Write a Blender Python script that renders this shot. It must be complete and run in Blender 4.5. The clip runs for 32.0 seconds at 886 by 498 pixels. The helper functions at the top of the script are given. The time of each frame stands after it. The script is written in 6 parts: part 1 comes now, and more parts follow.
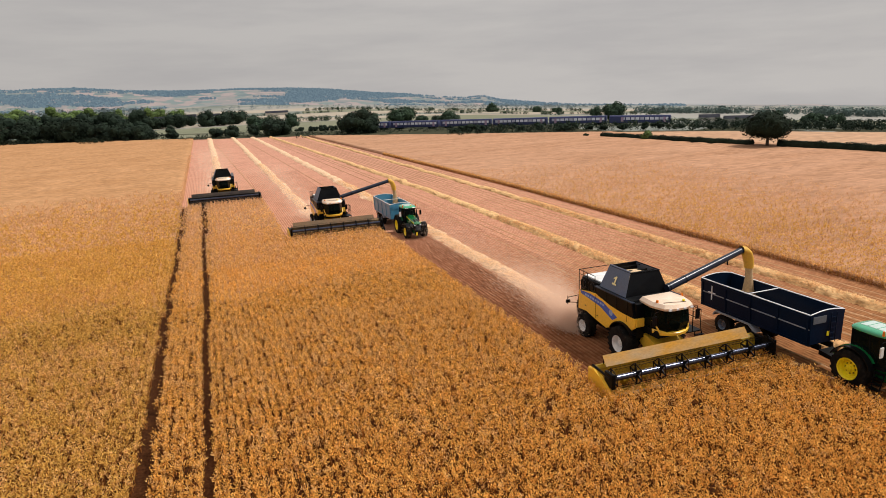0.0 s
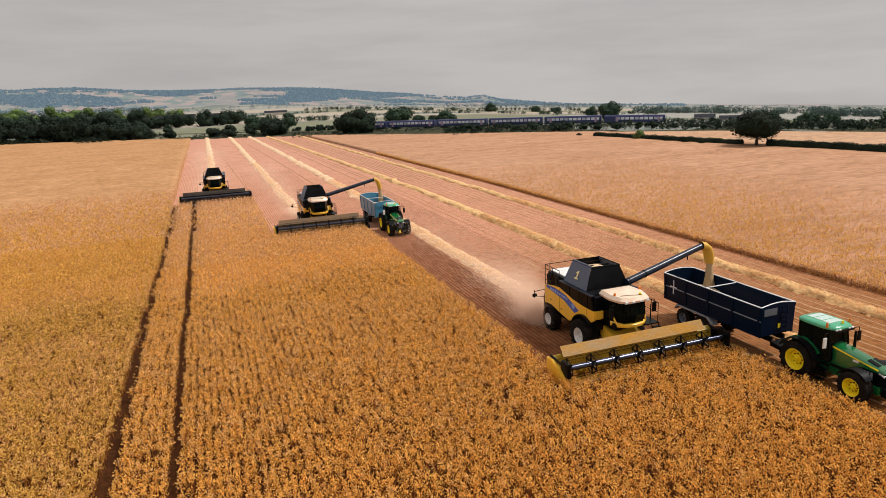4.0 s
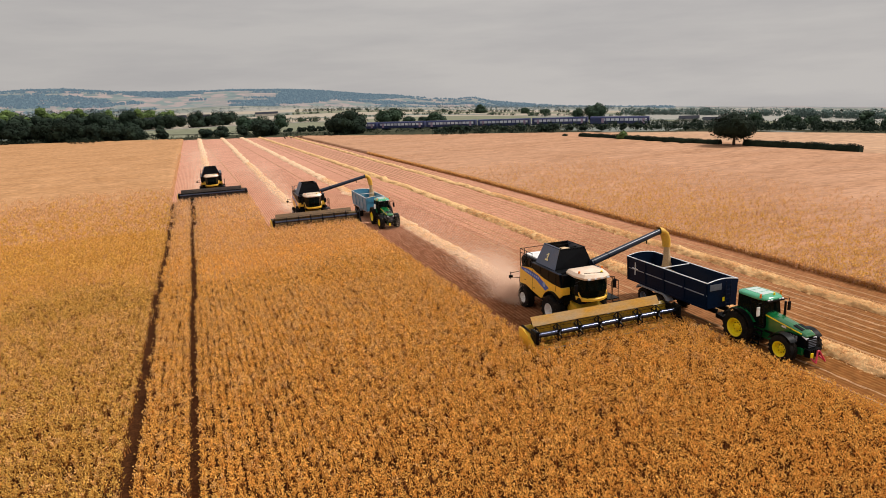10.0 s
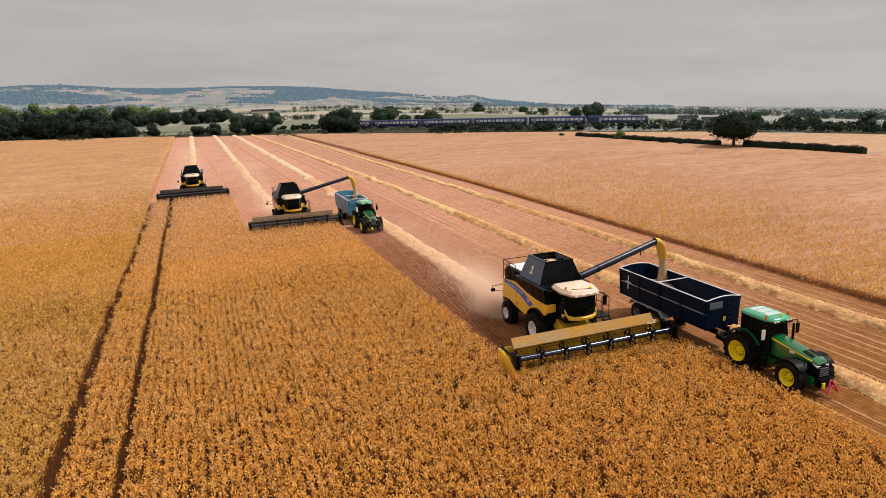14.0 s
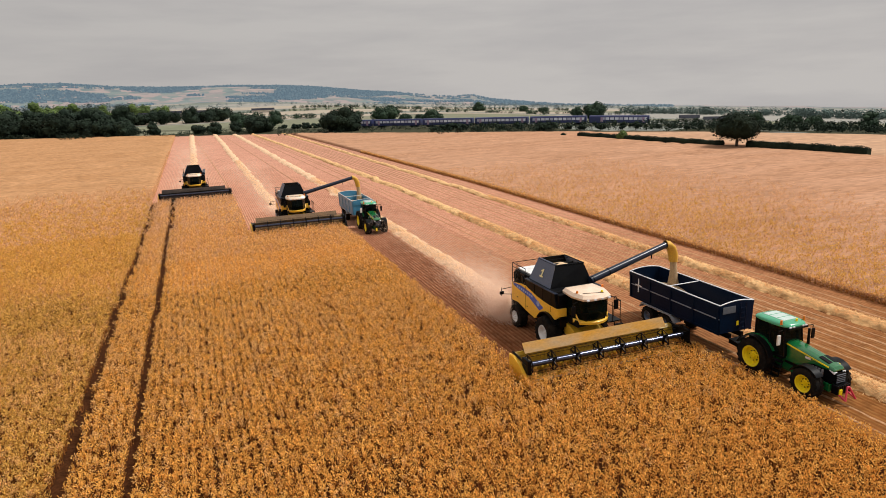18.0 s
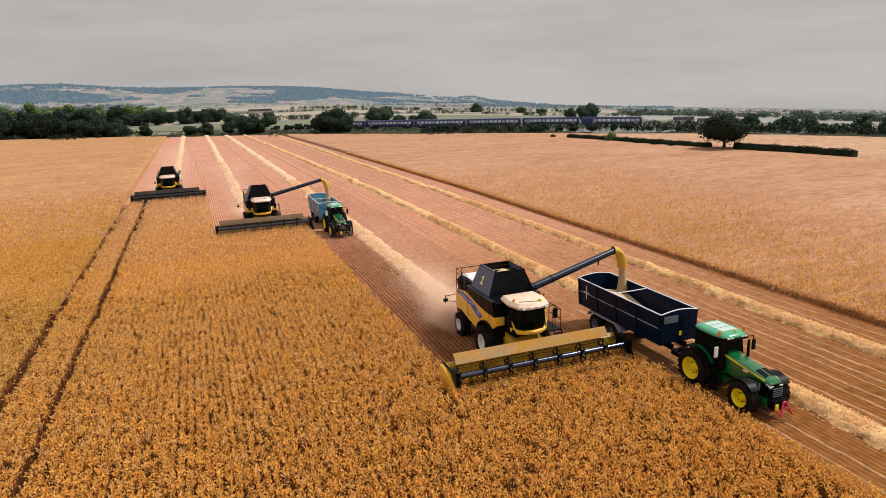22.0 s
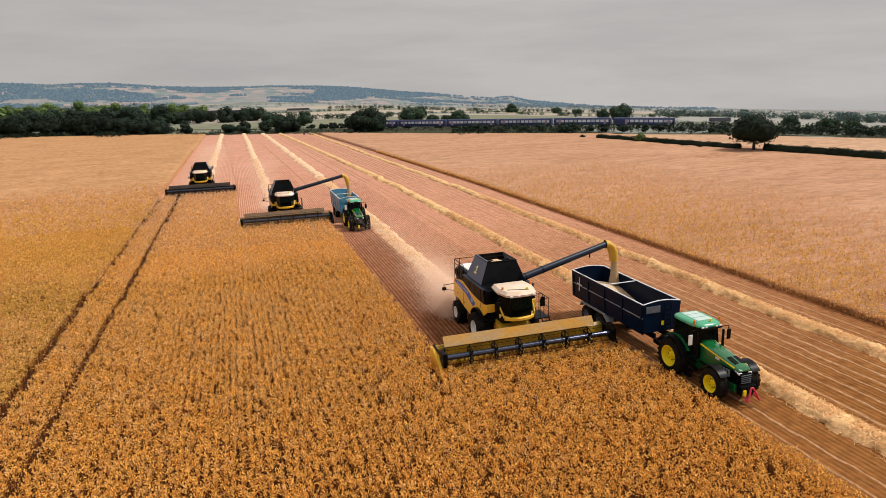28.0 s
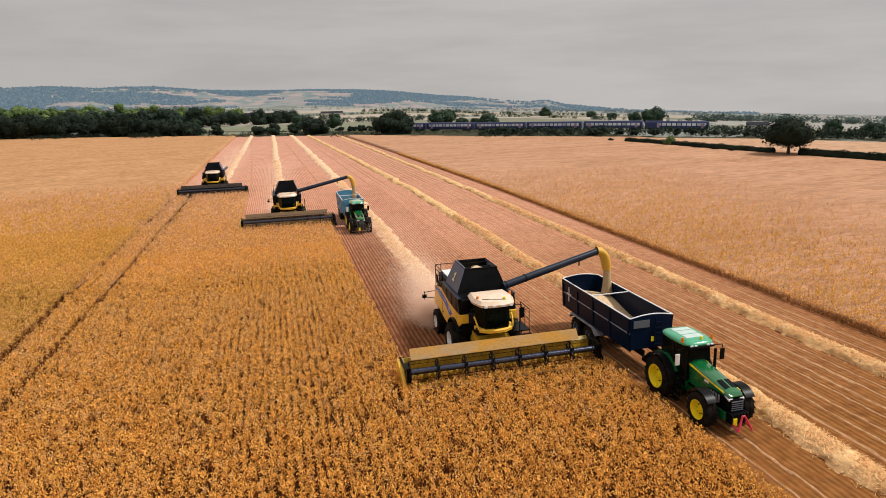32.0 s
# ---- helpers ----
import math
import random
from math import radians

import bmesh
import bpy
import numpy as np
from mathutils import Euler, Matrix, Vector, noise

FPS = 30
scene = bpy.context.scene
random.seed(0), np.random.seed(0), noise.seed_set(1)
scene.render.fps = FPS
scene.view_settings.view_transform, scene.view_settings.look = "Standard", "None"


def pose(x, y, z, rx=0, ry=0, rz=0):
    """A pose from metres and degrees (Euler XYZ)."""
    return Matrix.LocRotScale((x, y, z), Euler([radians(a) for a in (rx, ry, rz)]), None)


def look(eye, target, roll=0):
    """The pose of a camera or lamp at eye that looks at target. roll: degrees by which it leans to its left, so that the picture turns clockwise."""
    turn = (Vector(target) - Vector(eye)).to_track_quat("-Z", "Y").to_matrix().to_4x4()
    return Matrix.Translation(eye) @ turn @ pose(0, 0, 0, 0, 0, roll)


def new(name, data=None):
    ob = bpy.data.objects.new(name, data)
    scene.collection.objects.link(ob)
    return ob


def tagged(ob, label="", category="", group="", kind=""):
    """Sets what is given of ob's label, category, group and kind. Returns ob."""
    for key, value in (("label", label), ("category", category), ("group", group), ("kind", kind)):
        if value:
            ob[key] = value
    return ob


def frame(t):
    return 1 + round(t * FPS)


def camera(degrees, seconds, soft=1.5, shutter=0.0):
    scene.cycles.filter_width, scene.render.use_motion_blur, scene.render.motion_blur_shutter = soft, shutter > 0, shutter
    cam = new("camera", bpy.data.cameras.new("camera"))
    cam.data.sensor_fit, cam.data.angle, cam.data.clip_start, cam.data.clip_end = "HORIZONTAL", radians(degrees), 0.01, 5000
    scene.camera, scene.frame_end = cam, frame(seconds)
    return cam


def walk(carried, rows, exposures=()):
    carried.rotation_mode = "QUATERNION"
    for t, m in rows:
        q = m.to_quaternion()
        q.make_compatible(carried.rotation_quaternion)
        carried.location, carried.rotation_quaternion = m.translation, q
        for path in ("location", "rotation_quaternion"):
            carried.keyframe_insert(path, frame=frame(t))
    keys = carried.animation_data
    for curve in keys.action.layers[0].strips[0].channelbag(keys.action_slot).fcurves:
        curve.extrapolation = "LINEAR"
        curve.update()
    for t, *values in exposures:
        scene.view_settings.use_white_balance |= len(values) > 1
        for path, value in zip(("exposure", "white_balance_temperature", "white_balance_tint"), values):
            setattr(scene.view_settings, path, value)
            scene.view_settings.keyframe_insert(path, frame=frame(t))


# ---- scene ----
cam = camera(68.8, 32.0, soft=0.9)
PATH = [
    (0, (-21.578, -27.987, 14.754), (-20.929, -26.155, 14.281), -2.6),
    (0.5, (-20.759, -27.96, 14.681), (-20.115, -26.126, 14.207), -2.8),
    (1, (-20.203, -27.958, 14.622), (-19.56, -26.124, 14.148), -2.8),
    (1.5, (-19.913, -27.973, 14.59), (-19.269, -26.14, 14.116), -2.8),
    (2, (-19.73, -28.096, 14.586), (-19.085, -26.263, 14.112), -2.8),
    (2.5, (-19.702, -28.364, 14.611), (-19.056, -26.532, 14.138), -2.6),
    (4.5, (-20.561, -30.497, 14.766), (-19.914, -28.665, 14.292), -2.6),
    (5, (-20.933, -31.235, 14.823), (-20.288, -29.403, 14.347), -2.7),
    (5.5, (-21.435, -32.045, 14.882), (-20.788, -30.214, 14.404), -2.6),
    (6, (-21.885, -32.834, 14.953), (-21.234, -31.005, 14.476), -2.6),
    (6.5, (-21.927, -33.283, 14.905), (-21.274, -31.453, 14.43), -2.5),
    (7, (-21.969, -33.685, 14.861), (-21.31, -31.857, 14.387), -2.6),
    (7.5, (-22.057, -34.085, 14.855), (-21.393, -32.259, 14.382), -2.5),
    (8, (-22.162, -34.384, 14.831), (-21.494, -32.559, 14.359), -2.5),
    (8.5, (-22.2, -34.501, 14.849), (-21.528, -32.677, 14.377), -2.4),
    (9, (-22.206, -34.528, 14.881), (-21.53, -32.706, 14.409), -2.4),
    (9.5, (-21.853, -34.403, 14.802), (-21.18, -32.579, 14.331), -2.5),
    (10, (-21.419, -34.218, 14.676), (-20.745, -32.394, 14.206), -2.5),
    (10.5, (-20.954, -33.928, 14.569), (-20.28, -32.105, 14.099), -2.5),
    (11, (-20.478, -33.569, 14.525), (-19.803, -31.745, 14.056), -2.5),
    (11.5, (-20.039, -33.175, 14.482), (-19.364, -31.352, 14.013), -2.4),
    (12, (-19.643, -32.735, 14.476), (-18.968, -30.912, 14.005), -2.4),
    (12.5, (-19.319, -32.33, 14.475), (-18.644, -30.507, 14.003), -2.4),
    (13, (-19.115, -31.965, 14.484), (-18.438, -30.144, 14.013), -2.3),
    (13.5, (-18.929, -31.589, 14.509), (-18.252, -29.768, 14.035), -2.3),
    (14, (-18.794, -31.24, 14.529), (-18.116, -29.419, 14.054), -2.2),
    (14.5, (-18.698, -31.051, 14.535), (-18.02, -29.23, 14.061), -2.2),
    (16.5, (-18.862, -30.575, 14.592), (-18.184, -28.755, 14.115), -2.2),
    (17, (-18.99, -30.579, 14.602), (-18.312, -28.759, 14.125), -2.1),
    (17.5, (-19.11, -30.578, 14.635), (-18.431, -28.758, 14.158), -2.1),
    (18, (-19.138, -30.593, 14.666), (-18.459, -28.773, 14.188), -2.1),
    (18.5, (-19.072, -30.544, 14.597), (-18.395, -28.724, 14.12), -2.1),
    (19, (-18.811, -30.465, 14.533), (-18.133, -28.645, 14.058), -2.0),
    (19.5, (-18.486, -30.561, 14.585), (-17.807, -28.742, 14.108), -2.0),
    (20, (-17.914, -30.624, 14.607), (-17.234, -28.805, 14.129), -2.1),
    (20.5, (-17.225, -30.615, 14.578), (-16.546, -28.796, 14.101), -2.1),
    (21, (-16.596, -30.587, 14.538), (-15.916, -28.768, 14.063), -2.1),
    (21.5, (-15.915, -30.63, 14.515), (-15.236, -28.81, 14.04), -2.1),
    (22, (-15.288, -30.643, 14.493), (-14.612, -28.822, 14.019), -2.0),
    (22.5, (-14.713, -30.571, 14.405), (-14.041, -28.747, 13.933), -2.0),
    (23, (-14.18, -30.539, 14.301), (-13.516, -28.711, 13.833), -1.7),
    (23.5, (-13.859, -30.738, 14.401), (-13.203, -28.909, 13.927), -1.9),
    (24, (-13.653, -31.018, 14.467), (-13.007, -29.186, 13.991), -2.0),
    (24.5, (-13.594, -31.399, 14.457), (-12.956, -29.564, 13.98), -1.9),
    (25, (-13.636, -31.786, 14.415), (-13.006, -29.949, 13.936), -1.8),
    (25.5, (-13.681, -32.183, 14.355), (-13.061, -30.343, 13.876), -1.9),
    (27.5, (-13.858, -33.36, 14.343), (-13.276, -31.505, 13.87), -1.8),
    (28, (-13.856, -33.378, 14.339), (-13.283, -31.521, 13.869), -1.8),
    (28.5, (-13.715, -33.309, 14.338), (-13.153, -31.448, 13.869), -1.8),
    (29, (-13.474, -33.184, 14.317), (-12.926, -31.319, 13.848), -1.8),
    (29.5, (-13.148, -33.008, 14.236), (-12.614, -31.139, 13.767), -1.9),
    (30, (-12.755, -32.742, 14.168), (-12.232, -30.869, 13.7), -2.2),
    (30.5, (-12.252, -32.582, 14.105), (-11.742, -30.705, 13.638), -2.1),
    (31, (-11.657, -32.41, 14.032), (-11.159, -30.53, 13.566), -2.1),
    (31.5, (-10.882, -32.172, 13.92), (-10.398, -30.287, 13.458), -2.0),
    (32, (-10.02, -31.839, 13.712), (-9.547, -29.95, 13.256), -1.7),
]
walk(cam, [(t, look(eye, target, roll)) for t, eye, target, roll in PATH])

# ---- world, sun, exposure ----
world = bpy.data.worlds.new("overcast_sky")
scene.world = world
world.use_nodes = True
wn, wl = world.node_tree.nodes, world.node_tree.links
wn.clear()
w_out = wn.new("ShaderNodeOutputWorld")
w_bg = wn.new("ShaderNodeBackground")
w_sky = wn.new("ShaderNodeTexSky")
w_sky.sky_type = "NISHITA"
w_sky.sun_disc = False
w_sky.sun_elevation = radians(55)
w_sky.sun_rotation = radians(106)
w_sky.dust_density = 4.0
w_co = wn.new("ShaderNodeTexCoord")
w_map = wn.new("ShaderNodeMapping")
w_map.inputs["Scale"].default_value = (1.7, 1.7, 12.0)
w_cloud = wn.new("ShaderNodeTexNoise")
w_cloud.inputs["Scale"].default_value = 1.5
w_cloud.inputs["Detail"].default_value = 7.0
w_cloud.inputs["Roughness"].default_value = 0.58
w_ramp = wn.new("ShaderNodeValToRGB")
w_ramp.color_ramp.elements[0].position, w_ramp.color_ramp.elements[0].color = 0.36, (4.34, 4.15, 4.08, 1)
w_ramp.color_ramp.elements[1].position, w_ramp.color_ramp.elements[1].color = 0.58, (4.98, 4.74, 4.56, 1)
w_mix = wn.new("ShaderNodeMixRGB")
w_mix.inputs[0].default_value = 0.97
w_bg.inputs["Strength"].default_value = 0.1
wl.new(w_co.outputs["Generated"], w_map.inputs["Vector"])
wl.new(w_map.outputs["Vector"], w_cloud.inputs["Vector"])
wl.new(w_cloud.outputs["Fac"], w_ramp.inputs["Fac"])
wl.new(w_sky.outputs["Color"], w_mix.inputs[1])
wl.new(w_ramp.outputs["Color"], w_mix.inputs[2])
# an overcast sky is brighter overhead than at the horizon
w_sep = wn.new("ShaderNodeSeparateXYZ")
w_up = wn.new("ShaderNodeMapRange")
w_up.inputs["From Min"].default_value, w_up.inputs["From Max"].default_value = 0.22, 0.9
w_up.inputs["To Min"].default_value, w_up.inputs["To Max"].default_value = 1.0, 1.45
# and brighter on the sun's side
w_side, w_both = wn.new("ShaderNodeMapRange"), wn.new("ShaderNodeMath")
w_side.inputs["From Min"].default_value, w_side.inputs["From Max"].default_value = -0.5, 0.5
w_side.inputs["To Min"].default_value, w_side.inputs["To Max"].default_value = 0.95, 1.08
w_both.operation = "MULTIPLY"
w_mul = wn.new("ShaderNodeVectorMath")
w_mul.operation = "SCALE"
wl.new(w_co.outputs["Generated"], w_sep.inputs["Vector"])
wl.new(w_sep.outputs["Z"], w_up.inputs["Value"])
wl.new(w_mix.outputs["Color"], w_mul.inputs[0])
wl.new(w_sep.outputs["X"], w_side.inputs["Value"])
wl.new(w_up.outputs["Result"], w_both.inputs[0])
wl.new(w_side.outputs["Result"], w_both.inputs[1])
wl.new(w_both.outputs["Value"], w_mul.inputs["Scale"])
wl.new(w_mul.outputs["Vector"], w_bg.inputs["Color"])
wl.new(w_bg.outputs["Background"], w_out.inputs["Surface"])

sun_data = bpy.data.lights.new("sun", "SUN")
sun_data.energy, sun_data.angle, sun_data.color = 3.25, radians(6), (1.0, 0.955, 0.90)
sun = new("sun", sun_data)
sun.matrix_world = look((50, -14, 74), (0, 0, 0))
scene.view_settings.exposure = 0.0


# ---- materials ----
def mat(name, base, rough=0.6, metal=0.0, second=None, scale=3.0, mix=0.5, bump=0.0, bump_scale=30.0, island=0.0, stretch=(1, 1, 1), fine=0.35, spec=0.5, coat=0.0, thin=0.0):
    """A surface with variation at two scales: wide stains and a fine grain, and a little relief."""
    m = bpy.data.materials.new(name)
    m.use_nodes = True
    n, l = m.node_tree.nodes, m.node_tree.links
    b = n["Principled BSDF"]
    b.inputs["Roughness"].default_value, b.inputs["Metallic"].default_value = rough, metal
    b.inputs["Specular IOR Level"].default_value = spec
    b.inputs["Coat Weight"].default_value = coat
    b.inputs["Coat Roughness"].default_value = 0.15
    second = second or tuple(c * 0.72 for c in base)
    co = n.new("ShaderNodeTexCoord")
    mp = n.new("ShaderNodeMapping")
    mp.inputs["Scale"].default_value = stretch
    l.new(co.outputs["Object"], mp.inputs["Vector"])
    wide = n.new("ShaderNodeTexNoise")
    wide.inputs["Scale"].default_value, wide.inputs["Detail"].default_value = scale, 4
    small = n.new("ShaderNodeTexNoise")
    small.inputs["Scale"].default_value, small.inputs["Detail"].default_value = scale * 9, 3
    for t in (wide, small):
        l.new(mp.outputs["Vector"], t.inputs["Vector"])
    ramp = n.new("ShaderNodeMapRange")
    ramp.inputs["From Min"].default_value, ramp.inputs["From Max"].default_value = 0.5 - 0.25 * mix, 0.5 + 0.35
    l.new(wide.outputs["Fac"], ramp.inputs["Value"])
    c1 = n.new("ShaderNodeMixRGB")
    c1.inputs[1].default_value, c1.inputs[2].default_value = (*base, 1), (*second, 1)
    l.new(ramp.outputs["Result"], c1.inputs[0])
    hsv = n.new("ShaderNodeHueSaturation")
    val = n.new("ShaderNodeMapRange")
    val.inputs["From Min"].default_value, val.inputs["From Max"].default_value = 0.3, 0.7
    val.inputs["To Min"].default_value, val.inputs["To Max"].default_value = 1 - fine, 1 + fine
    l.new(small.outputs["Fac"], val.inputs["Value"])
    if island:
        geo = n.new("ShaderNodeNewGeometry")
        isl = n.new("ShaderNodeMapRange")
        isl.inputs["To Min"].default_value, isl.inputs["To Max"].default_value = 1 - island, 1 + island
        l.new(geo.outputs["Random Per Island"], isl.inputs["Value"])
        mul = n.new("ShaderNodeMath")
        mul.operation = "MULTIPLY"
        l.new(val.outputs["Result"], mul.inputs[0])
        l.new(isl.outputs["Result"], mul.inputs[1])
        l.new(mul.outputs["Value"], hsv.inputs["Value"])
    else:
        l.new(val.outputs["Result"], hsv.inputs["Value"])
    l.new(c1.outputs["Color"], hsv.inputs["Color"])
    l.new(hsv.outputs["Color"], b.inputs["Base Color"])
    if thin:
        tr = n.new("ShaderNodeBsdfTranslucent")
        ms = n.new("ShaderNodeMixShader")
        ms.inputs[0].default_value = thin
        l.new(hsv.outputs["Color"], tr.inputs["Color"])
        l.new(b.outputs[0], ms.inputs[1])
        l.new(tr.outputs[0], ms.inputs[2])
        l.new(ms.outputs[0], n["Material Output"].inputs["Surface"])
    if bump:
        bt = n.new("ShaderNodeTexNoise")
        bt.inputs["Scale"].default_value, bt.inputs["Detail"].default_value = bump_scale, 3
        l.new(mp.outputs["Vector"], bt.inputs["Vector"])
        bn = n.new("ShaderNodeBump")
        bn.inputs["Strength"].default_value, bn.inputs["Distance"].default_value = 0.6, bump
        l.new(bt.outputs["Fac"], bn.inputs["Height"])
        l.new(bn.outputs["Normal"], b.inputs["Normal"])
    return m


def glass(name, tint, rough=0.05, through_it=0.35):
    m = bpy.data.materials.new(name)
    m.use_nodes = True
    n, l = m.node_tree.nodes, m.node_tree.links
    b = n["Principled BSDF"]
    b.inputs["Base Color"].default_value = (*tint, 1)
    b.inputs["Roughness"].default_value = rough
    b.inputs["Specular IOR Level"].default_value = 0.06
    t = n.new("ShaderNodeBsdfTransparent")
    t.inputs["Color"].default_value = (0.75, 0.8, 0.78, 1)
    mx = n.new("ShaderNodeMixShader")
    mx.inputs[0].default_value = through_it
    l.new(b.outputs[0], mx.inputs[1])
    l.new(t.outputs[0], mx.inputs[2])
    l.new(mx.outputs[0], n["Material Output"].inputs["Surface"])
    return m


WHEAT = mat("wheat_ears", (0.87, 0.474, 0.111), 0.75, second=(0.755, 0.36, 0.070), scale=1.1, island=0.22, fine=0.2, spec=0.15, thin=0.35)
# ears for further off, with haze painted in as a paler tone
WHEAT_PALE = mat("haze_pale_wheat_ears", (0.76, 0.465, 0.25), 0.8, second=(0.68, 0.39, 0.195), scale=0.5, island=0.12, fine=0.15, spec=0.1, thin=0.4)
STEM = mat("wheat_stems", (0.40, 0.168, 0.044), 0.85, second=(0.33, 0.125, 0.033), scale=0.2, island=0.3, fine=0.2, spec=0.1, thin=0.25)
# crop tops in pinker tones than the ears, with far haze in the colour
CANOPY = mat("wheat_canopy", (0.49, 0.268, 0.130), 0.9, second=(0.37, 0.188, 0.082), scale=0.13, mix=0.9, bump=0.10, bump_scale=4.0, fine=0.22, spec=0.05, stretch=(0.7, 0.9, 1))
CANOPY_PINK = mat("pinkish_wheat_canopy", (0.49, 0.275, 0.168), 0.9, second=(0.37, 0.192, 0.105), scale=0.13, mix=0.9, bump=0.10, bump_scale=4.0, fine=0.22, spec=0.05, stretch=(0.35, 1.3, 1))
# far darker than the stubble's soil: shade among the stems is in the colour
SOIL = mat("shade_dark_crop_soil", (0.062, 0.023, 0.008), 0.95, second=(0.040, 0.015, 0.006), scale=0.8, bump=0.03, bump_scale=12, spec=0.05)
STRAW = mat("straw", (0.72, 0.45, 0.215), 0.85, second=(0.60, 0.35, 0.15), scale=0.5, bump=0.05, bump_scale=14, fine=0.25, spec=0.1, stretch=(1, 0.45, 1))
# paler, pinker straw for the rows behind the combines
STRAW_PALE = mat("pale_straw", (0.76, 0.51, 0.325), 0.85, second=(0.66, 0.42, 0.25), scale=0.5, bump=0.05, bump_scale=14, fine=0.2, spec=0.1, stretch=(1, 0.45, 1))
YELLOW = mat("yellow_paint", (0.96, 0.56, 0.045), 0.35, second=(0.90, 0.50, 0.06), scale=1.2, fine=0.06, coat=0.3)
BLACK = mat("black_paint", (0.003, 0.0034, 0.0048), 0.35, second=(0.008, 0.008, 0.008), scale=1.5, fine=0.2, spec=0.10)
PANEL = mat("navy_grey_panel_paint", (0.10, 0.122, 0.185), 0.35, second=(0.12, 0.135, 0.18), scale=1.5, fine=0.12, spec=0.3)
REEL = mat("glossy_navy_steel", (0.085, 0.095, 0.14), 0.2, metal=0.85, second=(0.045, 0.05, 0.075), scale=2.5, fine=0.2)
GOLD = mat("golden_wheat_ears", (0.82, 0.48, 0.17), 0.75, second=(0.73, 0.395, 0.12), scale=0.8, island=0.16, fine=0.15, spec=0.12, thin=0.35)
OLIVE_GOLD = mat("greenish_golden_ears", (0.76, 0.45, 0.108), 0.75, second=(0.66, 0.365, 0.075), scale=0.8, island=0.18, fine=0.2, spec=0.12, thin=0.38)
STALK = mat("loose_straw_stalks", (0.80, 0.50, 0.235), 0.75, second=(0.70, 0.41, 0.17), scale=0.5, island=0.3, fine=0.2, spec=0.2, thin=0.2)
TRODDEN = mat("flattened_stubble", (0.46, 0.265, 0.14), 0.9, second=(0.36, 0.19, 0.095), scale=0.6, fine=0.25, spec=0.05)
# browner than the ears, to colour in the shade along the cut edge
EDGE_SHADE_STEM = mat("edge_shade_stems", (0.40, 0.20, 0.07), 0.9, second=(0.32, 0.15, 0.05), scale=0.2, island=0.4, fine=0.2, spec=0.05)
POURED = mat("dusty_falling_grain", (0.50, 0.34, 0.18), 0.85, second=(0.42, 0.29, 0.17), scale=5, fine=0.3, bump=0.03, bump_scale=25)
NAVY = mat("dark_blue_grey_paint", (0.011, 0.017, 0.034), 0.34, second=(0.020, 0.025, 0.038), scale=1.5, fine=0.15, spec=0.25, coat=0.12)
RUBBER = mat("tyre_rubber", (0.007, 0.0065, 0.0065), 0.85, second=(0.034, 0.025, 0.018), scale=3, fine=0.25, bump=0.01, spec=0.1)
WHITE_RIM = mat("white_rim_paint", (0.88, 0.88, 0.87), 0.45, second=(0.70, 0.66, 0.6), scale=4, fine=0.06)
CREAM = mat("cream_roof_paint", (0.88, 0.70, 0.54), 0.35, second=(0.80, 0.56, 0.39), scale=2.5, fine=0.08, coat=0.3)
PALE = mat("pale_grey_sheet", (0.76, 0.75, 0.72), 0.4, second=(0.60, 0.55, 0.48), scale=3, fine=0.12)
DECK_SHEET = mat("white_deck_sheet", (0.88, 0.87, 0.86), 0.35, second=(0.62, 0.58, 0.54), scale=2.2, fine=0.12)
BLUE = mat("blue_decal", (0.05, 0.12, 0.55), 0.4, fine=0.06)
PALE_BLUE = mat("pale_blue_decal", (0.35, 0.48, 0.8), 0.4, fine=0.06)
ORANGE = mat("orange_beacon", (0.85, 0.22, 0.02), 0.25, fine=0.05)
RED = mat("red_paint", (0.62, 0.03, 0.07), 0.4, fine=0.1)
GREEN = mat("green_paint", (0.007, 0.125, 0.034), 0.2, second=(0.009, 0.145, 0.042), scale=2, fine=0.08, coat=1.0)
ROOF_GREEN = mat("glossy_green_roof_paint", (0.045, 0.34, 0.17), 0.2, second=(0.08, 0.42, 0.24), scale=2, fine=0.08, coat=0.7)
RIM_YELLOW = mat("yellow_rim_paint", (0.94, 0.76, 0.010), 0.32, second=(0.88, 0.66, 0.02), scale=3, fine=0.08)
STEEL = mat("worn_steel", (0.45, 0.45, 0.46), 0.35, metal=0.9, scale=5, fine=0.2)
GREY = mat("grey_mudguard", (0.30, 0.31, 0.35), 0.4, second=(0.36, 0.33, 0.30), scale=3, fine=0.15)
TRAILER = mat("black_trailer_paint", (0.0035, 0.0105, 0.029), 0.3, second=(0.005, 0.013, 0.033), scale=1.2, fine=0.15, spec=0.05)
TRAILER_BLUE = mat("blue_trailer_paint", (0.055, 0.235, 0.40), 0.4, second=(0.10, 0.31, 0.47), scale=1.2, fine=0.15)
TRAILER_RIM = mat("blue_grey_rim_paint", (0.13, 0.17, 0.24), 0.4, second=(0.10, 0.12, 0.16), scale=3, fine=0.1)
TRAILER_LINE = mat("dull_trailer_rail", (0.24, 0.28, 0.34), 0.35, second=(0.14, 0.17, 0.21), fine=0.12)
RAIL = mat("trailer_rail_paint", (0.84, 0.86, 0.90), 0.3, second=(0.66, 0.70, 0.75), fine=0.1)
SHIELD = mat("translucent_crop_shield", (0.58, 0.275, 0.025), 0.2, second=(0.40, 0.31, 0.20), scale=1.1, mix=0.8, fine=0.12, spec=0.5, stretch=(0.6, 1.5, 1.5), thin=0.15)
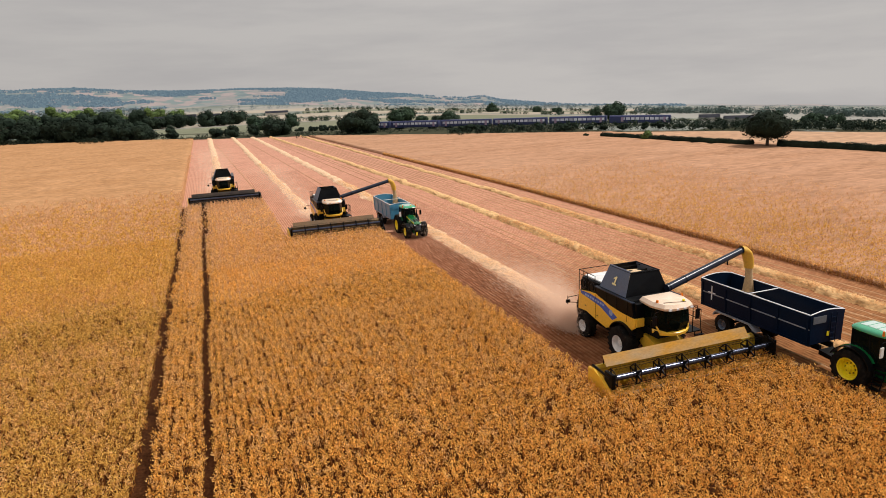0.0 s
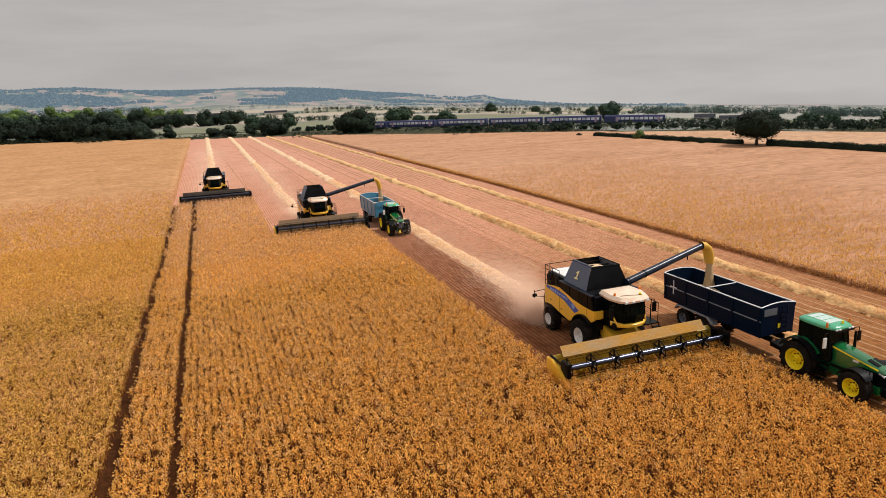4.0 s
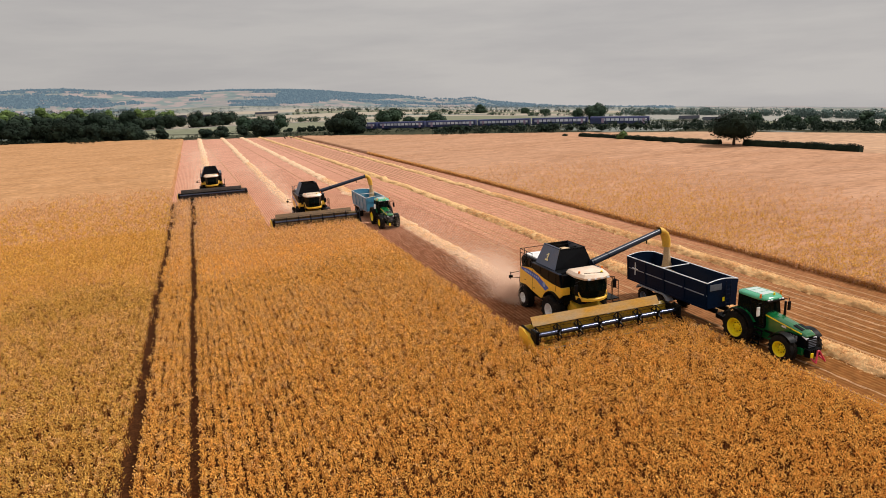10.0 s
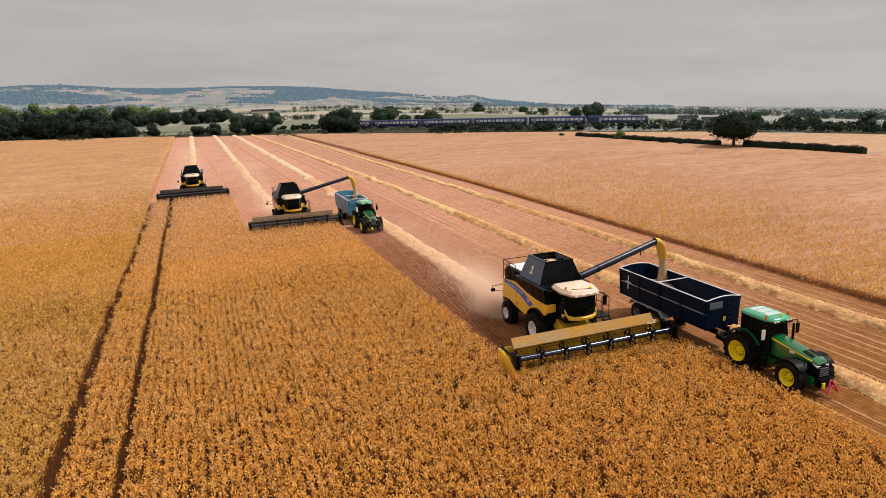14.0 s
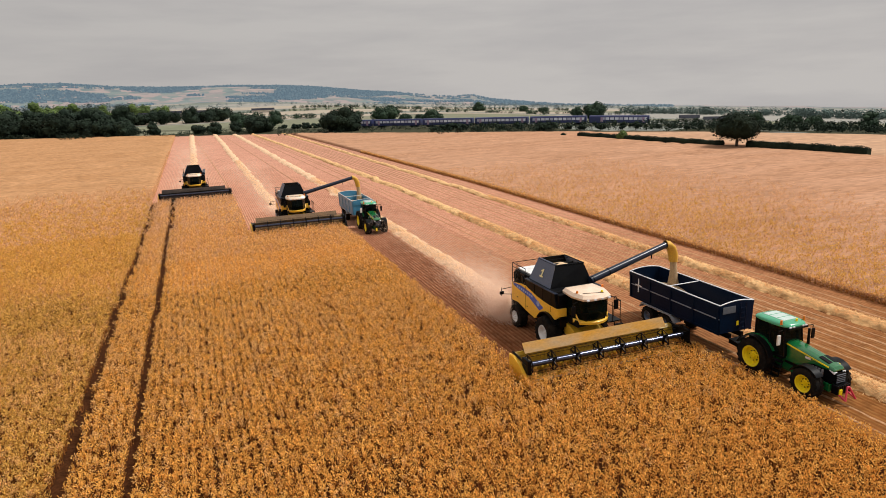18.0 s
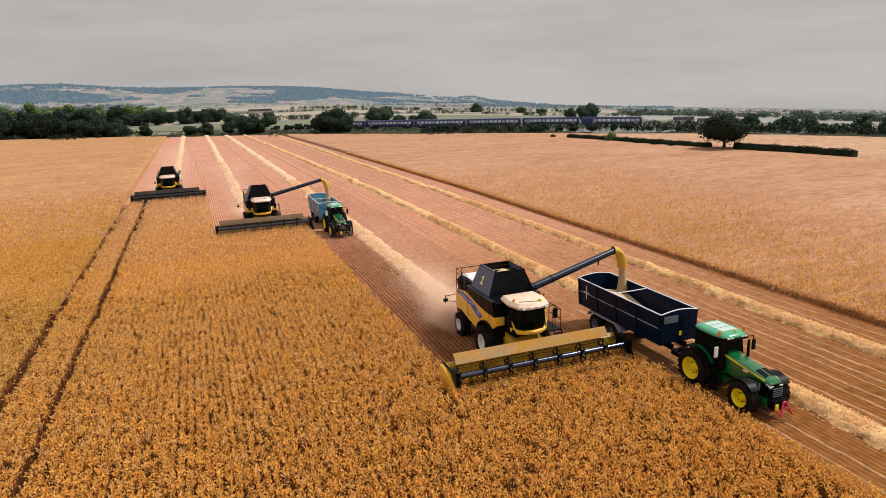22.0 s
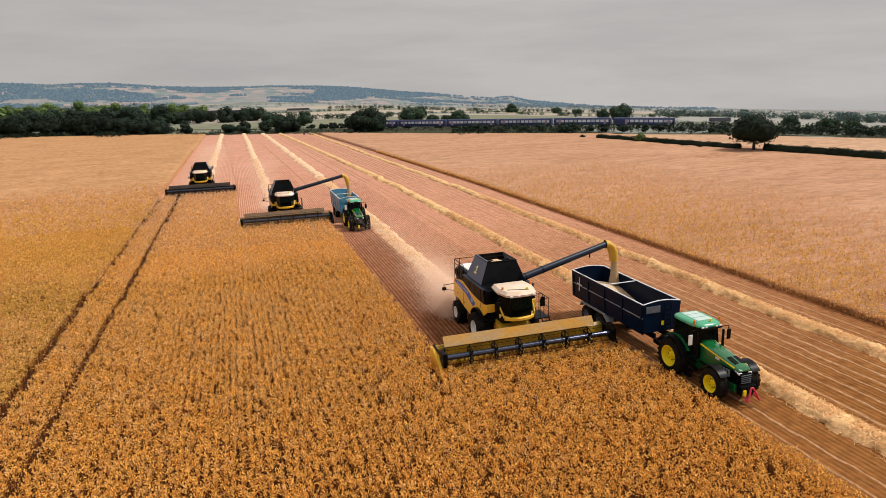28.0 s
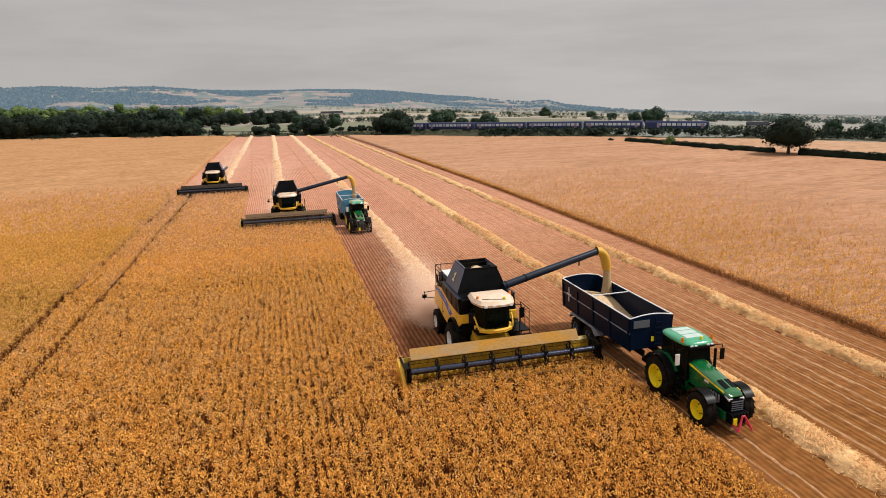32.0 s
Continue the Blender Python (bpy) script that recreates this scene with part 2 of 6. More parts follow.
DARK_SHIELD = mat("dark_crop_shield", (0.035, 0.025, 0.022), 0.4, second=(0.07, 0.05, 0.035), scale=1.2, fine=0.15, spec=0.2)
GRAIN = mat("wheat_grain", (0.66, 0.47, 0.28), 0.8, second=(0.57, 0.39, 0.22), scale=6, fine=0.35, bump=0.02, bump_scale=40)
SPOUT = mat("worn_yellow_rubber", (0.70, 0.40, 0.035), 0.6, second=(0.55, 0.30, 0.04), scale=2.5, fine=0.15, mix=1.0)
GLASS = glass("tinted_cab_glass", (0.003, 0.006, 0.005), 0.04, 0.07)
# pale colour paints the sky's reflection on the tractor roof panel
HATCH = mat("roof_panel_sky_reflection", (0.58, 0.70, 0.65), 0.2, second=(0.46, 0.63, 0.56), scale=3, fine=0.08, coat=0.5)
# yellow darkened and streaked black, to paint shade on the header table
SHADED_GOLD = mat("shade_streaked_yellow_paint", (0.62, 0.38, 0.02), 0.4, second=(0.09, 0.06, 0.02), scale=1.3, mix=1.0, fine=0.3, spec=0.35, stretch=(0.5, 3, 3))
LAMP_GLASS = mat("lamp_glass", (0.8, 0.82, 0.85), 0.12, fine=0.05)
LEAF_DARK = mat("dark_leaves", (0.020, 0.032, 0.023), 0.8, second=(0.034, 0.050, 0.030), scale=0.1, island=0.15, spec=0.08)
LEAF_BLACK = mat("blackish_leaves", (0.013, 0.021, 0.014), 0.8, second=(0.022, 0.032, 0.018), scale=0.1, island=0.15, spec=0.08)
LEAF_MID = mat("green_leaves", (0.036, 0.060, 0.040), 0.8, second=(0.055, 0.084, 0.046), scale=0.1, island=0.15, spec=0.08)
LEAF_LIGHT = mat("light_green_leaves", (0.085, 0.125, 0.038), 0.8, second=(0.055, 0.085, 0.035), scale=0.1, island=0.4, spec=0.1)
# leaves greyed towards pale blue, so that haze sits in their colour
LEAF_FAR = mat("hazed_far_leaves", (0.125, 0.17, 0.155), 0.9, second=(0.095, 0.135, 0.125), scale=0.02, island=0.15, spec=0.05)
LEAF_HAZE = mat("hazed_distant_leaves", (0.19, 0.235, 0.25), 0.95, second=(0.15, 0.19, 0.21), scale=0.02, island=0.25, spec=0.0)
PASTURE = mat("pale_pasture", (0.215, 0.215, 0.150), 0.95, second=(0.165, 0.180, 0.115), scale=0.02, fine=0.12, spec=0.05)
CREAM_FIELD = mat("cream_stubble_field", (0.40, 0.345, 0.275), 0.95, second=(0.34, 0.285, 0.22), scale=0.02, fine=0.10, spec=0.05)
BARK = mat("bark", (0.07, 0.05, 0.035), 0.9, scale=4, bump=0.02)
ROOF_GREY = mat("slate_roof", (0.030, 0.032, 0.042), 0.85, scale=0.5, spec=0.1)
WALL_PALE = mat("pale_render_wall", (0.6, 0.56, 0.5), 0.8, scale=0.5)
TRAIN_WHITE = mat("lavender_coach_paint", (0.50, 0.50, 0.62), 0.4, fine=0.05)
TRAIN_DARK = mat("dark_blue_coach_paint", (0.03, 0.04, 0.13), 0.4, fine=0.05)


# ---- mesh helpers ----
def part(name, bm, material, parent=None, label="", smooth=False):
    me = bpy.data.meshes.new(name)
    bmesh.ops.recalc_face_normals(bm, faces=bm.faces[:])
    bm.to_mesh(me)
    bm.free()
    me.materials.append(material)
    if smooth:
        for p in me.polygons:
            p.use_smooth = True
        me.set_sharp_from_angle(angle=radians(38))
    ob = new(name, me)
    if parent:
        ob.parent = parent
    return tagged(ob, label)


def thing(name, label, category, m=None, group="", kind=""):
    ob = new(name)
    ob.empty_display_size = 0.3
    if m:
        ob.matrix_basis = m
    return tagged(ob, label, category, group, kind)


def hexa(bm, bottom, top):
    """A block from two rings of four corners."""
    v = [bm.verts.new(p) for p in (*bottom, *top)]
    for f in ((3, 2, 1, 0), (4, 5, 6, 7), (0, 1, 5, 4), (1, 2, 6, 5), (2, 3, 7, 6), (3, 0, 4, 7)):
        bm.faces.new([v[i] for i in f])
    return v


def box(bm, x0, x1, y0, y1, z0, z1, bevel=0.0):
    v = hexa(bm, ((x0, y0, z0), (x1, y0, z0), (x1, y1, z0), (x0, y1, z0)), ((x0, y0, z1), (x1, y0, z1), (x1, y1, z1), (x0, y1, z1)))
    if bevel:
        es = {e for p in v for e in p.link_edges}
        bmesh.ops.bevel(bm, geom=list(es), offset=bevel, segments=2, affect="EDGES", profile=0.6)


def boxed(x0, x1, y0, y1, z0, z1, bevel=0.0):
    bm = bmesh.new()
    box(bm, x0, x1, y0, y1, z0, z1, bevel)
    return bm


def rod(bm, a, b, r, r2=None, seg=10):
    a, b = Vector(a), Vector(b)
    q = (b - a).to_track_quat("Z", "Y").to_matrix()
    r2 = r if r2 is None else r2
    rings = []
    for p, rr in ((a, r), (b, r2)):
        rings.append([bm.verts.new(p + q @ Vector((rr * math.cos(2 * math.pi * i / seg), rr * math.sin(2 * math.pi * i / seg), 0))) for i in range(seg)])
    for i in range(seg):
        j = (i + 1) % seg
        bm.faces.new((rings[0][i], rings[0][j], rings[1][j], rings[1][i]))
    bm.faces.new(rings[0][::-1])
    bm.faces.new(rings[1])


def rods(pairs, r, seg=8):
    bm = bmesh.new()
    for a, b in pairs:
        rod(bm, a, b, r, seg=seg)
    return bm


def prism(outline, x0, x1, bevel=0.0):
    """A plate: an outline in y and z, from x0 to x1."""
    bm = bmesh.new()
    a = [bm.verts.new((x0, y, z)) for y, z in outline]
    b = [bm.verts.new((x1, y, z)) for y, z in outline]
    n = len(outline)
    f0, f1 = bm.faces.new(a[::-1]), bm.faces.new(b)
    for i in range(n):
        bm.faces.new((a[i], a[(i + 1) % n], b[(i + 1) % n], b[i]))
    if bevel:
        bmesh.ops.bevel(bm, geom=list({*f0.edges, *f1.edges}), offset=bevel, segments=2, affect="EDGES")
    return bm


def lathe_x(profile, seg=28, cx=0.0, cy=0.0, cz=0.0, caps=True):
    """A solid of rings round an axis along x: (x, radius) pairs."""
    bm = bmesh.new()
    rings = [[bm.verts.new((cx + x, cy + r * math.cos(2 * math.pi * i / seg), cz + r * math.sin(2 * math.pi * i / seg))) for i in range(seg)] for x, r in profile]
    for ra, rb in zip(rings, rings[1:]):
        for i in range(seg):
            bm.faces.new((ra[i], ra[(i + 1) % seg], rb[(i + 1) % seg], rb[i]))
    if caps:
        bm.faces.new(rings[0])
        bm.faces.new(rings[-1][::-1])
    return bm


def wheel(parent, x, y, z, r, w, rim_r, rim_mat, side, rim_label, lugs=18):
    """A tractor wheel: a tyre with lugs, a dished rim and a hub. side: -1 or 1, the way its outer face looks."""
    h = w / 2
    bm = lathe_x([(-h, rim_r), (-h * 1.02, rim_r * 1.12), (-h, r * 0.86), (-h * 0.8, r * 0.95), (0, r * 0.965), (h * 0.8, r * 0.95), (h, r * 0.86), (h * 1.02, rim_r * 1.12), (h, rim_r)], 32, x, y, z, False)
    for i in range(lugs):
        for s in (-1, 1):
            a = 2 * math.pi * (i + (0.5 if s > 0 else 0)) / lugs
            b = a + 0.42
            pts = []
            for ang, xx in ((a, 0.02), (b, 1.0)):
                for da in (-0.055, 0.055):
                    pts.append((x + s * h * xx, ang + da, xx))
            low, top = [], []
            for xx, ang, q in (pts[0], pts[1], pts[3], pts[2]):
                r0, r1 = (r * 0.94, r) if q < 0.5 else (r * 0.85, r * 0.955)
                low.append((xx, y + r0 * math.cos(ang), z + r0 * math.sin(ang)))
                top.append((xx, y + r1 * math.cos(ang), z + r1 * math.sin(ang)))
            hexa(bm, low, top)
    tyre = part("tyre", bm, RUBBER, parent, "dusty black lugged tyre", smooth=True)
    s = side
    rb = lathe_x([(s * h * 0.98, rim_r * 1.02), (s * h * 1.04, rim_r * 1.0), (s * h * 0.94, rim_r * 0.90), (s * h * 0.70, rim_r * 0.86), (s * h * 0.66, rim_r * 0.80), (s * h * 0.22, rim_r * 0.72), (s * h * 0.10, rim_r * 0.46), (s * h * 0.36, rim_r * 0.42), (s * h * 0.42, rim_r * 0.26), (s * h * 0.66, rim_r * 0.22), (s * h * 0.7, 0.004)], 28, x, y, z, False)
    part("rim", rb, rim_mat, tyre, rim_label, smooth=True)
    for i in range(8):
        a = 2 * math.pi * i / 8
        p = Vector((x + s * h * 0.14, y + rim_r * 0.48 * math.cos(a), z + rim_r * 0.48 * math.sin(a)))
        part("wheel_nut", rods([(p, p + Vector((s * 0.06, 0, 0)))], 0.03, 6), BLACK if rim_mat is RIM_YELLOW else STEEL, tyre)
    return tyre


def arch_plate(x0, x1, y, z, r0, r1, a0, a1, k=14):
    """A curved guard over a wheel, between two radii and two angles."""
    bm = bmesh.new()
    prev = None
    for i in range(k + 1):
        a = radians(a0 + (a1 - a0) * i / k)
        ca, sa = math.cos(a), math.sin(a)
        ring = [bm.verts.new((x, y + r * ca, z + r * sa)) for x, r in ((x0, r0), (x0, r1), (x1, r1), (x1, r0))]
        if prev:
            for j in range(4):
                bm.faces.new((prev[j], prev[(j + 1) % 4], ring[(j + 1) % 4], ring[j]))
        else:
            bm.faces.new(ring[::-1])
        prev = ring
    bm.faces.new(prev)
    return bm


def numeral_one(height, material, parent, m):
    """The figure 1, as a flat raised shape with a flag and a foot."""
    h, w = height, height * 0.2
    outline = [(-w / 2, -h / 2), (w / 2, -h / 2), (w / 2, h / 2), (-w * 0.2, h / 2), (-w * 1.6, h * 0.24), (-w * 1.6, h * 0.08), (-w / 2, h * 0.26)]
    bm = bmesh.new()
    a = [bm.verts.new((x, y, 0.0)) for x, y in outline]
    b = [bm.verts.new((x, y, 0.012)) for x, y in outline]
    bm.faces.new(a[::-1])
    bm.faces.new(b)
    for i in range(len(a)):
        j = (i + 1) % len(a)
        bm.faces.new((a[i], a[j], b[j], b[i]))
    box(bm, -w * 1.5, w * 1.5, -h / 2 - 0.02, -h / 2 + 0.08, 0.001, 0.0125)
    ob = part("numeral", bm, material, parent, "yellow figure 1")
    ob.matrix_basis = m
    return ob


# ---- ground ----
def fall(x, y):
    """Height of the land: level on the field, easing down to the valley beyond its right-hand side."""
    d = max(0.0, x - 110)
    return -0.05 * d * min(1.0, d / 120 + 0.15)


def grid_mesh(name, xs, ys, height, material, label, category, kind):
    nx, ny = len(xs), len(ys)
    co = np.array([(x, y, height(x, y)) for y in ys for x in xs], dtype=np.float32)
    i = np.arange(nx * ny).reshape(ny, nx)
    quads = np.stack([i[:-1, :-1], i[:-1, 1:], i[1:, 1:], i[1:, :-1]], -1).reshape(-1, 4)
    return raw(name, co, quads, material, label, category, kind)


def raw(name, co, faces, material, label="", category="", kind="", smooth=True):
    """An object from arrays of corners and of faces that all have the same number of corners."""
    me = bpy.data.meshes.new(name)
    k = faces.shape[1]
    me.vertices.add(len(co))
    me.vertices.foreach_set("co", np.ascontiguousarray(co, dtype=np.float32).ravel())
    me.loops.add(faces.size)
    me.loops.foreach_set("vertex_index", np.ascontiguousarray(faces, dtype=np.int32).ravel())
    me.polygons.add(len(faces))
    me.polygons.foreach_set("loop_start", np.arange(0, faces.size, k, dtype=np.int32))
    me.polygons.foreach_set("use_smooth", np.full(len(faces), smooth))
    me.update(calc_edges=True)
    me.materials.append(material)
    return tagged(new(name, me), label, category, kind=kind)


def far_field_material():
    """The valley floor: a patchwork of stubble, pasture and plough."""
    m = mat("hazed_valley_fields", (0.42, 0.33, 0.18), 0.95, second=(0.30, 0.25, 0.13), scale=0.02, fine=0.15, spec=0.05)
    n, l = m.node_tree.nodes, m.node_tree.links
    co = n.new("ShaderNodeTexCoord")
    mp = n.new("ShaderNodeMapping")
    mp.inputs["Scale"].default_value = (0.006, 0.0035, 0.0)
    mp.inputs["Rotation"].default_value = (0, 0, 0.5)
    vo = n.new("ShaderNodeTexVoronoi")
    vo.inputs["Scale"].default_value = 1.0
    sep = n.new("ShaderNodeSeparateColor")
    ramp = n.new("ShaderNodeValToRGB")
    ramp.color_ramp.interpolation = "CONSTANT"
    # field colours greyed towards blue, which paints haze over the valley
    cols = ((0.0, (0.30, 0.29, 0.26)), (0.35, (0.21, 0.225, 0.20)), (0.55, (0.14, 0.17, 0.15)), (0.68, (0.31, 0.285, 0.25)), (0.85, (0.18, 0.20, 0.17)))
    ramp.color_ramp.elements[0].color = (*cols[0][1], 1)
    ramp.color_ramp.elements[1].position, ramp.color_ramp.elements[1].color = cols[1][0], (*cols[1][1], 1)
    for pos, c in cols[2:]:
        e = ramp.color_ramp.elements.new(pos)
        e.color = (*c, 1)
    l.new(co.outputs["Object"], mp.inputs["Vector"])
    l.new(mp.outputs["Vector"], vo.inputs["Vector"])
    l.new(vo.outputs["Color"], sep.inputs["Color"])
    l.new(sep.outputs[0], ramp.inputs["Fac"])
    hsv = [k for k in n if k.bl_idname == "ShaderNodeHueSaturation"][0]
    l.new(ramp.outputs["Color"], hsv.inputs["Color"])
    return m


def stubble_material(name="stubble_ground", base=(0.34, 0.145, 0.072), second=(0.235, 0.093, 0.043), straw=((0.50, 0.268, 0.088, 1), (0.70, 0.40, 0.27, 1))):
    """Cut ground: red soil with pale stubble in drill rows that run along y, and wheelings."""
    m = mat(name, base, 0.95, second=second, scale=0.25, bump=0.03, bump_scale=9, fine=0.25, spec=0.05)
    n, l = m.node_tree.nodes, m.node_tree.links
    co = n.new("ShaderNodeTexCoord")
    wv = n.new("ShaderNodeTexWave")
    wv.bands_direction = "X"
    wv.inputs["Scale"].default_value = 1.1636
    wv.inputs["Distortion"].default_value = 1.1
    wv.inputs["Detail"].default_value = 2
    wv.inputs["Detail Scale"].default_value = 1.5
    l.new(co.outputs["Object"], wv.inputs["Vector"])
    hsv = [k for k in n if k.bl_idname == "ShaderNodeHueSaturation"][0]
    mixc = n.new("ShaderNodeMixRGB")
    # haze is painted in: further down the field the soil is paler and redder
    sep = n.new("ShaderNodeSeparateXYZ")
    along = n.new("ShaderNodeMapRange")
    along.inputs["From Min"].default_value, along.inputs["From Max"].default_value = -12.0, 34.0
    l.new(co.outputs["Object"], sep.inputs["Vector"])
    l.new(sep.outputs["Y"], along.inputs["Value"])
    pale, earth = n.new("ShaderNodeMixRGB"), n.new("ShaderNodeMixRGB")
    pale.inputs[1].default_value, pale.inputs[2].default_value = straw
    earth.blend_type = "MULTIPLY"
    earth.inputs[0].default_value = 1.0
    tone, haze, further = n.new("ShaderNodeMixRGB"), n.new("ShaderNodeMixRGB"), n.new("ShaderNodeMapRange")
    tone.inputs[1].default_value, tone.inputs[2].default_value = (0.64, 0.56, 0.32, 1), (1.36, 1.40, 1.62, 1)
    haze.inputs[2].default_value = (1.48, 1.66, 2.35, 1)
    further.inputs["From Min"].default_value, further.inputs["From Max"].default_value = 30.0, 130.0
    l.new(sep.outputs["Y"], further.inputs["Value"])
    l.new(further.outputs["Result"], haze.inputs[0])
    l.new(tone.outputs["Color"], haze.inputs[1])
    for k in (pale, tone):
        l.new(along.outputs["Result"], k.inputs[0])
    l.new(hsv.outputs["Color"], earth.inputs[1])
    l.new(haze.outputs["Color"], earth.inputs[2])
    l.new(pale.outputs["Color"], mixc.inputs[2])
    pw = n.new("ShaderNodeMath")
    pw.operation = "MULTIPLY"
    broken = n.new("ShaderNodeTexNoise")
    broken.inputs["Scale"].default_value, broken.inputs["Detail"].default_value = 1.6, 5
    gaps = n.new("ShaderNodeMapRange")
    gaps.inputs["From Min"].default_value, gaps.inputs["From Max"].default_value = 0.35, 0.65
    gaps.inputs["To Min"].default_value, gaps.inputs["To Max"].default_value = 0.20, 0.85
    l.new(co.outputs["Object"], broken.inputs["Vector"])
    l.new(broken.outputs["Fac"], gaps.inputs["Value"])
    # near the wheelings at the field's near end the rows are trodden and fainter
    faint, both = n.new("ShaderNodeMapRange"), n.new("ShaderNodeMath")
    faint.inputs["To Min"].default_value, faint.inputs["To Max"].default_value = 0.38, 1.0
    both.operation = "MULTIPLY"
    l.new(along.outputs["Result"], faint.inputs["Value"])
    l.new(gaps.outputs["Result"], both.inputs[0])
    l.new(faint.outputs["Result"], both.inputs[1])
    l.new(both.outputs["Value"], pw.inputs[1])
    l.new(wv.outputs["Fac"], pw.inputs[0])
    l.new(pw.outputs["Value"], mixc.inputs[0])
    l.new(earth.outputs["Color"], mixc.inputs[1])
    l.new(mixc.outputs["Color"], n["Principled BSDF"].inputs["Base Color"])
    return m


def spread(a, b, near, far):
    """Grid lines from a to b, close together round 0 and wider outside."""
    out, v = [], 0.0
    while v < b:
        out.append(v)
        v += near if abs(v) < 300 else far if abs(v) < 1000 else far * 4
    out.append(b)
    v = -near
    neg = []
    while v > a:
        neg.append(v)
        v -= near if abs(v) < 300 else far if abs(v) < 1000 else far * 4
    neg.append(a)
    return neg[::-1] + out


ground = grid_mesh("ground", spread(-4400, 4400, 20, 60), spread(-4400, 4400, 20, 60), lambda x, y: fall(x, y) - 0.06, far_field_material(), "wide valley floor of pale stubble and pasture", "ground", "structure")



def strip(name, near, far, material, label, category, lift=0.03, steps=10):
    """A piece of land between a near and a far line, laid on the slope."""
    co = np.array([(a[0] + (b[0] - a[0]) * k / steps, a[1] + (b[1] - a[1]) * k / steps, 0.0) for k in range(steps + 1) for a, b in zip(near, far)])
    co[:, 2] = [fall(x, y) + lift for x, y, _ in co]
    n = len(near)
    i = np.arange(n * (steps + 1)).reshape(steps + 1, n)
    quads = np.stack([i[:-1, :-1], i[:-1, 1:], i[1:, 1:], i[1:, :-1]], -1).reshape(-1, 4)
    return raw(name, co, quads, material, label, category, "structure")


VERGE = mat("rough_grass", (0.062, 0.062, 0.036), 0.95, second=(0.028, 0.032, 0.020), scale=0.07, fine=0.4, spec=0.05, mix=1.0, stretch=(0.5, 1.6, 1))
SECOND = mat("second_wheat_field", (0.50, 0.31, 0.195), 0.9, second=(0.40, 0.235, 0.14), scale=0.05, fine=0.2, spec=0.05)
strip("second_field", [(100, -30), (98, 10), (96, 45), (93, 76), (88, 106), (83, 136)], [(235, -40), (205, 10), (172, 57), (147, 92), (120, 124), (93, 152)], SECOND, "pale ripe field behind the hedge", "field", 0.10, 24)

# the lines of the harvest, along y
CUT = (-25.2, -14.7, -4.7, 5.35)       # between the three passes
FRONT = (71.0, 40.6, -3.3)            # where each header cuts
RIGHT_CROP = 21.8


def bend(y, amount):
    """How far the lines of the harvest swing towards -x down the field."""
    return amount * np.clip((np.asarray(y, dtype=float) - 60) / 180, 0, 2) ** 1.15


def lean_right(spots):
    """The standing crop on the far side follows the swing of its edge."""
    spots[:, 0] -= bend(spots[:, 1], 6.0) * np.clip(1 - (spots[:, 0] - RIGHT_CROP) / 70, 0, 1)
    return spots


def far_edge(x):
    """Where the field ends, along y."""
    return float(np.interp(x, (-200, -105, -64, -27, 17, 51, 92, 110), (366, 308, 285, 262, 235, 192, 149, 128)))


verge_x = (-190, -150, -105, -64, -27, 0, 17, 34, 51, 72, 92)
strip("verge", [(x, far_edge(x) - 2) for x in verge_x] + [(120, 124), (147, 92), (172, 57), (205, 10), (235, -40)], [(x * 1.14, far_edge(x) + 62) for x in verge_x] + [(196, 172), (226, 134), (258, 90), (300, 10), (330, -60)], VERGE, "rough dark grass and scrub ground beyond the field", "verge")
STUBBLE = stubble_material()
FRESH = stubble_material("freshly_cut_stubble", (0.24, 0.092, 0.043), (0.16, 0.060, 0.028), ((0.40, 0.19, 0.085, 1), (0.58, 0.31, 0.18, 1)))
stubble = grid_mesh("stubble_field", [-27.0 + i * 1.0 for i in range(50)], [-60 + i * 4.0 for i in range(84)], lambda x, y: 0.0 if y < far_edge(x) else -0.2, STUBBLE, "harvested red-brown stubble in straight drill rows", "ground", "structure")


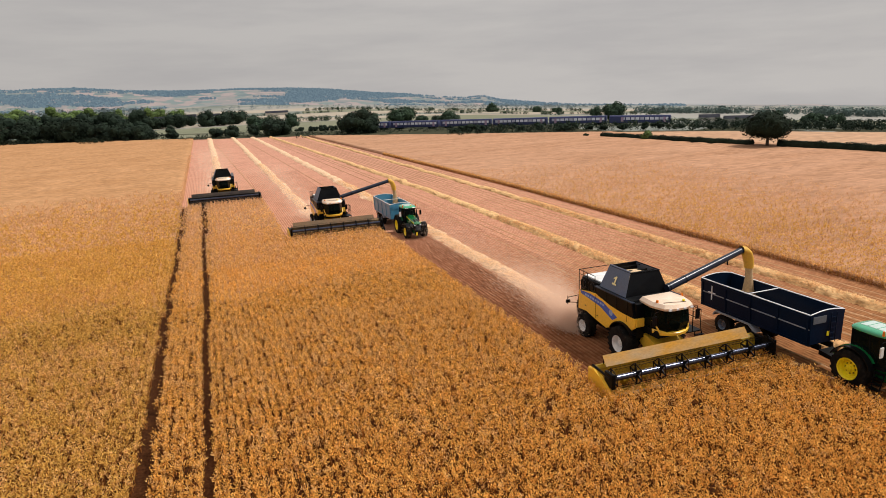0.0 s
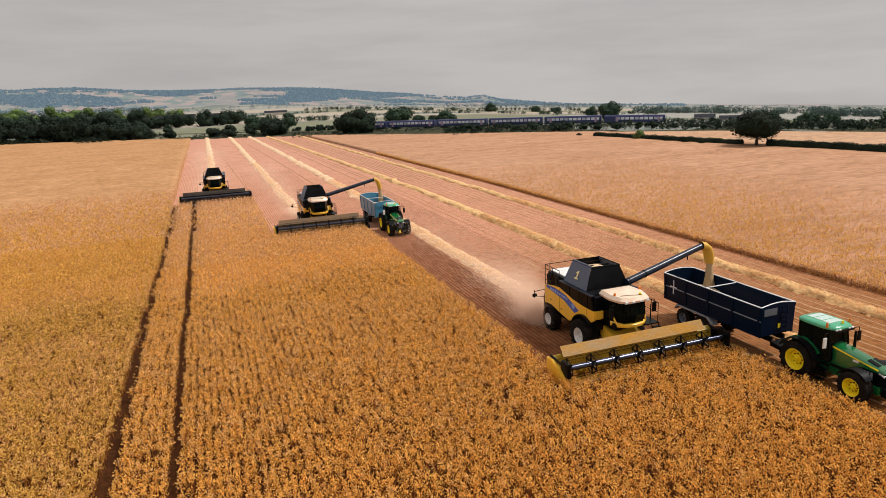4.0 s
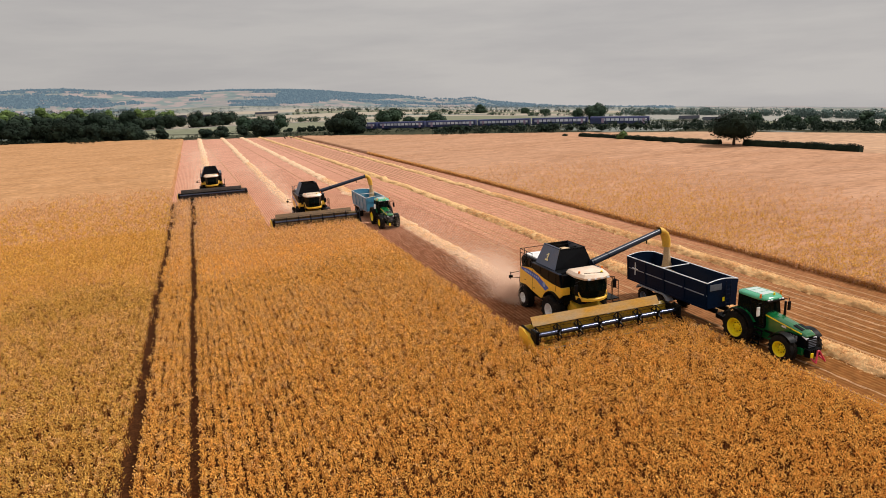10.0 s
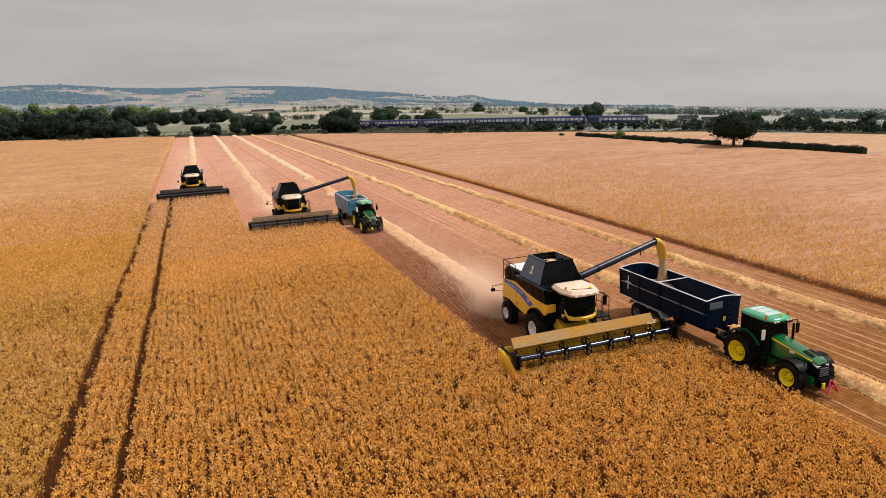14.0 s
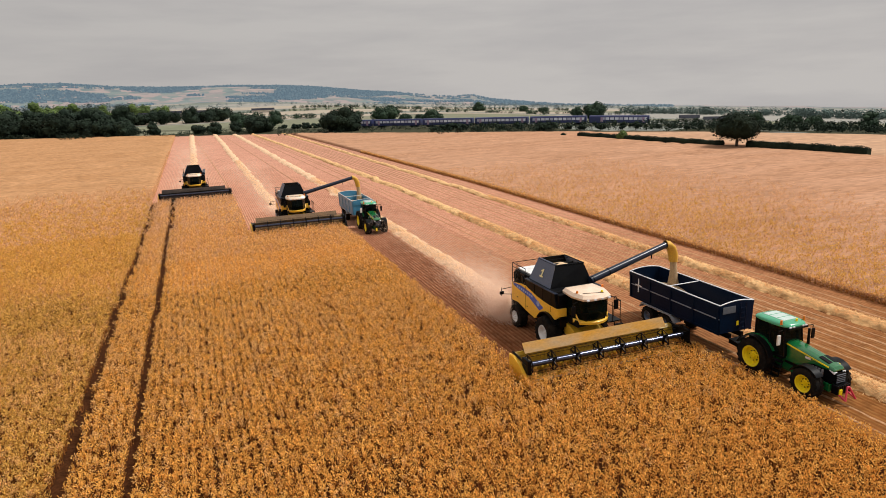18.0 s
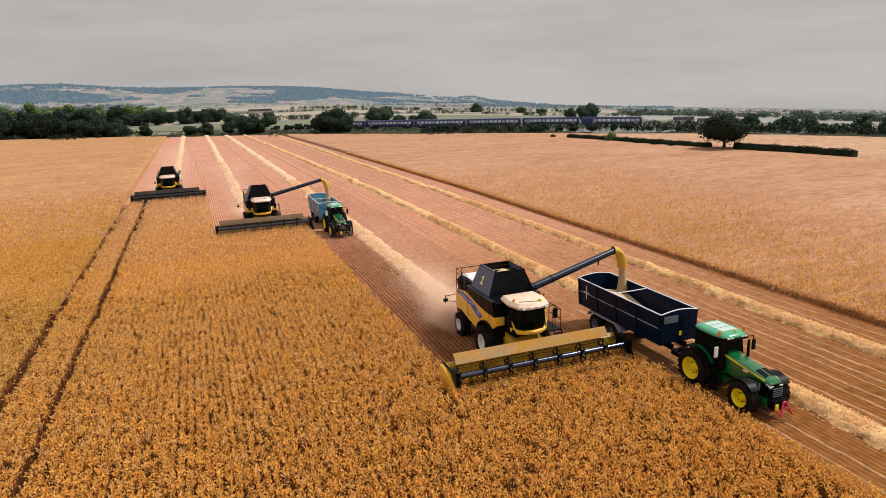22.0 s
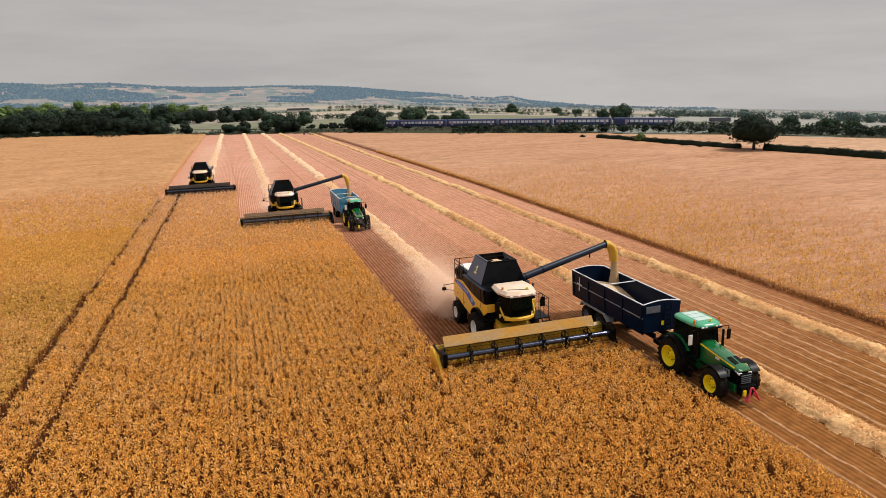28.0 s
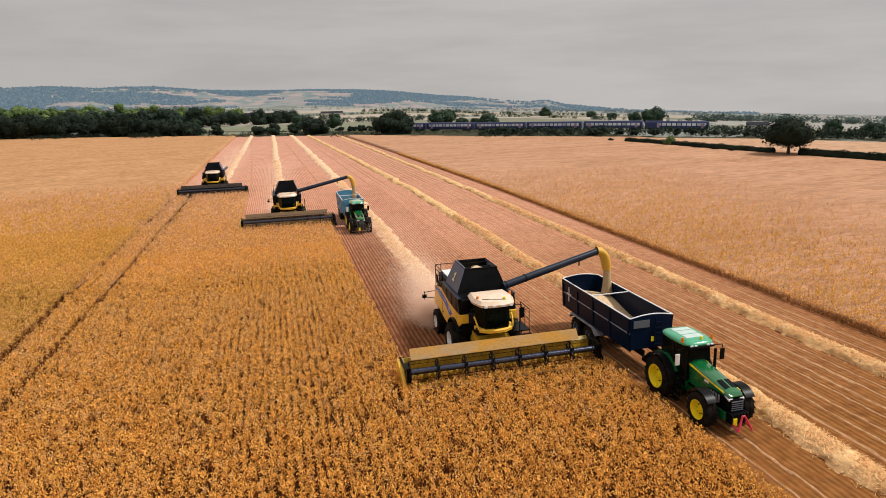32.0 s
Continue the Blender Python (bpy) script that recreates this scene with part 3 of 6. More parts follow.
def canopy(name, x0, x1, y0, y1, label, clip=None, fine=0.5, skirts="lrf", low=0.52, sink=0.42):
    """A block of standing crop: an uneven top and sides that reach the soil. clip: its far end for each x."""
    nx = max(2, int((x1 - x0) / fine))
    ny = max(2, int((y1 - y0) / (fine * 1.6)))
    xs = np.linspace(x0, x1, nx)
    tt = np.linspace(0, 1, ny) ** 1.25
    co = np.zeros((ny, nx, 3), dtype=np.float32)
    for i, x in enumerate(xs):
        end = clip(x) if clip else y1
        y = y0 + (end - y0) * tt
        co[:, i, 0], co[:, i, 1] = x, y
    rng = np.random.RandomState(7)
    co[..., 2] = low + 0.09 * rng.rand(ny, nx) + 0.02 * np.sin(co[..., 0] * 0.31 + 2 * np.sin(co[..., 1] * 0.05)) + 0.02 * np.sin(co[..., 1] * 0.23)
    co[..., 2] += 0.12 * np.clip((co[..., 1] - 60) / 60, 0, 1)
    if x0 > 20:
        # lodged patches, where the wind has laid the crop in short streaks
        X, Y = co[..., 0], co[..., 1]
        laid = np.sin(X * 0.33 + 2.1 * np.sin(Y * 0.11)) + np.sin(Y * 1.15 + 1.7 * np.sin(X * 0.16)) + np.sin(X * 0.09 - Y * 0.07) + rng.normal(0, 0.35, X.shape)
        co[..., 2] -= 0.30 * np.clip(laid - 1.75, 0, 0.8)
    co[..., 2] -= sink * np.clip((52 - co[..., 1]) / 40, 0, 1)
    co[:, 1:-1, 0] += 0.2 * fine * (rng.rand(ny, nx - 2) - 0.5)
    if "l" in skirts:
        co[:, 0, 2], co[:, 1, 0] = 0.0, x0 + 0.05 + 0.08 * rng.rand(ny)
    if "r" in skirts:
        co[:, -1, 2], co[:, -2, 0] = 0.0, x1 - 0.05 - 0.08 * rng.rand(ny)
    if "f" in skirts:
        co[-1, :, 2], co[-2, :, 1] = 0.0, co[-1, :, 1] - 0.08
    i = np.arange(nx * ny).reshape(ny, nx)
    quads = np.stack([i[:-1, :-1], i[:-1, 1:], i[1:, 1:], i[1:, :-1]], -1).reshape(-1, 4)
    co = co.reshape(-1, 3)
    return raw(name, lean_right(co) if x0 > 20 else co, quads, CANOPY_PINK if x0 > 20 else CANOPY, label, "crop", "stuff")


TRAM = (-25.55, -23.0)
TW = 0.17
crop_label = "ripe golden wheat standing in drill rows"
crop_soil = grid_mesh("crop_soil", [-150 + 6 * k for k in range(42)], [-60 + 8 * k for k in range(40)], lambda x, y: -0.03 + (0.04 if x < -22.3 and y < 72 else 0), SOIL, "bare soil under the crop and in the wheel tracks, darkened for shade", "soil", "structure")
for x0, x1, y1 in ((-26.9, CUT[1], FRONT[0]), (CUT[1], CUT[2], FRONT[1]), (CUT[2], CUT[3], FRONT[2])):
    grid_mesh("crop_soil", [x0 + (x1 - x0) * k / 4 for k in range(5)], [-58 + (y1 + 58) * k / 8 for k in range(9)], lambda x, y: 0.014, SOIL, "bare soil under the standing crop, darkened for shade", "soil", "structure")
canopy("wheat", -150, TRAM[0] - TW - 0.3, 8, 300, crop_label, lambda x: min(390.0, far_edge(x)), 0.8, "r", 0.30)
canopy("wheat", TRAM[0] + TW + 0.3, TRAM[1] - TW - 0.3, 8, FRONT[0], crop_label, None, 0.4, "lrf", 0.30)
canopy("wheat", TRAM[1] + TW + 0.3, CUT[1], 8, FRONT[0], crop_label, None, 0.5, "lrf", 0.30)
canopy("wheat", CUT[1], CUT[2], 8, FRONT[1], crop_label, None, 0.5, "rf", 0.30)
canopy("wheat", RIGHT_CROP, 96, -60, 220, crop_label, far_edge, 0.7, "l", 0.34, 0.06)


def outer_crop():
    """The rest of the crop, round the part that is sown stem by stem: a coarse uneven top."""
    rng = np.random.RandomState(9)
    xs, ys = np.arange(-150, 5.4, 1.0), np.arange(-58, 62, 1.0)
    X, Y = np.meshgrid(xs, ys)
    Z = 0.42 + 0.16 * rng.rand(*X.shape)
    co = np.stack([X + 0.3 * rng.rand(*X.shape), Y + 0.3 * rng.rand(*X.shape), Z], -1).reshape(-1, 3)
    k = np.arange(X.size).reshape(X.shape)
    quads = np.stack([k[:-1, :-1], k[:-1, 1:], k[1:, 1:], k[1:, :-1]], -1).reshape(-1, 4)
    gone = (Y > -22.4 - 0.45 * X) & (X > -36.9 - 0.27 * Y) | (X > CUT[3] - 0.3)
    quads = quads[~gone.ravel()[quads].any(axis=1)]
    raw("wheat", co, quads, CANOPY, crop_label, "crop", "stuff")


outer_crop()


def plants(name, spots, ears, tall, material, label, category, spread_r=0.1, ear=0.10, width=0.02, seed=3, up=0.5, stem=None, stems=4):
    """Tufts of crop: a feathery head of many small ears on a few stems. up: how far the ears point upwards."""
    rng = np.random.RandomState(seed)
    m, n = len(spots), len(spots) * ears
    tuft = tall * (0.80 + 0.34 * rng.rand(m))
    top = np.c_[spots[:, :2], tuft]
    off = rng.normal(0, 1, (n, 3)) * spread_r * np.array([[0.75, 1.0, 0.8]])
    off[:, 2] -= (rng.rand(n) < 0.3) * 0.16
    c = np.repeat(top, ears, axis=0) + off
    c[:, 2] = np.maximum(c[:, 2] - 0.1 * ear, 0.12)
    d = rng.normal(0, 0.62, (n, 3)) + off / spread_r * 0.45
    d[:, 2] = np.abs(d[:, 2]) * 0.7 + up
    d /= np.linalg.norm(d, axis=1)[:, None]
    e = (ear * (0.6 + 0.8 * rng.rand(n)))[:, None]
    side = np.cross(d, rng.normal(0, 0.6, (n, 3)) + np.array([[0.2, -0.2, 0.8]]))
    side *= (width * (0.6 + 0.8 * rng.rand(n)) / (np.linalg.norm(side, axis=1) + 1e-6))[:, None]
    co = np.stack([c - 0.4 * d * e, c + side, c + 0.6 * d * e, c - side], 1).reshape(-1, 3)
    k = np.arange(n)[:, None] * 4
    faces = np.concatenate([k + np.array([q]) for q in ([0, 1, 3], [3, 1, 2])])
    if stem:
        p = np.repeat(top, stems, axis=0)
        q = len(p)
        foot = p + rng.normal(0, 0.4 * spread_r, (q, 3))
        foot[:, 2] = 0.0
        p[:, :2] += rng.normal(0, 0.7 * spread_r, (q, 2))
        w = np.zeros((q, 3))
        a = rng.rand(q) * np.pi
        w[:, 0], w[:, 1] = 0.55 * width * np.cos(a), 0.55 * width * np.sin(a)
        faces = np.concatenate([faces, len(co) + np.arange(3 * q).reshape(-1, 3)])
        co = np.concatenate([co, np.stack([foot - w, foot + w, p], 1).reshape(-1, 3)])
    ob = raw(name, co, faces, material, label, category, "stuff", False)
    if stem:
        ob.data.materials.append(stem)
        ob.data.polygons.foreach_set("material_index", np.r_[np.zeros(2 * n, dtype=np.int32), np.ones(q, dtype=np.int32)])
    return ob


def rows_of(x0, x1, y0, y1, step_x, step_y, seed, jitter=0.06):
    rng = np.random.RandomState(seed)
    xs, ys = np.arange(x0 + step_x / 2, x1, step_x), np.arange(y0, y1, step_y)
    g = np.array(np.meshgrid(xs, ys)).reshape(2, -1).T
    return g + np.c_[rng.normal(0, jitter, len(g)), rng.uniform(-0.5, 0.5, len(g)) * step_y]


def keep(spots):
    """Spots that stand in uncut crop and off the wheel tracks."""
    x, y = spots[:, 0], spots[:, 1]
    ok = (x < TRAM[0] - TW - 0.03) & (y < 260) | (x > TRAM[0] + TW + 0.03) & (x < TRAM[1] - TW - 0.03) & (y < FRONT[0]) | (x > TRAM[1] + TW + 0.03) & (x < CUT[1]) & (y < FRONT[0])
    ok |= (x > CUT[1]) & (x < CUT[2]) & (y < FRONT[1]) | (x > CUT[2]) & (x < CUT[3]) & (y < FRONT[2]) | (x > RIGHT_CROP)
    ok &= (y > -23 - 0.45 * x) & (x > -36.5 - 0.27 * y) & (x < 33.5 + 1.15 * y)
    return spots[ok]


def sown(x0, x1, y0, y1, sx, sy, ears, seed, width, ear, pale_from, pale_to, spread_r=0.1, rich=WHEAT, other=WHEAT_PALE, thick=1.05, fade=None):
    """Crop in drill rows; further off, more and more of the paler ears, to paint in haze."""
    g = keep(rows_of(x0, x1, y0, y1, sx, sy, seed, 0.06))
    bare = np.sin(g[:, 0] * 2.3 + 3 * np.sin(g[:, 1] * 0.7)) * np.sin(g[:, 1] * 1.9 + 2 * np.sin(g[:, 0] * 1.1)) + np.random.RandomState(seed + 50).normal(0, 0.45, len(g))
    g = g[bare < thick]
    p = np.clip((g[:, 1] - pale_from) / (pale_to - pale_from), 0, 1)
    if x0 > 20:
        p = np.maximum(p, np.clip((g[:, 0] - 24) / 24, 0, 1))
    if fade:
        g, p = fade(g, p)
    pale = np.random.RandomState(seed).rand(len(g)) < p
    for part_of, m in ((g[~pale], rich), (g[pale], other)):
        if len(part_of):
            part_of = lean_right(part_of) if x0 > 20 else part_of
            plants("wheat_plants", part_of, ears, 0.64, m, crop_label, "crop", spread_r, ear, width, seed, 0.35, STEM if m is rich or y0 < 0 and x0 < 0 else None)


def thinning(x_full, x_none, y_full, y_none):
    """Fewer plants towards two outer lines."""
    def thin(g, p):
        q = np.minimum(np.clip((g[:, 0] - x_none) / (x_full - x_none), 0, 1), np.clip((g[:, 1] - y_none) / (y_full - y_none), 0, 1))
        ok = np.random.RandomState(77).rand(len(g)) < q
        return g[ok], p[ok]
    return thin


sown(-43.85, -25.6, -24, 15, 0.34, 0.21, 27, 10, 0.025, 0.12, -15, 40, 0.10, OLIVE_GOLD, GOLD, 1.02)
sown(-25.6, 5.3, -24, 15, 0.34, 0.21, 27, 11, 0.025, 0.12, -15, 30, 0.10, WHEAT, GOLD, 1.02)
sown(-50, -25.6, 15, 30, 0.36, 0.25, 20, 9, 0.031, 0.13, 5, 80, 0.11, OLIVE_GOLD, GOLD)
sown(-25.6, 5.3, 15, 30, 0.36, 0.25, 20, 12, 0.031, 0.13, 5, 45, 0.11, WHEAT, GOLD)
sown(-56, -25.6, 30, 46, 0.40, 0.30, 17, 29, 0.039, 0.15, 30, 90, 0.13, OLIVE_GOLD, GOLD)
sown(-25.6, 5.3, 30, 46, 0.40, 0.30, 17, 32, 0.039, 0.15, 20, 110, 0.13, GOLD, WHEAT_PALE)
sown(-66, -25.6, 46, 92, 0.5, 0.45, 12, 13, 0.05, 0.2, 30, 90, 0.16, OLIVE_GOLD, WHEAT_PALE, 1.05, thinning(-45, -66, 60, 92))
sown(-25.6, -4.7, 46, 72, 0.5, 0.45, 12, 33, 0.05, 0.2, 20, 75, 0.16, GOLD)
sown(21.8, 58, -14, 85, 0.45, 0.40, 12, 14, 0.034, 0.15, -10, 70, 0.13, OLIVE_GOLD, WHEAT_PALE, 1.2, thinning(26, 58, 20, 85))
plants("wheat_plants", lean_right(rows_of(21.55, 22.0, -14, 130, 0.22, 0.22, 20)), 9, 0.56, GOLD, crop_label, "crop", 0.09, 0.16, 0.035, 3, 0.4, EDGE_SHADE_STEM)
# a low brown row paints the shade at the foot of the edge
plants("wheat_plants", lean_right(rows_of(21.42, 21.7, -14, 130, 0.14, 0.2, 27)), 5, 0.26, EDGE_SHADE_STEM, "short stems coloured brown for the shade at the foot of the crop edge", "crop", 0.08, 0.2, 0.03, 3, 0.9)
plants("wheat_plants", rows_of(-26.3, -25.8, 76, 170, 0.25, 0.3, 18), 5, 0.56, WHEAT_PALE, crop_label, "crop", 0.1, 0.14, 0.05, 3, 0.4)


# ---- combine harvesters ----
NUMERAL = mat("pale_yellow_numeral", (0.95, 0.82, 0.42), 0.5, fine=0.08)

def header(root, shield_mat, shield_label, frame_mat, length=10.2, cx=-0.02):
    """The cutting header: table, auger, reel with bats and tines, crop shield, two dividers."""
    x0, x1 = cx - length / 2, cx + length / 2
    back = prism([(-2.45, 0.25), (-2.45, 1.30), (-2.62, 1.34), (-2.78, 1.20), (-2.90, 0.45), (-3.75, 0.22), (-3.75, 0.16), (-2.6, 0.16)], x0 + 0.15, x1 - 0.15)
    table = part("header_table", back, frame_mat, root)
    bm = bmesh.new()
    rod(bm, (x0 + 0.2, -3.2, 0.62), (x1 - 0.2, -3.2, 0.62), 0.2, seg=14)
    turns = 26
    for i in range(turns * 8):
        a0, a1 = 2 * math.pi * i / 8, 2 * math.pi * (i + 1) / 8
        u0, u1 = x0 + 0.3 + (length - 0.6) * i / (turns * 8), x0 + 0.3 + (length - 0.6) * (i + 1) / (turns * 8)
        v = [bm.verts.new((u, -3.2 + r * math.cos(a), 0.62 + r * math.sin(a))) for u, a, r in ((u0, a0, 0.19), (u0, a0, 0.32), (u1, a1, 0.32), (u1, a1, 0.19))]
        bm.faces.new(v)
    part("feed_auger", bm, frame_mat, root, "feed auger with spiral flights")
    bm = bmesh.new()
    s0, s1 = x0 + 0.55, x1 - 0.8
    hexa(bm, ((s0, -2.70, 1.80), (s1, -2.70, 1.80), (s1, -3.02, 1.36), (s0, -3.02, 1.36)), ((s0, -2.68, 1.83), (s1, -2.68, 1.83), (s1, -2.99, 1.40), (s0, -2.99, 1.40)))
    shield = part("crop_shield", bm, shield_mat, root, shield_label)
    for i in range(7):
        u = s0 + 0.1 + (s1 - s0 - 0.2) * i / 6
        part("shield_bracket", rods([((u, -2.68, 1.78), (u, -2.6, 1.22))], 0.025), BLACK, shield)
    # reel
    ry, rz, rr = -3.85, 1.12, 0.52
    bm = bmesh.new()
    rod(bm, (x0 + 0.25, ry, rz), (x1 - 0.25, ry, rz), 0.145, seg=18)
    reel = part("reel_tube", bm, REEL, root, "dark blue reel tube", smooth=True)
    for k in range(6):
        a = 2 * math.pi * k / 6 + 0.35
        by, bz = ry + rr * math.cos(a), rz + rr * math.sin(a)
        bm = bmesh.new()
        rod(bm, (x0 + 0.3, by, bz), (x1 - 0.3, by, bz), 0.013, seg=6)
        n = 44
        for i in range(n):
            u = x0 + 0.4 + (length - 0.8) * i / (n - 1)
            rod(bm, (u, by, bz), (u, by + 0.05, bz - 0.22), 0.006, 0.004, seg=4)
        part("reel_bat", bm, BLACK, reel, "dark reel bat with spring tines")
    for i in range(8):
        u = x0 + 0.3 + (length - 0.6) * i / 7
        bm = bmesh.new()
        star = []
        for k in range(6):
            a = 2 * math.pi * k / 6 + 0.35
            for da, r in ((-0.05, rr), (0.05, rr), (0.16, rr * 0.6), (0.5236, 0.2), (0.887, rr * 0.6)):
                star.append((ry + r * math.cos(a + da), rz + r * math.sin(a + da)))
        bm.free()
        bm = prism(star, u - 0.02, u + 0.02)
        for k in range(6):
            a, b = 2 * math.pi * k / 6 + 0.35, 2 * math.pi * (k + 1) / 6 + 0.35
            pa, pb = (math.cos(a), math.sin(a)), (math.cos(b), math.sin(b))
            lo = [(u - 0.015, ry + r * c_, rz + r * s_) for r, (c_, s_) in ((rr - 0.03, pa), (rr + 0.02, pa), (rr + 0.02, pb), (rr - 0.03, pb))]
            hexa(bm, lo, [(x + 0.03, y, z) for x, y, z in lo])
        bmesh.ops.remove_doubles(bm, verts=bm.verts[:], dist=0.002)
        part("reel_spider", bm, BLACK, reel, "black six-armed reel spider plate")
    for i in range(2):
        u = x0 + 0.12 if i == 0 else x1 - 0.12
        bm = bmesh.new()
        rod(bm, (u, -2.5, 1.35), (u, -4.0, 1.22), 0.06, seg=8)
        part("reel_arm", bm, BLACK, root)
    out = [(-2.35, 0.25), (-2.35, 1.25), (-2.9, 1.28), (-3.4, 1.10), (-3.9, 0.82), (-4.3, 0.46), (-4.38, 0.22), (-4.2, 0.14), (-2.6, 0.14)]
    part("crop_divider", prism(out, x0 - 0.06, x0 + 0.10, 0.03), YELLOW, root, "yellow crop divider")
    part("crop_divider", prism(out, x1 - 0.10, x1 + 0.06, 0.03), BLACK, root, "black crop divider")
    for u in (x0 + 0.2, x1 - 0.2):
        part("reel_end_plate", boxed(u - 0.1, u + 0.1, ry - 0.35, ry + 0.35, rz - 0.4, rz + 0.35, 0.06), BLACK, reel)
    bm = bmesh.new()
    box(bm, x0 + 0.15, x1 - 0.15, -3.82, -3.72, 0.14, 0.2)
    n = 140
    for i in range(n):
        u = x0 + 0.2 + (length - 0.4) * i / (n - 1)
        rod(bm, (u, -3.78, 0.18), (u, -3.95, 0.17), 0.016, 0.004, seg=4)
    part("cutter_bar", bm, STEEL, root)


BROWN_TABLE = mat("dusty_brown_table", (0.20, 0.115, 0.035), 0.7, second=(0.12, 0.075, 0.03), scale=2, fine=0.2)


def combine(m, label, numbered=False, auger_out=True, shield_mat=None, shield_label="", pouring=0.0):
    """A combine harvester that faces -y, its front axle over the origin."""
    root = thing("combine_harvester", label, "combine harvester", m, "combines cutting side by side")
    c = 0.05
    part("chassis", boxed(c - 1.15, c + 1.15, -0.6, 4.9, 0.95, 1.75, 0.05), BLACK, root)
    part("front_axle", rods([((c - 1.6, 0, 0.98), (c + 1.6, 0, 0.98))], 0.17), BLACK, root)
    part("rear_axle", rods([((c - 1.5, 3.75, 0.78), (c + 1.5, 3.75, 0.78))], 0.11), BLACK, root)
    for s in (-1, 1):
        wheel(root, c + s * 1.52, 0, 0.98, 0.98, 0.76, 0.46, WHITE_RIM, s, "white wheel rim")
        wheel(root, c + s * 1.46, 3.75, 0.76, 0.76, 0.56, 0.36, WHITE_RIM, s, "white wheel rim", 14)
    arch = [(1.22 * math.cos(radians(a)), 0.98 + 1.22 * math.sin(radians(a))) for a in (128, 110, 92, 74, 56, 40, 26)]
    side = [(-1.08, 2.16), (-1.08, 2.66), (0.3, 2.68), (1.2, 2.76), (1.9, 2.90), (2.6, 3.02), (3.3, 2.98), (4.45, 2.78), (4.5, 1.62), (3.6, 1.72), (2.6, 1.48), (1.6, 1.30)] + arch[::-1]
    for s in (-1, 1):
        x = c + s * 1.52
        panel = part("side_panel", prism(side, x - 0.05, x + 0.05, 0.025), YELLOW, root, "yellow painted side panel")
        u0, u1 = (x - 0.058, x - 0.045) if s < 0 else (x + 0.045, x + 0.058)
        part("stripe", prism([(0.5, 2.26), (0.95, 1.98), (2.2, 2.42), (4.2, 2.66), (4.25, 2.82), (3.2, 2.88), (1.9, 2.76)], u0, u1), BLUE, panel, "blue stripe decal")
        w0, w1 = (x - 0.066, x - 0.056) if s < 0 else (x + 0.056, x + 0.066)
        for k in range(8):
            y = 1.75 + k * 0.26
            zz = 2.60 + 0.015 * k
            part("mark", boxed(w0, w1, y, y + 0.17, zz - 0.06, zz + 0.06), PALE_BLUE, panel)
        for y, z0, z1 in ((-0.35, 2.3, 2.62), (2.62, 1.55, 2.98)):
            part("panel_seam", boxed(w0, w1, y - 0.008, y + 0.008, z0, z1), BLACK, panel, "dark seam between panels")
        part("panel_latch", boxed(w0, w1, 2.35, 2.5, 1.75, 1.8), BLACK, panel)
        part("panel_latch", boxed(w0, w1, 3.6, 3.75, 2.0, 2.05), BLACK, panel)
        part("emblem", lathe_x([(0, 0.17), (0.006, 0.17)], 20, w0, 1.1, 2.36), PALE_BLUE, panel, "pale round emblem")
        bm = arch_plate(x - 0.12, x + 0.2, 0.0, 0.98, 1.15, 1.2, 30, 142) if s > 0 else arch_plate(x - 0.2, x + 0.12, 0.0, 0.98, 1.15, 1.2, 30, 142)
        part("wheel_arch", bm, BLACK, root, "black arch over the front wheel", smooth=True)
    for s in (-1, 1):
        xa, xb = sorted((c + s * 1.0, c + s * 1.50))
        part("front_panel", boxed(xa, xb, -1.12, -0.96, 2.2, 2.66, 0.03), YELLOW, root, "yellow front corner panel")
        xa, xb = sorted((c + s * 1.40, c + s * 1.565))
        part("tank_skirt", prism([(-0.98, 2.64), (0.3, 2.66), (1.2, 2.74), (1.9, 2.88), (2.6, 3.01), (2.74, 3.44), (-0.75, 3.44)], xa, xb, 0.03), BLACK, root, "black skirt of the grain tank")
        for k in range(3):
            y = -0.35 + 0.95 * k
            part("skirt_rib", boxed(xa - 0.02, xb + 0.02, y - 0.03, y + 0.03, 2.72 + 0.06 * k, 3.42, 0.012), BLACK, root)
        part("skirt_ledge", boxed(xa - 0.03, xb + 0.03, -0.8, 2.74, 3.43, 3.485, 0.012), NAVY, root, "dark ledge at the foot of the tank")
    part("inner_body", boxed(c - 1.40, c + 1.40, -0.95, 4.5, 1.5, 3.0, 0.04), BLACK, root)
    bm = bmesh.new()
    hexa(bm, ((c - 1.5, -0.75, 3.0), (c + 1.5, -0.75, 3.0), (c + 1.5, 2.75, 3.0), (c - 1.5, 2.75, 3.0)), ((c - 1.42, -0.55, 3.5), (c + 1.42, -0.55, 3.5), (c + 1.42, 2.65, 3.5), (c - 1.42, 2.65, 3.5)))
    part("grain_tank_base", bm, BLACK, root)
    part("tank_front", boxed(c - 1.45, c + 1.45, -1.0, -0.72, 2.62, 3.44, 0.04), BLACK, root)
    part("engine_deck", boxed(c - 1.3, c + 1.4, 2.7, 4.55, 2.98, 3.565, 0.06), BLACK, root)
    part("deck_cover", boxed(c - 1.12, c + 1.3, 2.66, 4.5, 3.56, 3.66, 0.03), DECK_SHEET, root, "pale dusty sheet on the engine deck")
    bm = bmesh.new()
    rod(bm, (c + 0.9, 3.2, 3.55), (c + 0.9, 3.2, 4.15), 0.07)
    part("exhaust_pipe", bm, STEEL, root)
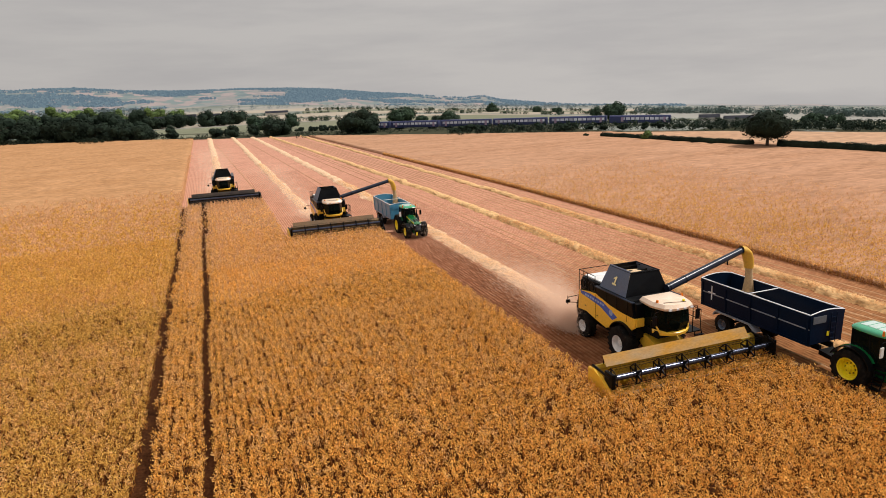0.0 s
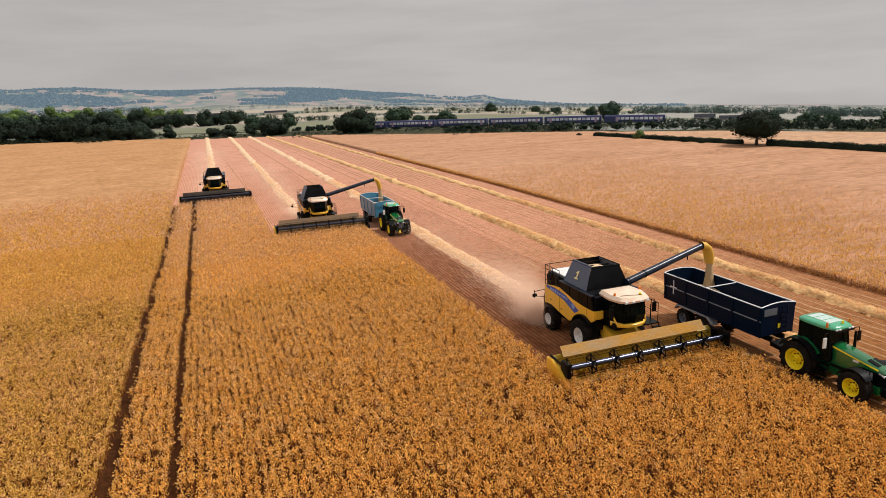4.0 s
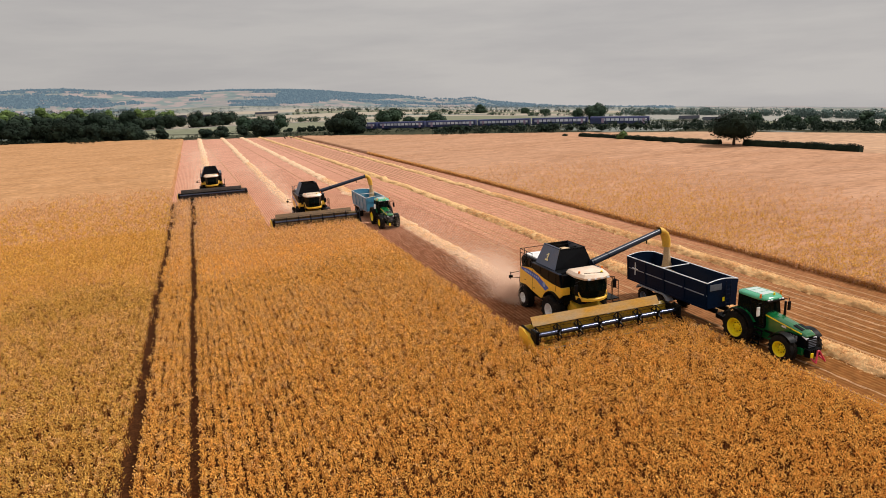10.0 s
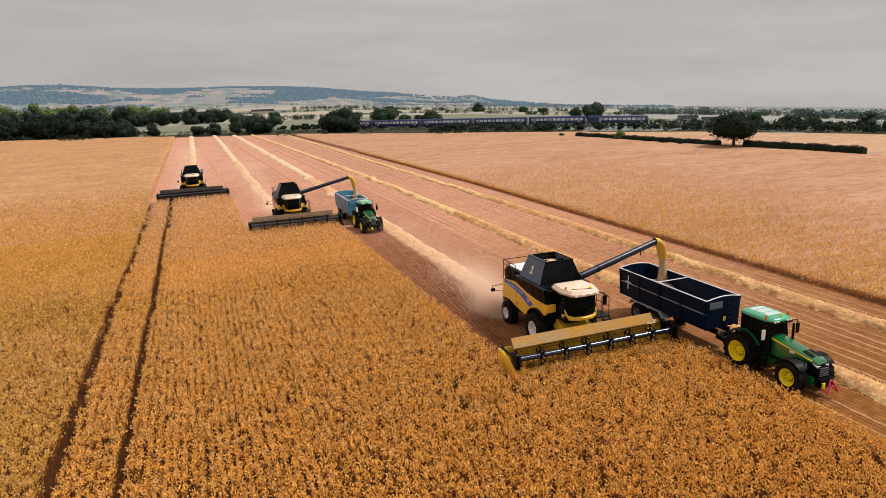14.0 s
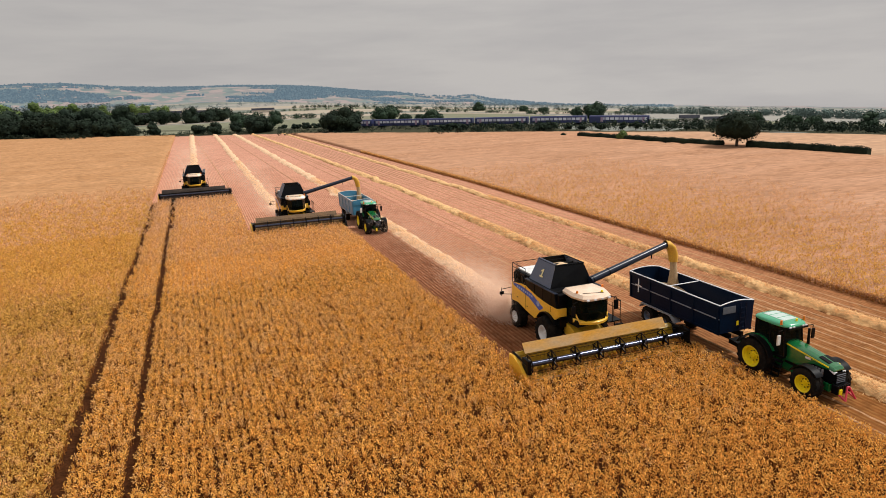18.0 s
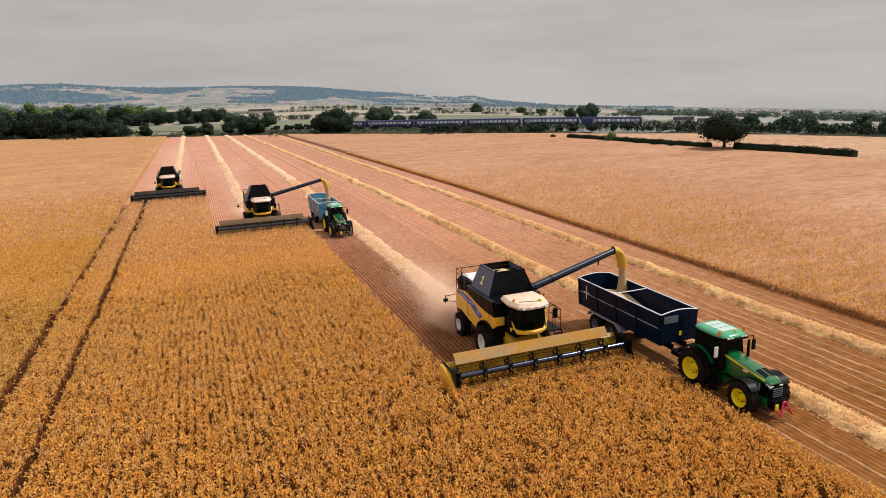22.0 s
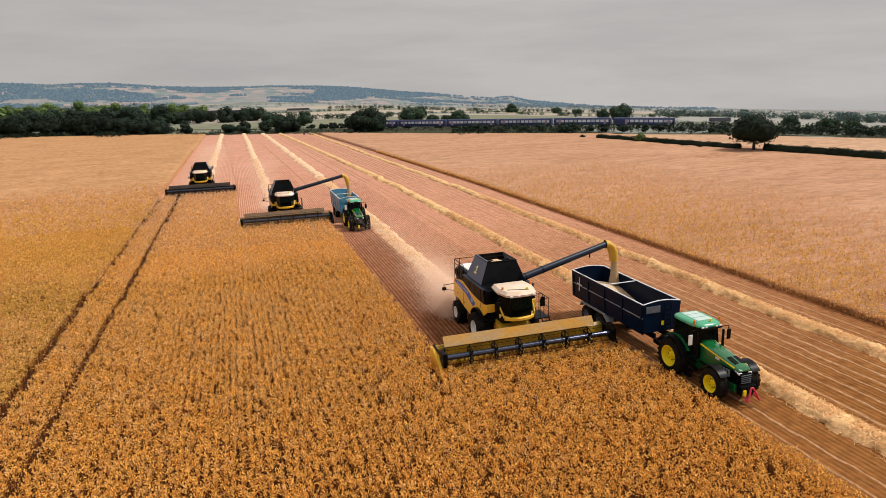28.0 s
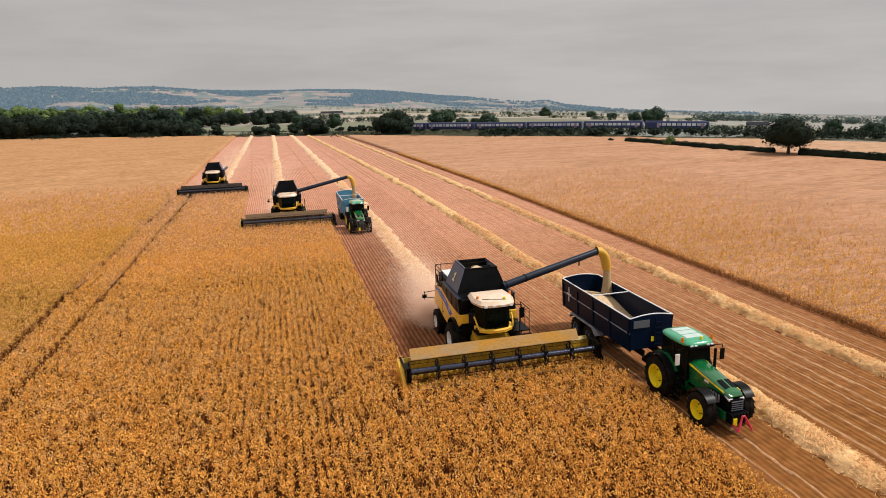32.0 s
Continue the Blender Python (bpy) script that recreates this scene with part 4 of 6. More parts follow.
    for y, r in ((3.15, 0.42), (4.02, 0.33)):
        b2 = lathe_x([(-0.18, r), (-0.2, r * 0.9), (-0.16, r * 0.55), (-0.22, r * 0.4), (-0.22, 0.004)], 22, c - 1.32, y, 3.28, False)
        part("air_screen", b2, BLACK, root, "round black air intake screen", smooth=True)
    # grain tank extension: four leaning walls
    zb, zt = 3.48, 4.68
    lo = [(c - 1.38, 0.05), (c + 1.42, 0.05), (c + 1.42, 2.55), (c - 1.38, 2.55)]
    hi = [(c - 0.82, 0.45), (c + 0.95, 0.30), (c + 0.95, 2.35), (c - 0.82, 2.35)]
    for i in range(4):
        j = (i + 1) % 4
        cxm, cym = c + 0.03, 1.35

        def inner(p, k=0.05):
            return (p[0] + k * (1 if p[0] < cxm else -1), p[1] + k * (1 if p[1] < cym else -1))
        bm = bmesh.new()
        rise = 0.10 if i == 3 else 0.0
        hexa(bm, ((*lo[i], zb), (*lo[j], zb), (*inner(lo[j]), zb), (*inner(lo[i]), zb)), ((*hi[i], zt + rise), (*hi[j], zt + rise), (*inner(hi[j]), zt + rise), (*inner(hi[i]), zt + rise)))
        w = part("tank_wall", bm, PANEL if i in (1, 3) else BLACK, root, "dark leaning grain tank wall")
        if i == 3 and numbered:
            n3 = (Vector((*lo[0], zb)) - Vector((*lo[3], zb))).cross(Vector((*hi[3], zt)) - Vector((*lo[3], zb))).normalized()
            if n3.x > 0:
                n3 = -n3
            mid = (Vector((*lo[0], zb)) + Vector((*lo[3], zb)) + Vector((*hi[0], zt)) + Vector((*hi[3], zt))) / 4
            xa = Vector((0, -1, 0))
            ya = n3.cross(xa).normalized()
            mm = Matrix((xa, ya, n3)).transposed().to_4x4()
            mm.translation = mid + n3 * 0.045
            numeral_one(0.48, NUMERAL, w, mm @ Matrix.Diagonal((1.25, 1, 1, 1)))
    rim = [(*p, zt + 0.02) for p in hi]
    part("tank_rim", rods(list(zip(rim, rim[1:] + rim[:1])), 0.035), BLACK, root)
    bm = bmesh.new()
    n = 10
    vs = [[bm.verts.new((c - 1.0 + 2.0 * i / n, 0.4 + 1.9 * j / n, 4.28 + 0.30 * math.exp(-((i - 5.5) ** 2 + (j - 5) ** 2) / 11))) for i in range(n + 1)] for j in range(n + 1)]
    for j in range(n):
        for i in range(n):
            bm.faces.new((vs[j][i], vs[j][i + 1], vs[j + 1][i + 1], vs[j + 1][i]))
    part("grain_load", bm, GRAIN, root, "heaped pale grain in the tank", smooth=True)
    # cab
    cab = part("cab_base", boxed(c - 0.98, c + 0.98, -2.2, -0.75, 1.85, 2.24, 0.06), BLACK, root)
    bm = bmesh.new()
    y0, y1 = -0.8, -2.3
    lowr = [(-0.95, y0), (0.95, y0), (0.98, -1.6), (0.62, y1 - 0.12), (0, y1 - 0.22), (-0.62, y1 - 0.12), (-0.98, -1.6)]
    ring0 = [bm.verts.new((c + x * 0.97, y, 2.24)) for x, y in lowr]
    ring1 = [bm.verts.new((c + x, y - (0.18 if y < -1 else 0), 2.75)) for x, y in lowr]
    ring2 = [bm.verts.new((c + x * 0.98, y - (0.10 if y < -1 else 0), 3.44)) for x, y in lowr]
    for ra, rb in ((ring0, ring1), (ring1, ring2)):
        for i in range(7):
            bm.faces.new((ra[i], ra[(i + 1) % 7], rb[(i + 1) % 7], rb[i]))
    part("cab_glass", bm, GLASS, cab, "dark tinted wraparound cab glass")
    pts = [(c + x * 0.985, y - (0.1 if y < -1 else 0)) for x, y in lowr]
    for k in (0, 1, 2, 6):
        bm = bmesh.new()
        rod(bm, (*[v for v in (c + lowr[k][0] * 0.975, lowr[k][1])], 2.24), (*pts[k], 3.44), 0.035, seg=8)
        part("cab_pillar", bm, BLACK, cab)
    bm = bmesh.new()
    lip = [(-1.0, -1.75), (-0.86, -2.28), (-0.45, -2.55), (0.0, -2.62), (0.45, -2.55), (0.86, -2.28), (1.0, -1.75)]
    prev = None
    for x, y in lip:
        ring = [bm.verts.new((c + x * k, y + d, z)) for k, d, z in ((0.93, 0.16, 2.0), (1.0, 0.0, 2.06), (1.02, -0.02, 2.2), (0.98, 0.06, 2.26), (0.9, 0.22, 2.26))]
        if prev:
            for i in range(4):
                bm.faces.new((prev[i], prev[i + 1], ring[i + 1], ring[i]))
        prev = ring
    for s in (-1, 1):
        arc = [(c + s * (1.0 - 0.10 * k * k), -1.75 - 0.5 * k, 2.75 - 0.55 * k ** 1.4) for k in (0.0, 0.25, 0.5, 0.75, 1.0)]
        part("cab_corner_trim", rods(list(zip(arc, arc[1:])), 0.045), YELLOW, cab, "yellow curved corner trim")
    part("cab_bumper", bm, YELLOW, cab, "yellow sill under the windscreen", smooth=True)
    part("operator_seat", boxed(c - 0.28, c + 0.28, -1.35, -0.95, 2.24, 3.1, 0.08), BLACK, cab)
    bm = bmesh.new()
    rod(bm, (c, -1.9, 2.24), (c, -1.7, 2.7), 0.04)
    rod(bm, (c, -1.72, 2.68), (c, -1.69, 2.73), 0.2, seg=16)
    part("steering_column", bm, BLACK, cab)
    bm = bmesh.new()
    roof = [(-0.98, -0.65), (0.98, -0.65), (1.08, -1.7), (0.86, -2.48), (0.4, -2.68), (-0.4, -2.68), (-0.86, -2.48), (-1.08, -1.7)]
    r0 = [bm.verts.new((c + x, y, 3.44)) for x, y in roof]
    r1 = [bm.verts.new((c + x * 1.04, y * 1.01, 3.56)) for x, y in roof]
    r2 = [bm.verts.new((c + x * 0.9, -1.6 + (y + 1.6) * 0.92, 3.74)) for x, y in roof]
    r3 = [bm.verts.new((c + x * 0.4, -1.6 + (y + 1.6) * 0.5, 3.80)) for x, y in roof]
    for ra, rb in ((r0, r1), (r1, r2), (r2, r3)):
        for i in range(8):
            bm.faces.new((ra[i], ra[(i + 1) % 8], rb[(i + 1) % 8], rb[i]))
    bm.faces.new(r3)
    bm.faces.new(r0[::-1])
    part("cab_roof", bm, CREAM, cab, "dusty cream cab roof", smooth=True)
    for k in range(4):
        x = c - 0.66 + 0.44 * k
        part("work_lamp", boxed(x - 0.09, x + 0.09, -2.73, -2.65, 3.46, 3.56, 0.02), LAMP_GLASS, cab)
    for x, y, mt in ((c - 0.85, -1.9, ORANGE), (c + 1.02, -1.5, ORANGE), (c + 0.42, -2.35, RIM_YELLOW)):
        bm = bmesh.new()
        rod(bm, (x, y, 3.66), (x, y, 3.86), 0.075, 0.06, seg=12)
        part("beacon", bm, mt, cab, "small roof beacon")
    part("wiper", rods([((c - 0.7, -2.2, 3.78), (c + 0.45, -2.5, 3.78))], 0.015), BLACK, cab)
    for s in (-1, 1):
        xs = c + s * 1.35
        arm = part("mirror_arm", rods([((c + s * 1.0, -2.2, 3.35), (xs, -2.35, 3.35)), ((xs, -2.35, 3.35), (xs, -2.35, 2.7))], 0.022), BLACK, root)
        part("mirror", boxed(xs - 0.13, xs + 0.13, -2.40, -2.33, 2.65, 3.2, 0.03), BLACK, arm)
    # steps, platform and handrails beside the cab
    part("platform", boxed(c + 1.0, c + 1.95, -2.05, -0.7, 1.78, 1.84), BLACK, root)
    rail = [((c + 1.9, -2.0, 1.84), (c + 1.9, -2.0, 2.95)), ((c + 1.9, -1.4, 1.84), (c + 1.9, -1.4, 2.95)), ((c + 1.9, -0.75, 1.84), (c + 1.9, -0.75, 2.95)), ((c + 1.9, -2.0, 2.95), (c + 1.9, -0.75, 2.95)), ((c + 1.9, -2.0, 2.4), (c + 1.9, -0.75, 2.4)), ((c + 1.35, -2.05, 1.84), (c + 1.35, -2.05, 2.95)), ((c + 1.35, -2.05, 2.95), (c + 1.9, -2.0, 2.95))]
    part("handrail", rods(rail, 0.02), BLACK, root)
    lad = part("ladder", rods([((c + 1.45, -2.08, 1.8), (c + 1.55, -2.3, 0.45)), ((c + 1.9, -2.08, 1.8), (c + 2.0, -2.3, 0.45))], 0.03), BLACK, root)
    for k in range(5):
        z = 0.5 + 0.28 * k
        y = -2.3 + 0.22 * (z - 0.45) / 1.35
        part("rung", boxed(c + 1.46, c + 1.98, y - 0.1, y + 0.06, z, z + 0.04), BLACK, lad)
    # rear: rails, tail, lamp arm
    rr = []
    for y in (2.9, 3.7, 4.6):
        rr.append(((c - 1.45, y, 3.0 if y < 4 else 1.7), (c - 1.45, y, 4.0)))
    rr += [((c - 1.45, 2.9, 4.0), (c - 1.45, 4.6, 4.0)), ((c - 1.45, 4.6, 4.0), (c + 0.6, 4.6, 4.0)), ((c - 1.45, 3.7, 3.75), (c - 1.45, 4.6, 3.75)), ((c - 1.1, 4.65, 4.0), (c - 1.1, 4.65, 1.5))]
    rr += [((c - 1.45, 4.62, z), (c - 1.1, 4.66, z)) for z in (1.8, 2.1, 2.4, 2.7, 3.0, 3.3)]
    part("rear_rails", rods(rr, 0.022), BLACK, root)
    part("straw_hood", prism([(4.4, 1.1), (4.4, 2.7), (5.0, 2.5), (5.35, 1.6), (5.3, 0.9), (4.9, 0.8)], c - 1.2, c + 1.2, 0.05), BLACK, root, "black straw hood")
    arm = part("lamp_bracket", rods([((c - 1.4, 4.6, 1.9), (c - 2.15, 4.75, 2.0)), ((c - 1.4, 4.6, 2.4), (c - 2.15, 4.75, 2.3)), ((c - 2.15, 4.75, 1.85), (c - 2.15, 4.75, 2.4))], 0.022), BLACK, root)
    part("rear_lamp", boxed(c - 2.30, c - 2.03, 4.62, 4.76, 1.98, 2.18, 0.03), BLACK, arm)
    # hoses, drive covers and small fittings
    for s, y, z in ((-1, -2.62, 0.75), (1, -2.62, 0.7)):
        hose = [(c + s * (1.0 + 0.12 * k), y + 0.1 * math.sin(k * 1.3), z + 0.35 - 0.09 * k) for k in range(6)]
        part("hydraulic_hose", rods(list(zip(hose, hose[1:])), 0.022), BLACK, root, "black hydraulic hose")
    part("drive_cover", boxed(c - 1.75, c - 1.2, -2.5, -2.38, 0.45, 1.1, 0.05), BLACK, root, "black header drive cover")
    part("tank_cross_auger", rods([((c - 0.85, 1.35, 4.5), (c + 0.9, 1.35, 4.5))], 0.07), BLACK, root)
    for y in (0.75, 1.95):
        part("tank_stay", rods([((c - 0.84, y, 4.62), (c + 0.94, y, 4.62))], 0.02), BLACK, root)
    # feeder house
    bm = bmesh.new()
    hexa(bm, ((c - 0.9, -0.6, 1.15), (c + 0.9, -0.6, 1.15), (c + 0.95, -2.5, 0.3), (c - 0.95, -2.5, 0.3)), ((c - 0.9, -0.9, 1.75), (c + 0.9, -0.9, 1.75), (c + 0.95, -2.5, 1.25), (c - 0.95, -2.5, 1.25)))
    part("feeder_house", bm, YELLOW, root, "dusty yellow feeder house")
    header(root, shield_mat or SHIELD, shield_label or "amber translucent crop shield", SHADED_GOLD if numbered else DARK_SHIELD if not auger_out else BROWN_TABLE)
    # unloading auger
    if auger_out:
        a, b = Vector((c + 1.15, -0.12, 3.72)), Vector((7.15, 0.75, 4.92))
        bm = bmesh.new()
        rod(bm, a, b, 0.215, 0.19, seg=18)
        tube = part("unloading_auger", bm, NAVY, root, "dark blue-grey unloading auger tube", smooth=True)
        for k in (0.02, 0.22):
            p = a.lerp(b, k)
            bm = bmesh.new()
            rod(bm, p, p + (b - a).normalized() * 0.05, 0.228, seg=18)
            part("flange", bm, BLACK, tube)
        bm = bmesh.new()
        prev, seg = None, 14
        for u, v, wide, deep in ((0.0, 0.02, 0.25, 0.27), (0.22, 0.0, 0.34, 0.30), (0.42, -0.16, 0.37, 0.30), (0.55, -0.5, 0.36, 0.28), (0.62, -0.8, 0.31, 0.27), (0.64, -1.12, 0.29, 0.25)):
            t = min(1.0, u / 0.5) ** 1.5
            q = b + Vector((u, 0.0, v))
            ring = []
            for i in range(seg):
                ca, sa = math.cos(2 * math.pi * i / seg), math.sin(2 * math.pi * i / seg)
                ring.append(bm.verts.new(q + Vector((deep * sa * t, wide * ca, deep * sa * (1 - t)))))
            if prev:
                for i in range(seg):
                    bm.faces.new((prev[i], prev[(i + 1) % seg], ring[(i + 1) % seg], ring[i]))
            prev = ring
        part("spout", bm, SPOUT, tube, "yellow rubber auger spout", smooth=True)
        p = a.lerp(b, 0.8)
        bm = bmesh.new()
        rod(bm, p + Vector((0, -0.05, -0.18)), p + Vector((0, -0.05, -0.42)), 0.04)
        part("auger_lamp", bm, BLACK, tube)
    else:
        bm = bmesh.new()
        rod(bm, (c + 1.45, -0.12, 3.55), (c + 1.6, 6.2, 3.45), 0.2, seg=16)
        part("unloading_auger", bm, NAVY, root, "folded unloading auger tube", smooth=True)
    if pouring:
        bm = bmesh.new()
        n, seg = 16, 12
        rings = []
        for k in range(n + 1):
            u = k / n
            z = 3.9 - (3.9 - pouring) * u
            x = 7.79 + 0.10 * math.sqrt(u)
            rad = 0.21 + 0.16 * u * u
            rings.append([bm.verts.new((x + rad * (1 + 0.18 * noise.noise((k * 0.9, i * 1.1, 3))) * math.cos(2 * math.pi * i / seg), 0.75 + rad * 0.9 * (1 + 0.18 * noise.noise((k * 0.9, i * 1.1, 9))) * math.sin(2 * math.pi * i / seg), z)) for i in range(seg)])
        for ra, rb in zip(rings, rings[1:]):
            for i in range(seg):
                bm.faces.new((ra[i], ra[(i + 1) % seg], rb[(i + 1) % seg], rb[i]))
        st = part("grain_stream", bm, POURED, None, smooth=True)
        st.matrix_basis = m
        tagged(st, "golden grain pouring from the auger spout into a trailer", "grain")
    return root


COMBINE_2 = pose(-9.35, 44.0, 0)
COMBINE_3 = pose(-19.85, 74.8, 0)
combine(pose(0, 0, 0), "yellow combine harvester with black grain tank, unloading into a trailer", True, True, pouring=2.35)
combine(COMBINE_2, "yellow and black combine harvester cutting wheat, auger swung out", False, True, mat("brown_crop_shield", (0.17, 0.095, 0.04), 0.75, second=(0.11, 0.07, 0.04), scale=1.2), "brown translucent crop shield", 2.3)
combine(COMBINE_3, "yellow and black combine harvester cutting wheat, auger folded back", False, False, DARK_SHIELD, "dark crop shield")


# ---- tractors and trailers ----
def tractor(m, label, green, roof_green, linkage=True):
    """A tractor that faces -y, its rear axle over the origin."""
    root = thing("tractor", label, "tractor", m, "tractors")
    for s in (-1, 1):
        wheel(root, s * 0.86, 0, 0.97, 0.97, 0.62, 0.54, RIM_YELLOW, s, "bright yellow wheel rim", 20)
        wheel(root, s * 0.88, -3.05, 0.76, 0.76, 0.52, 0.42, RIM_YELLOW, s, "bright yellow wheel rim", 18)
        for y, z, r, w in ((0, 0.97, 1.06, 0.27), (-3.05, 0.76, 0.83, 0.22)):
            if r > 1:
                part("inner_fender", arch_plate(s * 0.72 - 0.1, s * 0.72 + 0.1, y, z, r + 0.02, r + 0.09, 18, 150), green, root, "glossy green inner fender", smooth=True)
                bm = arch_plate(s * 0.98 - 0.17, s * 0.98 + 0.17, y, z, r, r + 0.045, 25, 165)
            else:
                bm = arch_plate(s * 0.9 - w, s * 0.9 + w, y, z, r, r + 0.045, 25, 140)
            part("mudguard", bm, BLACK, root, "black curved mudguard", smooth=True)
        part("fender", prism([(0.75, 1.2), (0.7, 1.85), (0.3, 2.12), (-0.35, 2.1), (-0.8, 1.85), (-1.0, 1.45), (-0.9, 1.1)], s * 0.54 - 0.1, s * 0.54 + 0.1, 0.02), green, root, "green rear fender")
        st = part("cab_steps", rods([((s * 0.68, -1.05, 1.2), (s * 0.95, -1.1, 0.4)), ((s * 0.68, -1.5, 1.2), (s * 0.95, -1.5, 0.4))], 0.03), BLACK, root)
        for k in range(4):
            z = 0.42 + 0.24 * k
            part("step", boxed(s * 0.95 - s * 0.08 * k - 0.14, s * 0.95 - s * 0.08 * k + 0.10, -1.52, -1.06, z, z + 0.035), BLACK, st)
    part("axle_housing", boxed(-0.75, 0.75, -0.25, 0.25, 0.75, 1.2, 0.06), BLACK, root)
    part("gearbox", boxed(-0.34, 0.34, -2.6, 0.5, 0.62, 1.35, 0.06), green, root)
    part("front_axle", boxed(-0.85, 0.85, -3.2, -2.9, 0.6, 0.9, 0.05), BLACK, root)
    # the hood: a long shell that slopes to a blunt nose, over darker engine sides
    bm = bmesh.new()
    ring = []
    for y, hw, zs, zc in ((-1.30, 0.43, 2.06, 2.20), (-1.9, 0.43, 2.00, 2.14), (-2.5, 0.42, 1.92, 2.06), (-3.1, 0.41, 1.82, 1.96), (-3.6, 0.39, 1.72, 1.85), (-3.86, 0.37, 1.64, 1.76), (-3.96, 0.33, 1.56, 1.64)):
        prof = ((-1.0, 1.58), (-1.0, zs - 0.05), (-0.94, zs + 0.02), (-0.80, zs + 0.07), (-0.40, zc - 0.01), (0, zc), (0.40, zc - 0.01), (0.80, zs + 0.07), (0.94, zs + 0.02), (1.0, zs - 0.05), (1.0, 1.58))
        ring.append([bm.verts.new((u * hw, y, max(z, 1.50))) for u, z in prof])
    for ra, rb in zip(ring, ring[1:]):
        for i in range(10):
            bm.faces.new((ra[i], ra[i + 1], rb[i + 1], rb[i]))
    bm.faces.new(ring[0])
    bm.faces.new(ring[-1][::-1])
    hood = part("hood", bm, green, root, "glossy green hood")
    part("engine_side", prism([(-1.35, 1.05), (-1.35, 1.60), (-3.86, 1.56), (-3.98, 1.2), (-3.9, 0.95), (-2.6, 0.95)], -0.40, 0.40, 0.03), BLACK, root, "black louvred engine side")
    for s in (-1, 1):
        part("green_side_panel", prism([(-1.4, 1.2), (-1.4, 1.66), (-2.5, 1.66), (-3.0, 1.62), (-2.3, 1.2)], s * 0.425 - 0.015, s * 0.425 + 0.015, 0.01), green, hood, "green lower side panel")
        bm = bmesh.new()
        hexa(bm, ((s * 0.43, -1.4, 2.01), (s * 0.445, -1.4, 2.01), (s * 0.40, -3.7, 1.66), (s * 0.385, -3.7, 1.66)), ((s * 0.41, -1.4, 2.075), (s * 0.43, -1.4, 2.085), (s * 0.39, -3.7, 1.72), (s * 0.37, -3.7, 1.72)))
        part("hood_stripe", bm, RIM_YELLOW, hood, "yellow hood stripe")
        for k in range(5):
            y = -2.75 - 0.17 * k
            part("side_louvre", boxed(s * 0.405 - 0.02, s * 0.405 + 0.02, y - 0.05, y + 0.05, 1.16, 1.5, 0.01), GREY, hood)
        part("model_plate", boxed(s * 0.435 - 0.008, s * 0.435 + 0.008, -2.78, -2.5, 1.70, 1.80), PALE, hood, "pale badge on the hood side")
        part("headlight", prism([(-3.99, 1.44), (-3.99, 1.52), (-3.80, 1.62), (-3.66, 1.62), (-3.76, 1.52)], s * 0.27 - 0.11, s * 0.27 + 0.11, 0.02), LAMP_GLASS, hood, "clear slanted headlight")
        bm = bmesh.new()
        for y0_, y1_, u0, u1 in ((-3.08, -3.62, 0.05, 0.27),):
            zc0, zc1 = 1.966, 1.846
            hexa(bm, ((s * u0, y0_, zc0 - 0.02), (s * u1, y0_, zc0 - 0.035), (s * u1, y1_, zc1 - 0.035), (s * u0, y1_, zc1 - 0.02)), ((s * u0, y0_, zc0 + 0.008), (s * u1, y0_, zc0 - 0.004), (s * u1, y1_, zc1 - 0.004), (s * u0, y1_, zc1 + 0.008)))
        part("hood_vent", bm, BLACK, hood, "dark hood grille")
    grille = part("front_grille", prism([(-3.92, 0.98), (-3.92, 1.5), (-4.02, 1.5), (-4.06, 1.3), (-4.04, 0.98)], -0.30, 0.30, 0.02), BLACK, root, "black front grille")
    for k in range(5):
        z = 1.04 + 0.09 * k
        part("grille_bar", boxed(-0.27, 0.27, -4.08, -4.04, z, z + 0.03), MESH_GREY, grille)
    for k in range(6):
        x = -0.35 + 0.14 * k
        part("front_weight", boxed(x - 0.06, x + 0.06, -4.28, -3.95, 0.55, 0.98, 0.04), BLACK, root, "black front weight")
    # cab
    part("cab_floor", boxed(-0.68, 0.68, -1.45, 0.2, 1.28, 1.42, 0.03), BLACK, root)
    low = [(-0.72, 0.25), (0.72, 0.25), (0.74, -0.7), (0.62, -1.5), (-0.62, -1.5), (-0.74, -0.7)]
    top = [(-0.66, 0.3), (0.66, 0.3), (0.68, -0.6), (0.56, -1.32), (-0.56, -1.32), (-0.68, -0.6)]
    bm = bmesh.new()
    a = [bm.verts.new((x, y, 1.42)) for x, y in low]
    b = [bm.verts.new((x, y, 2.86)) for x, y in top]
    for i in range(6):
        bm.faces.new((a[i], a[(i + 1) % 6], b[(i + 1) % 6], b[i]))
    cab = part("cab_glass", bm, GLASS, root, "tinted cab glass")
    for i in range(6):
        bm = bmesh.new()
        rod(bm, (*low[i], 1.4), (*top[i], 2.88), 0.035, seg=8)
        part("cab_pillar", bm, BLACK, cab)
    part("seat", boxed(-0.25, 0.25, -0.5, -0.05, 1.45, 2.35, 0.07), BLACK, cab)
    bm = bmesh.new()
    rod(bm, (0, -1.2, 1.42), (0, -1.0, 1.9), 0.04)
    rod(bm, (0, -1.02, 1.88), (0, -0.99, 1.93), 0.19, seg=16)
    part("steering_wheel", bm, BLACK, cab)
    bm = bmesh.new()
    rings = []
    for k, z in ((0.94, 2.86), (1.0, 2.90), (1.01, 2.96), (0.97, 3.02), (0.88, 3.07), (0.70, 3.105), (0.40, 3.125)):
        ring = []
        for i in range(28):
            ca, sa = math.cos(2 * math.pi * i / 28), math.sin(2 * math.pi * i / 28)
            wide = 0.79 - 0.07 * max(0.0, -sa)
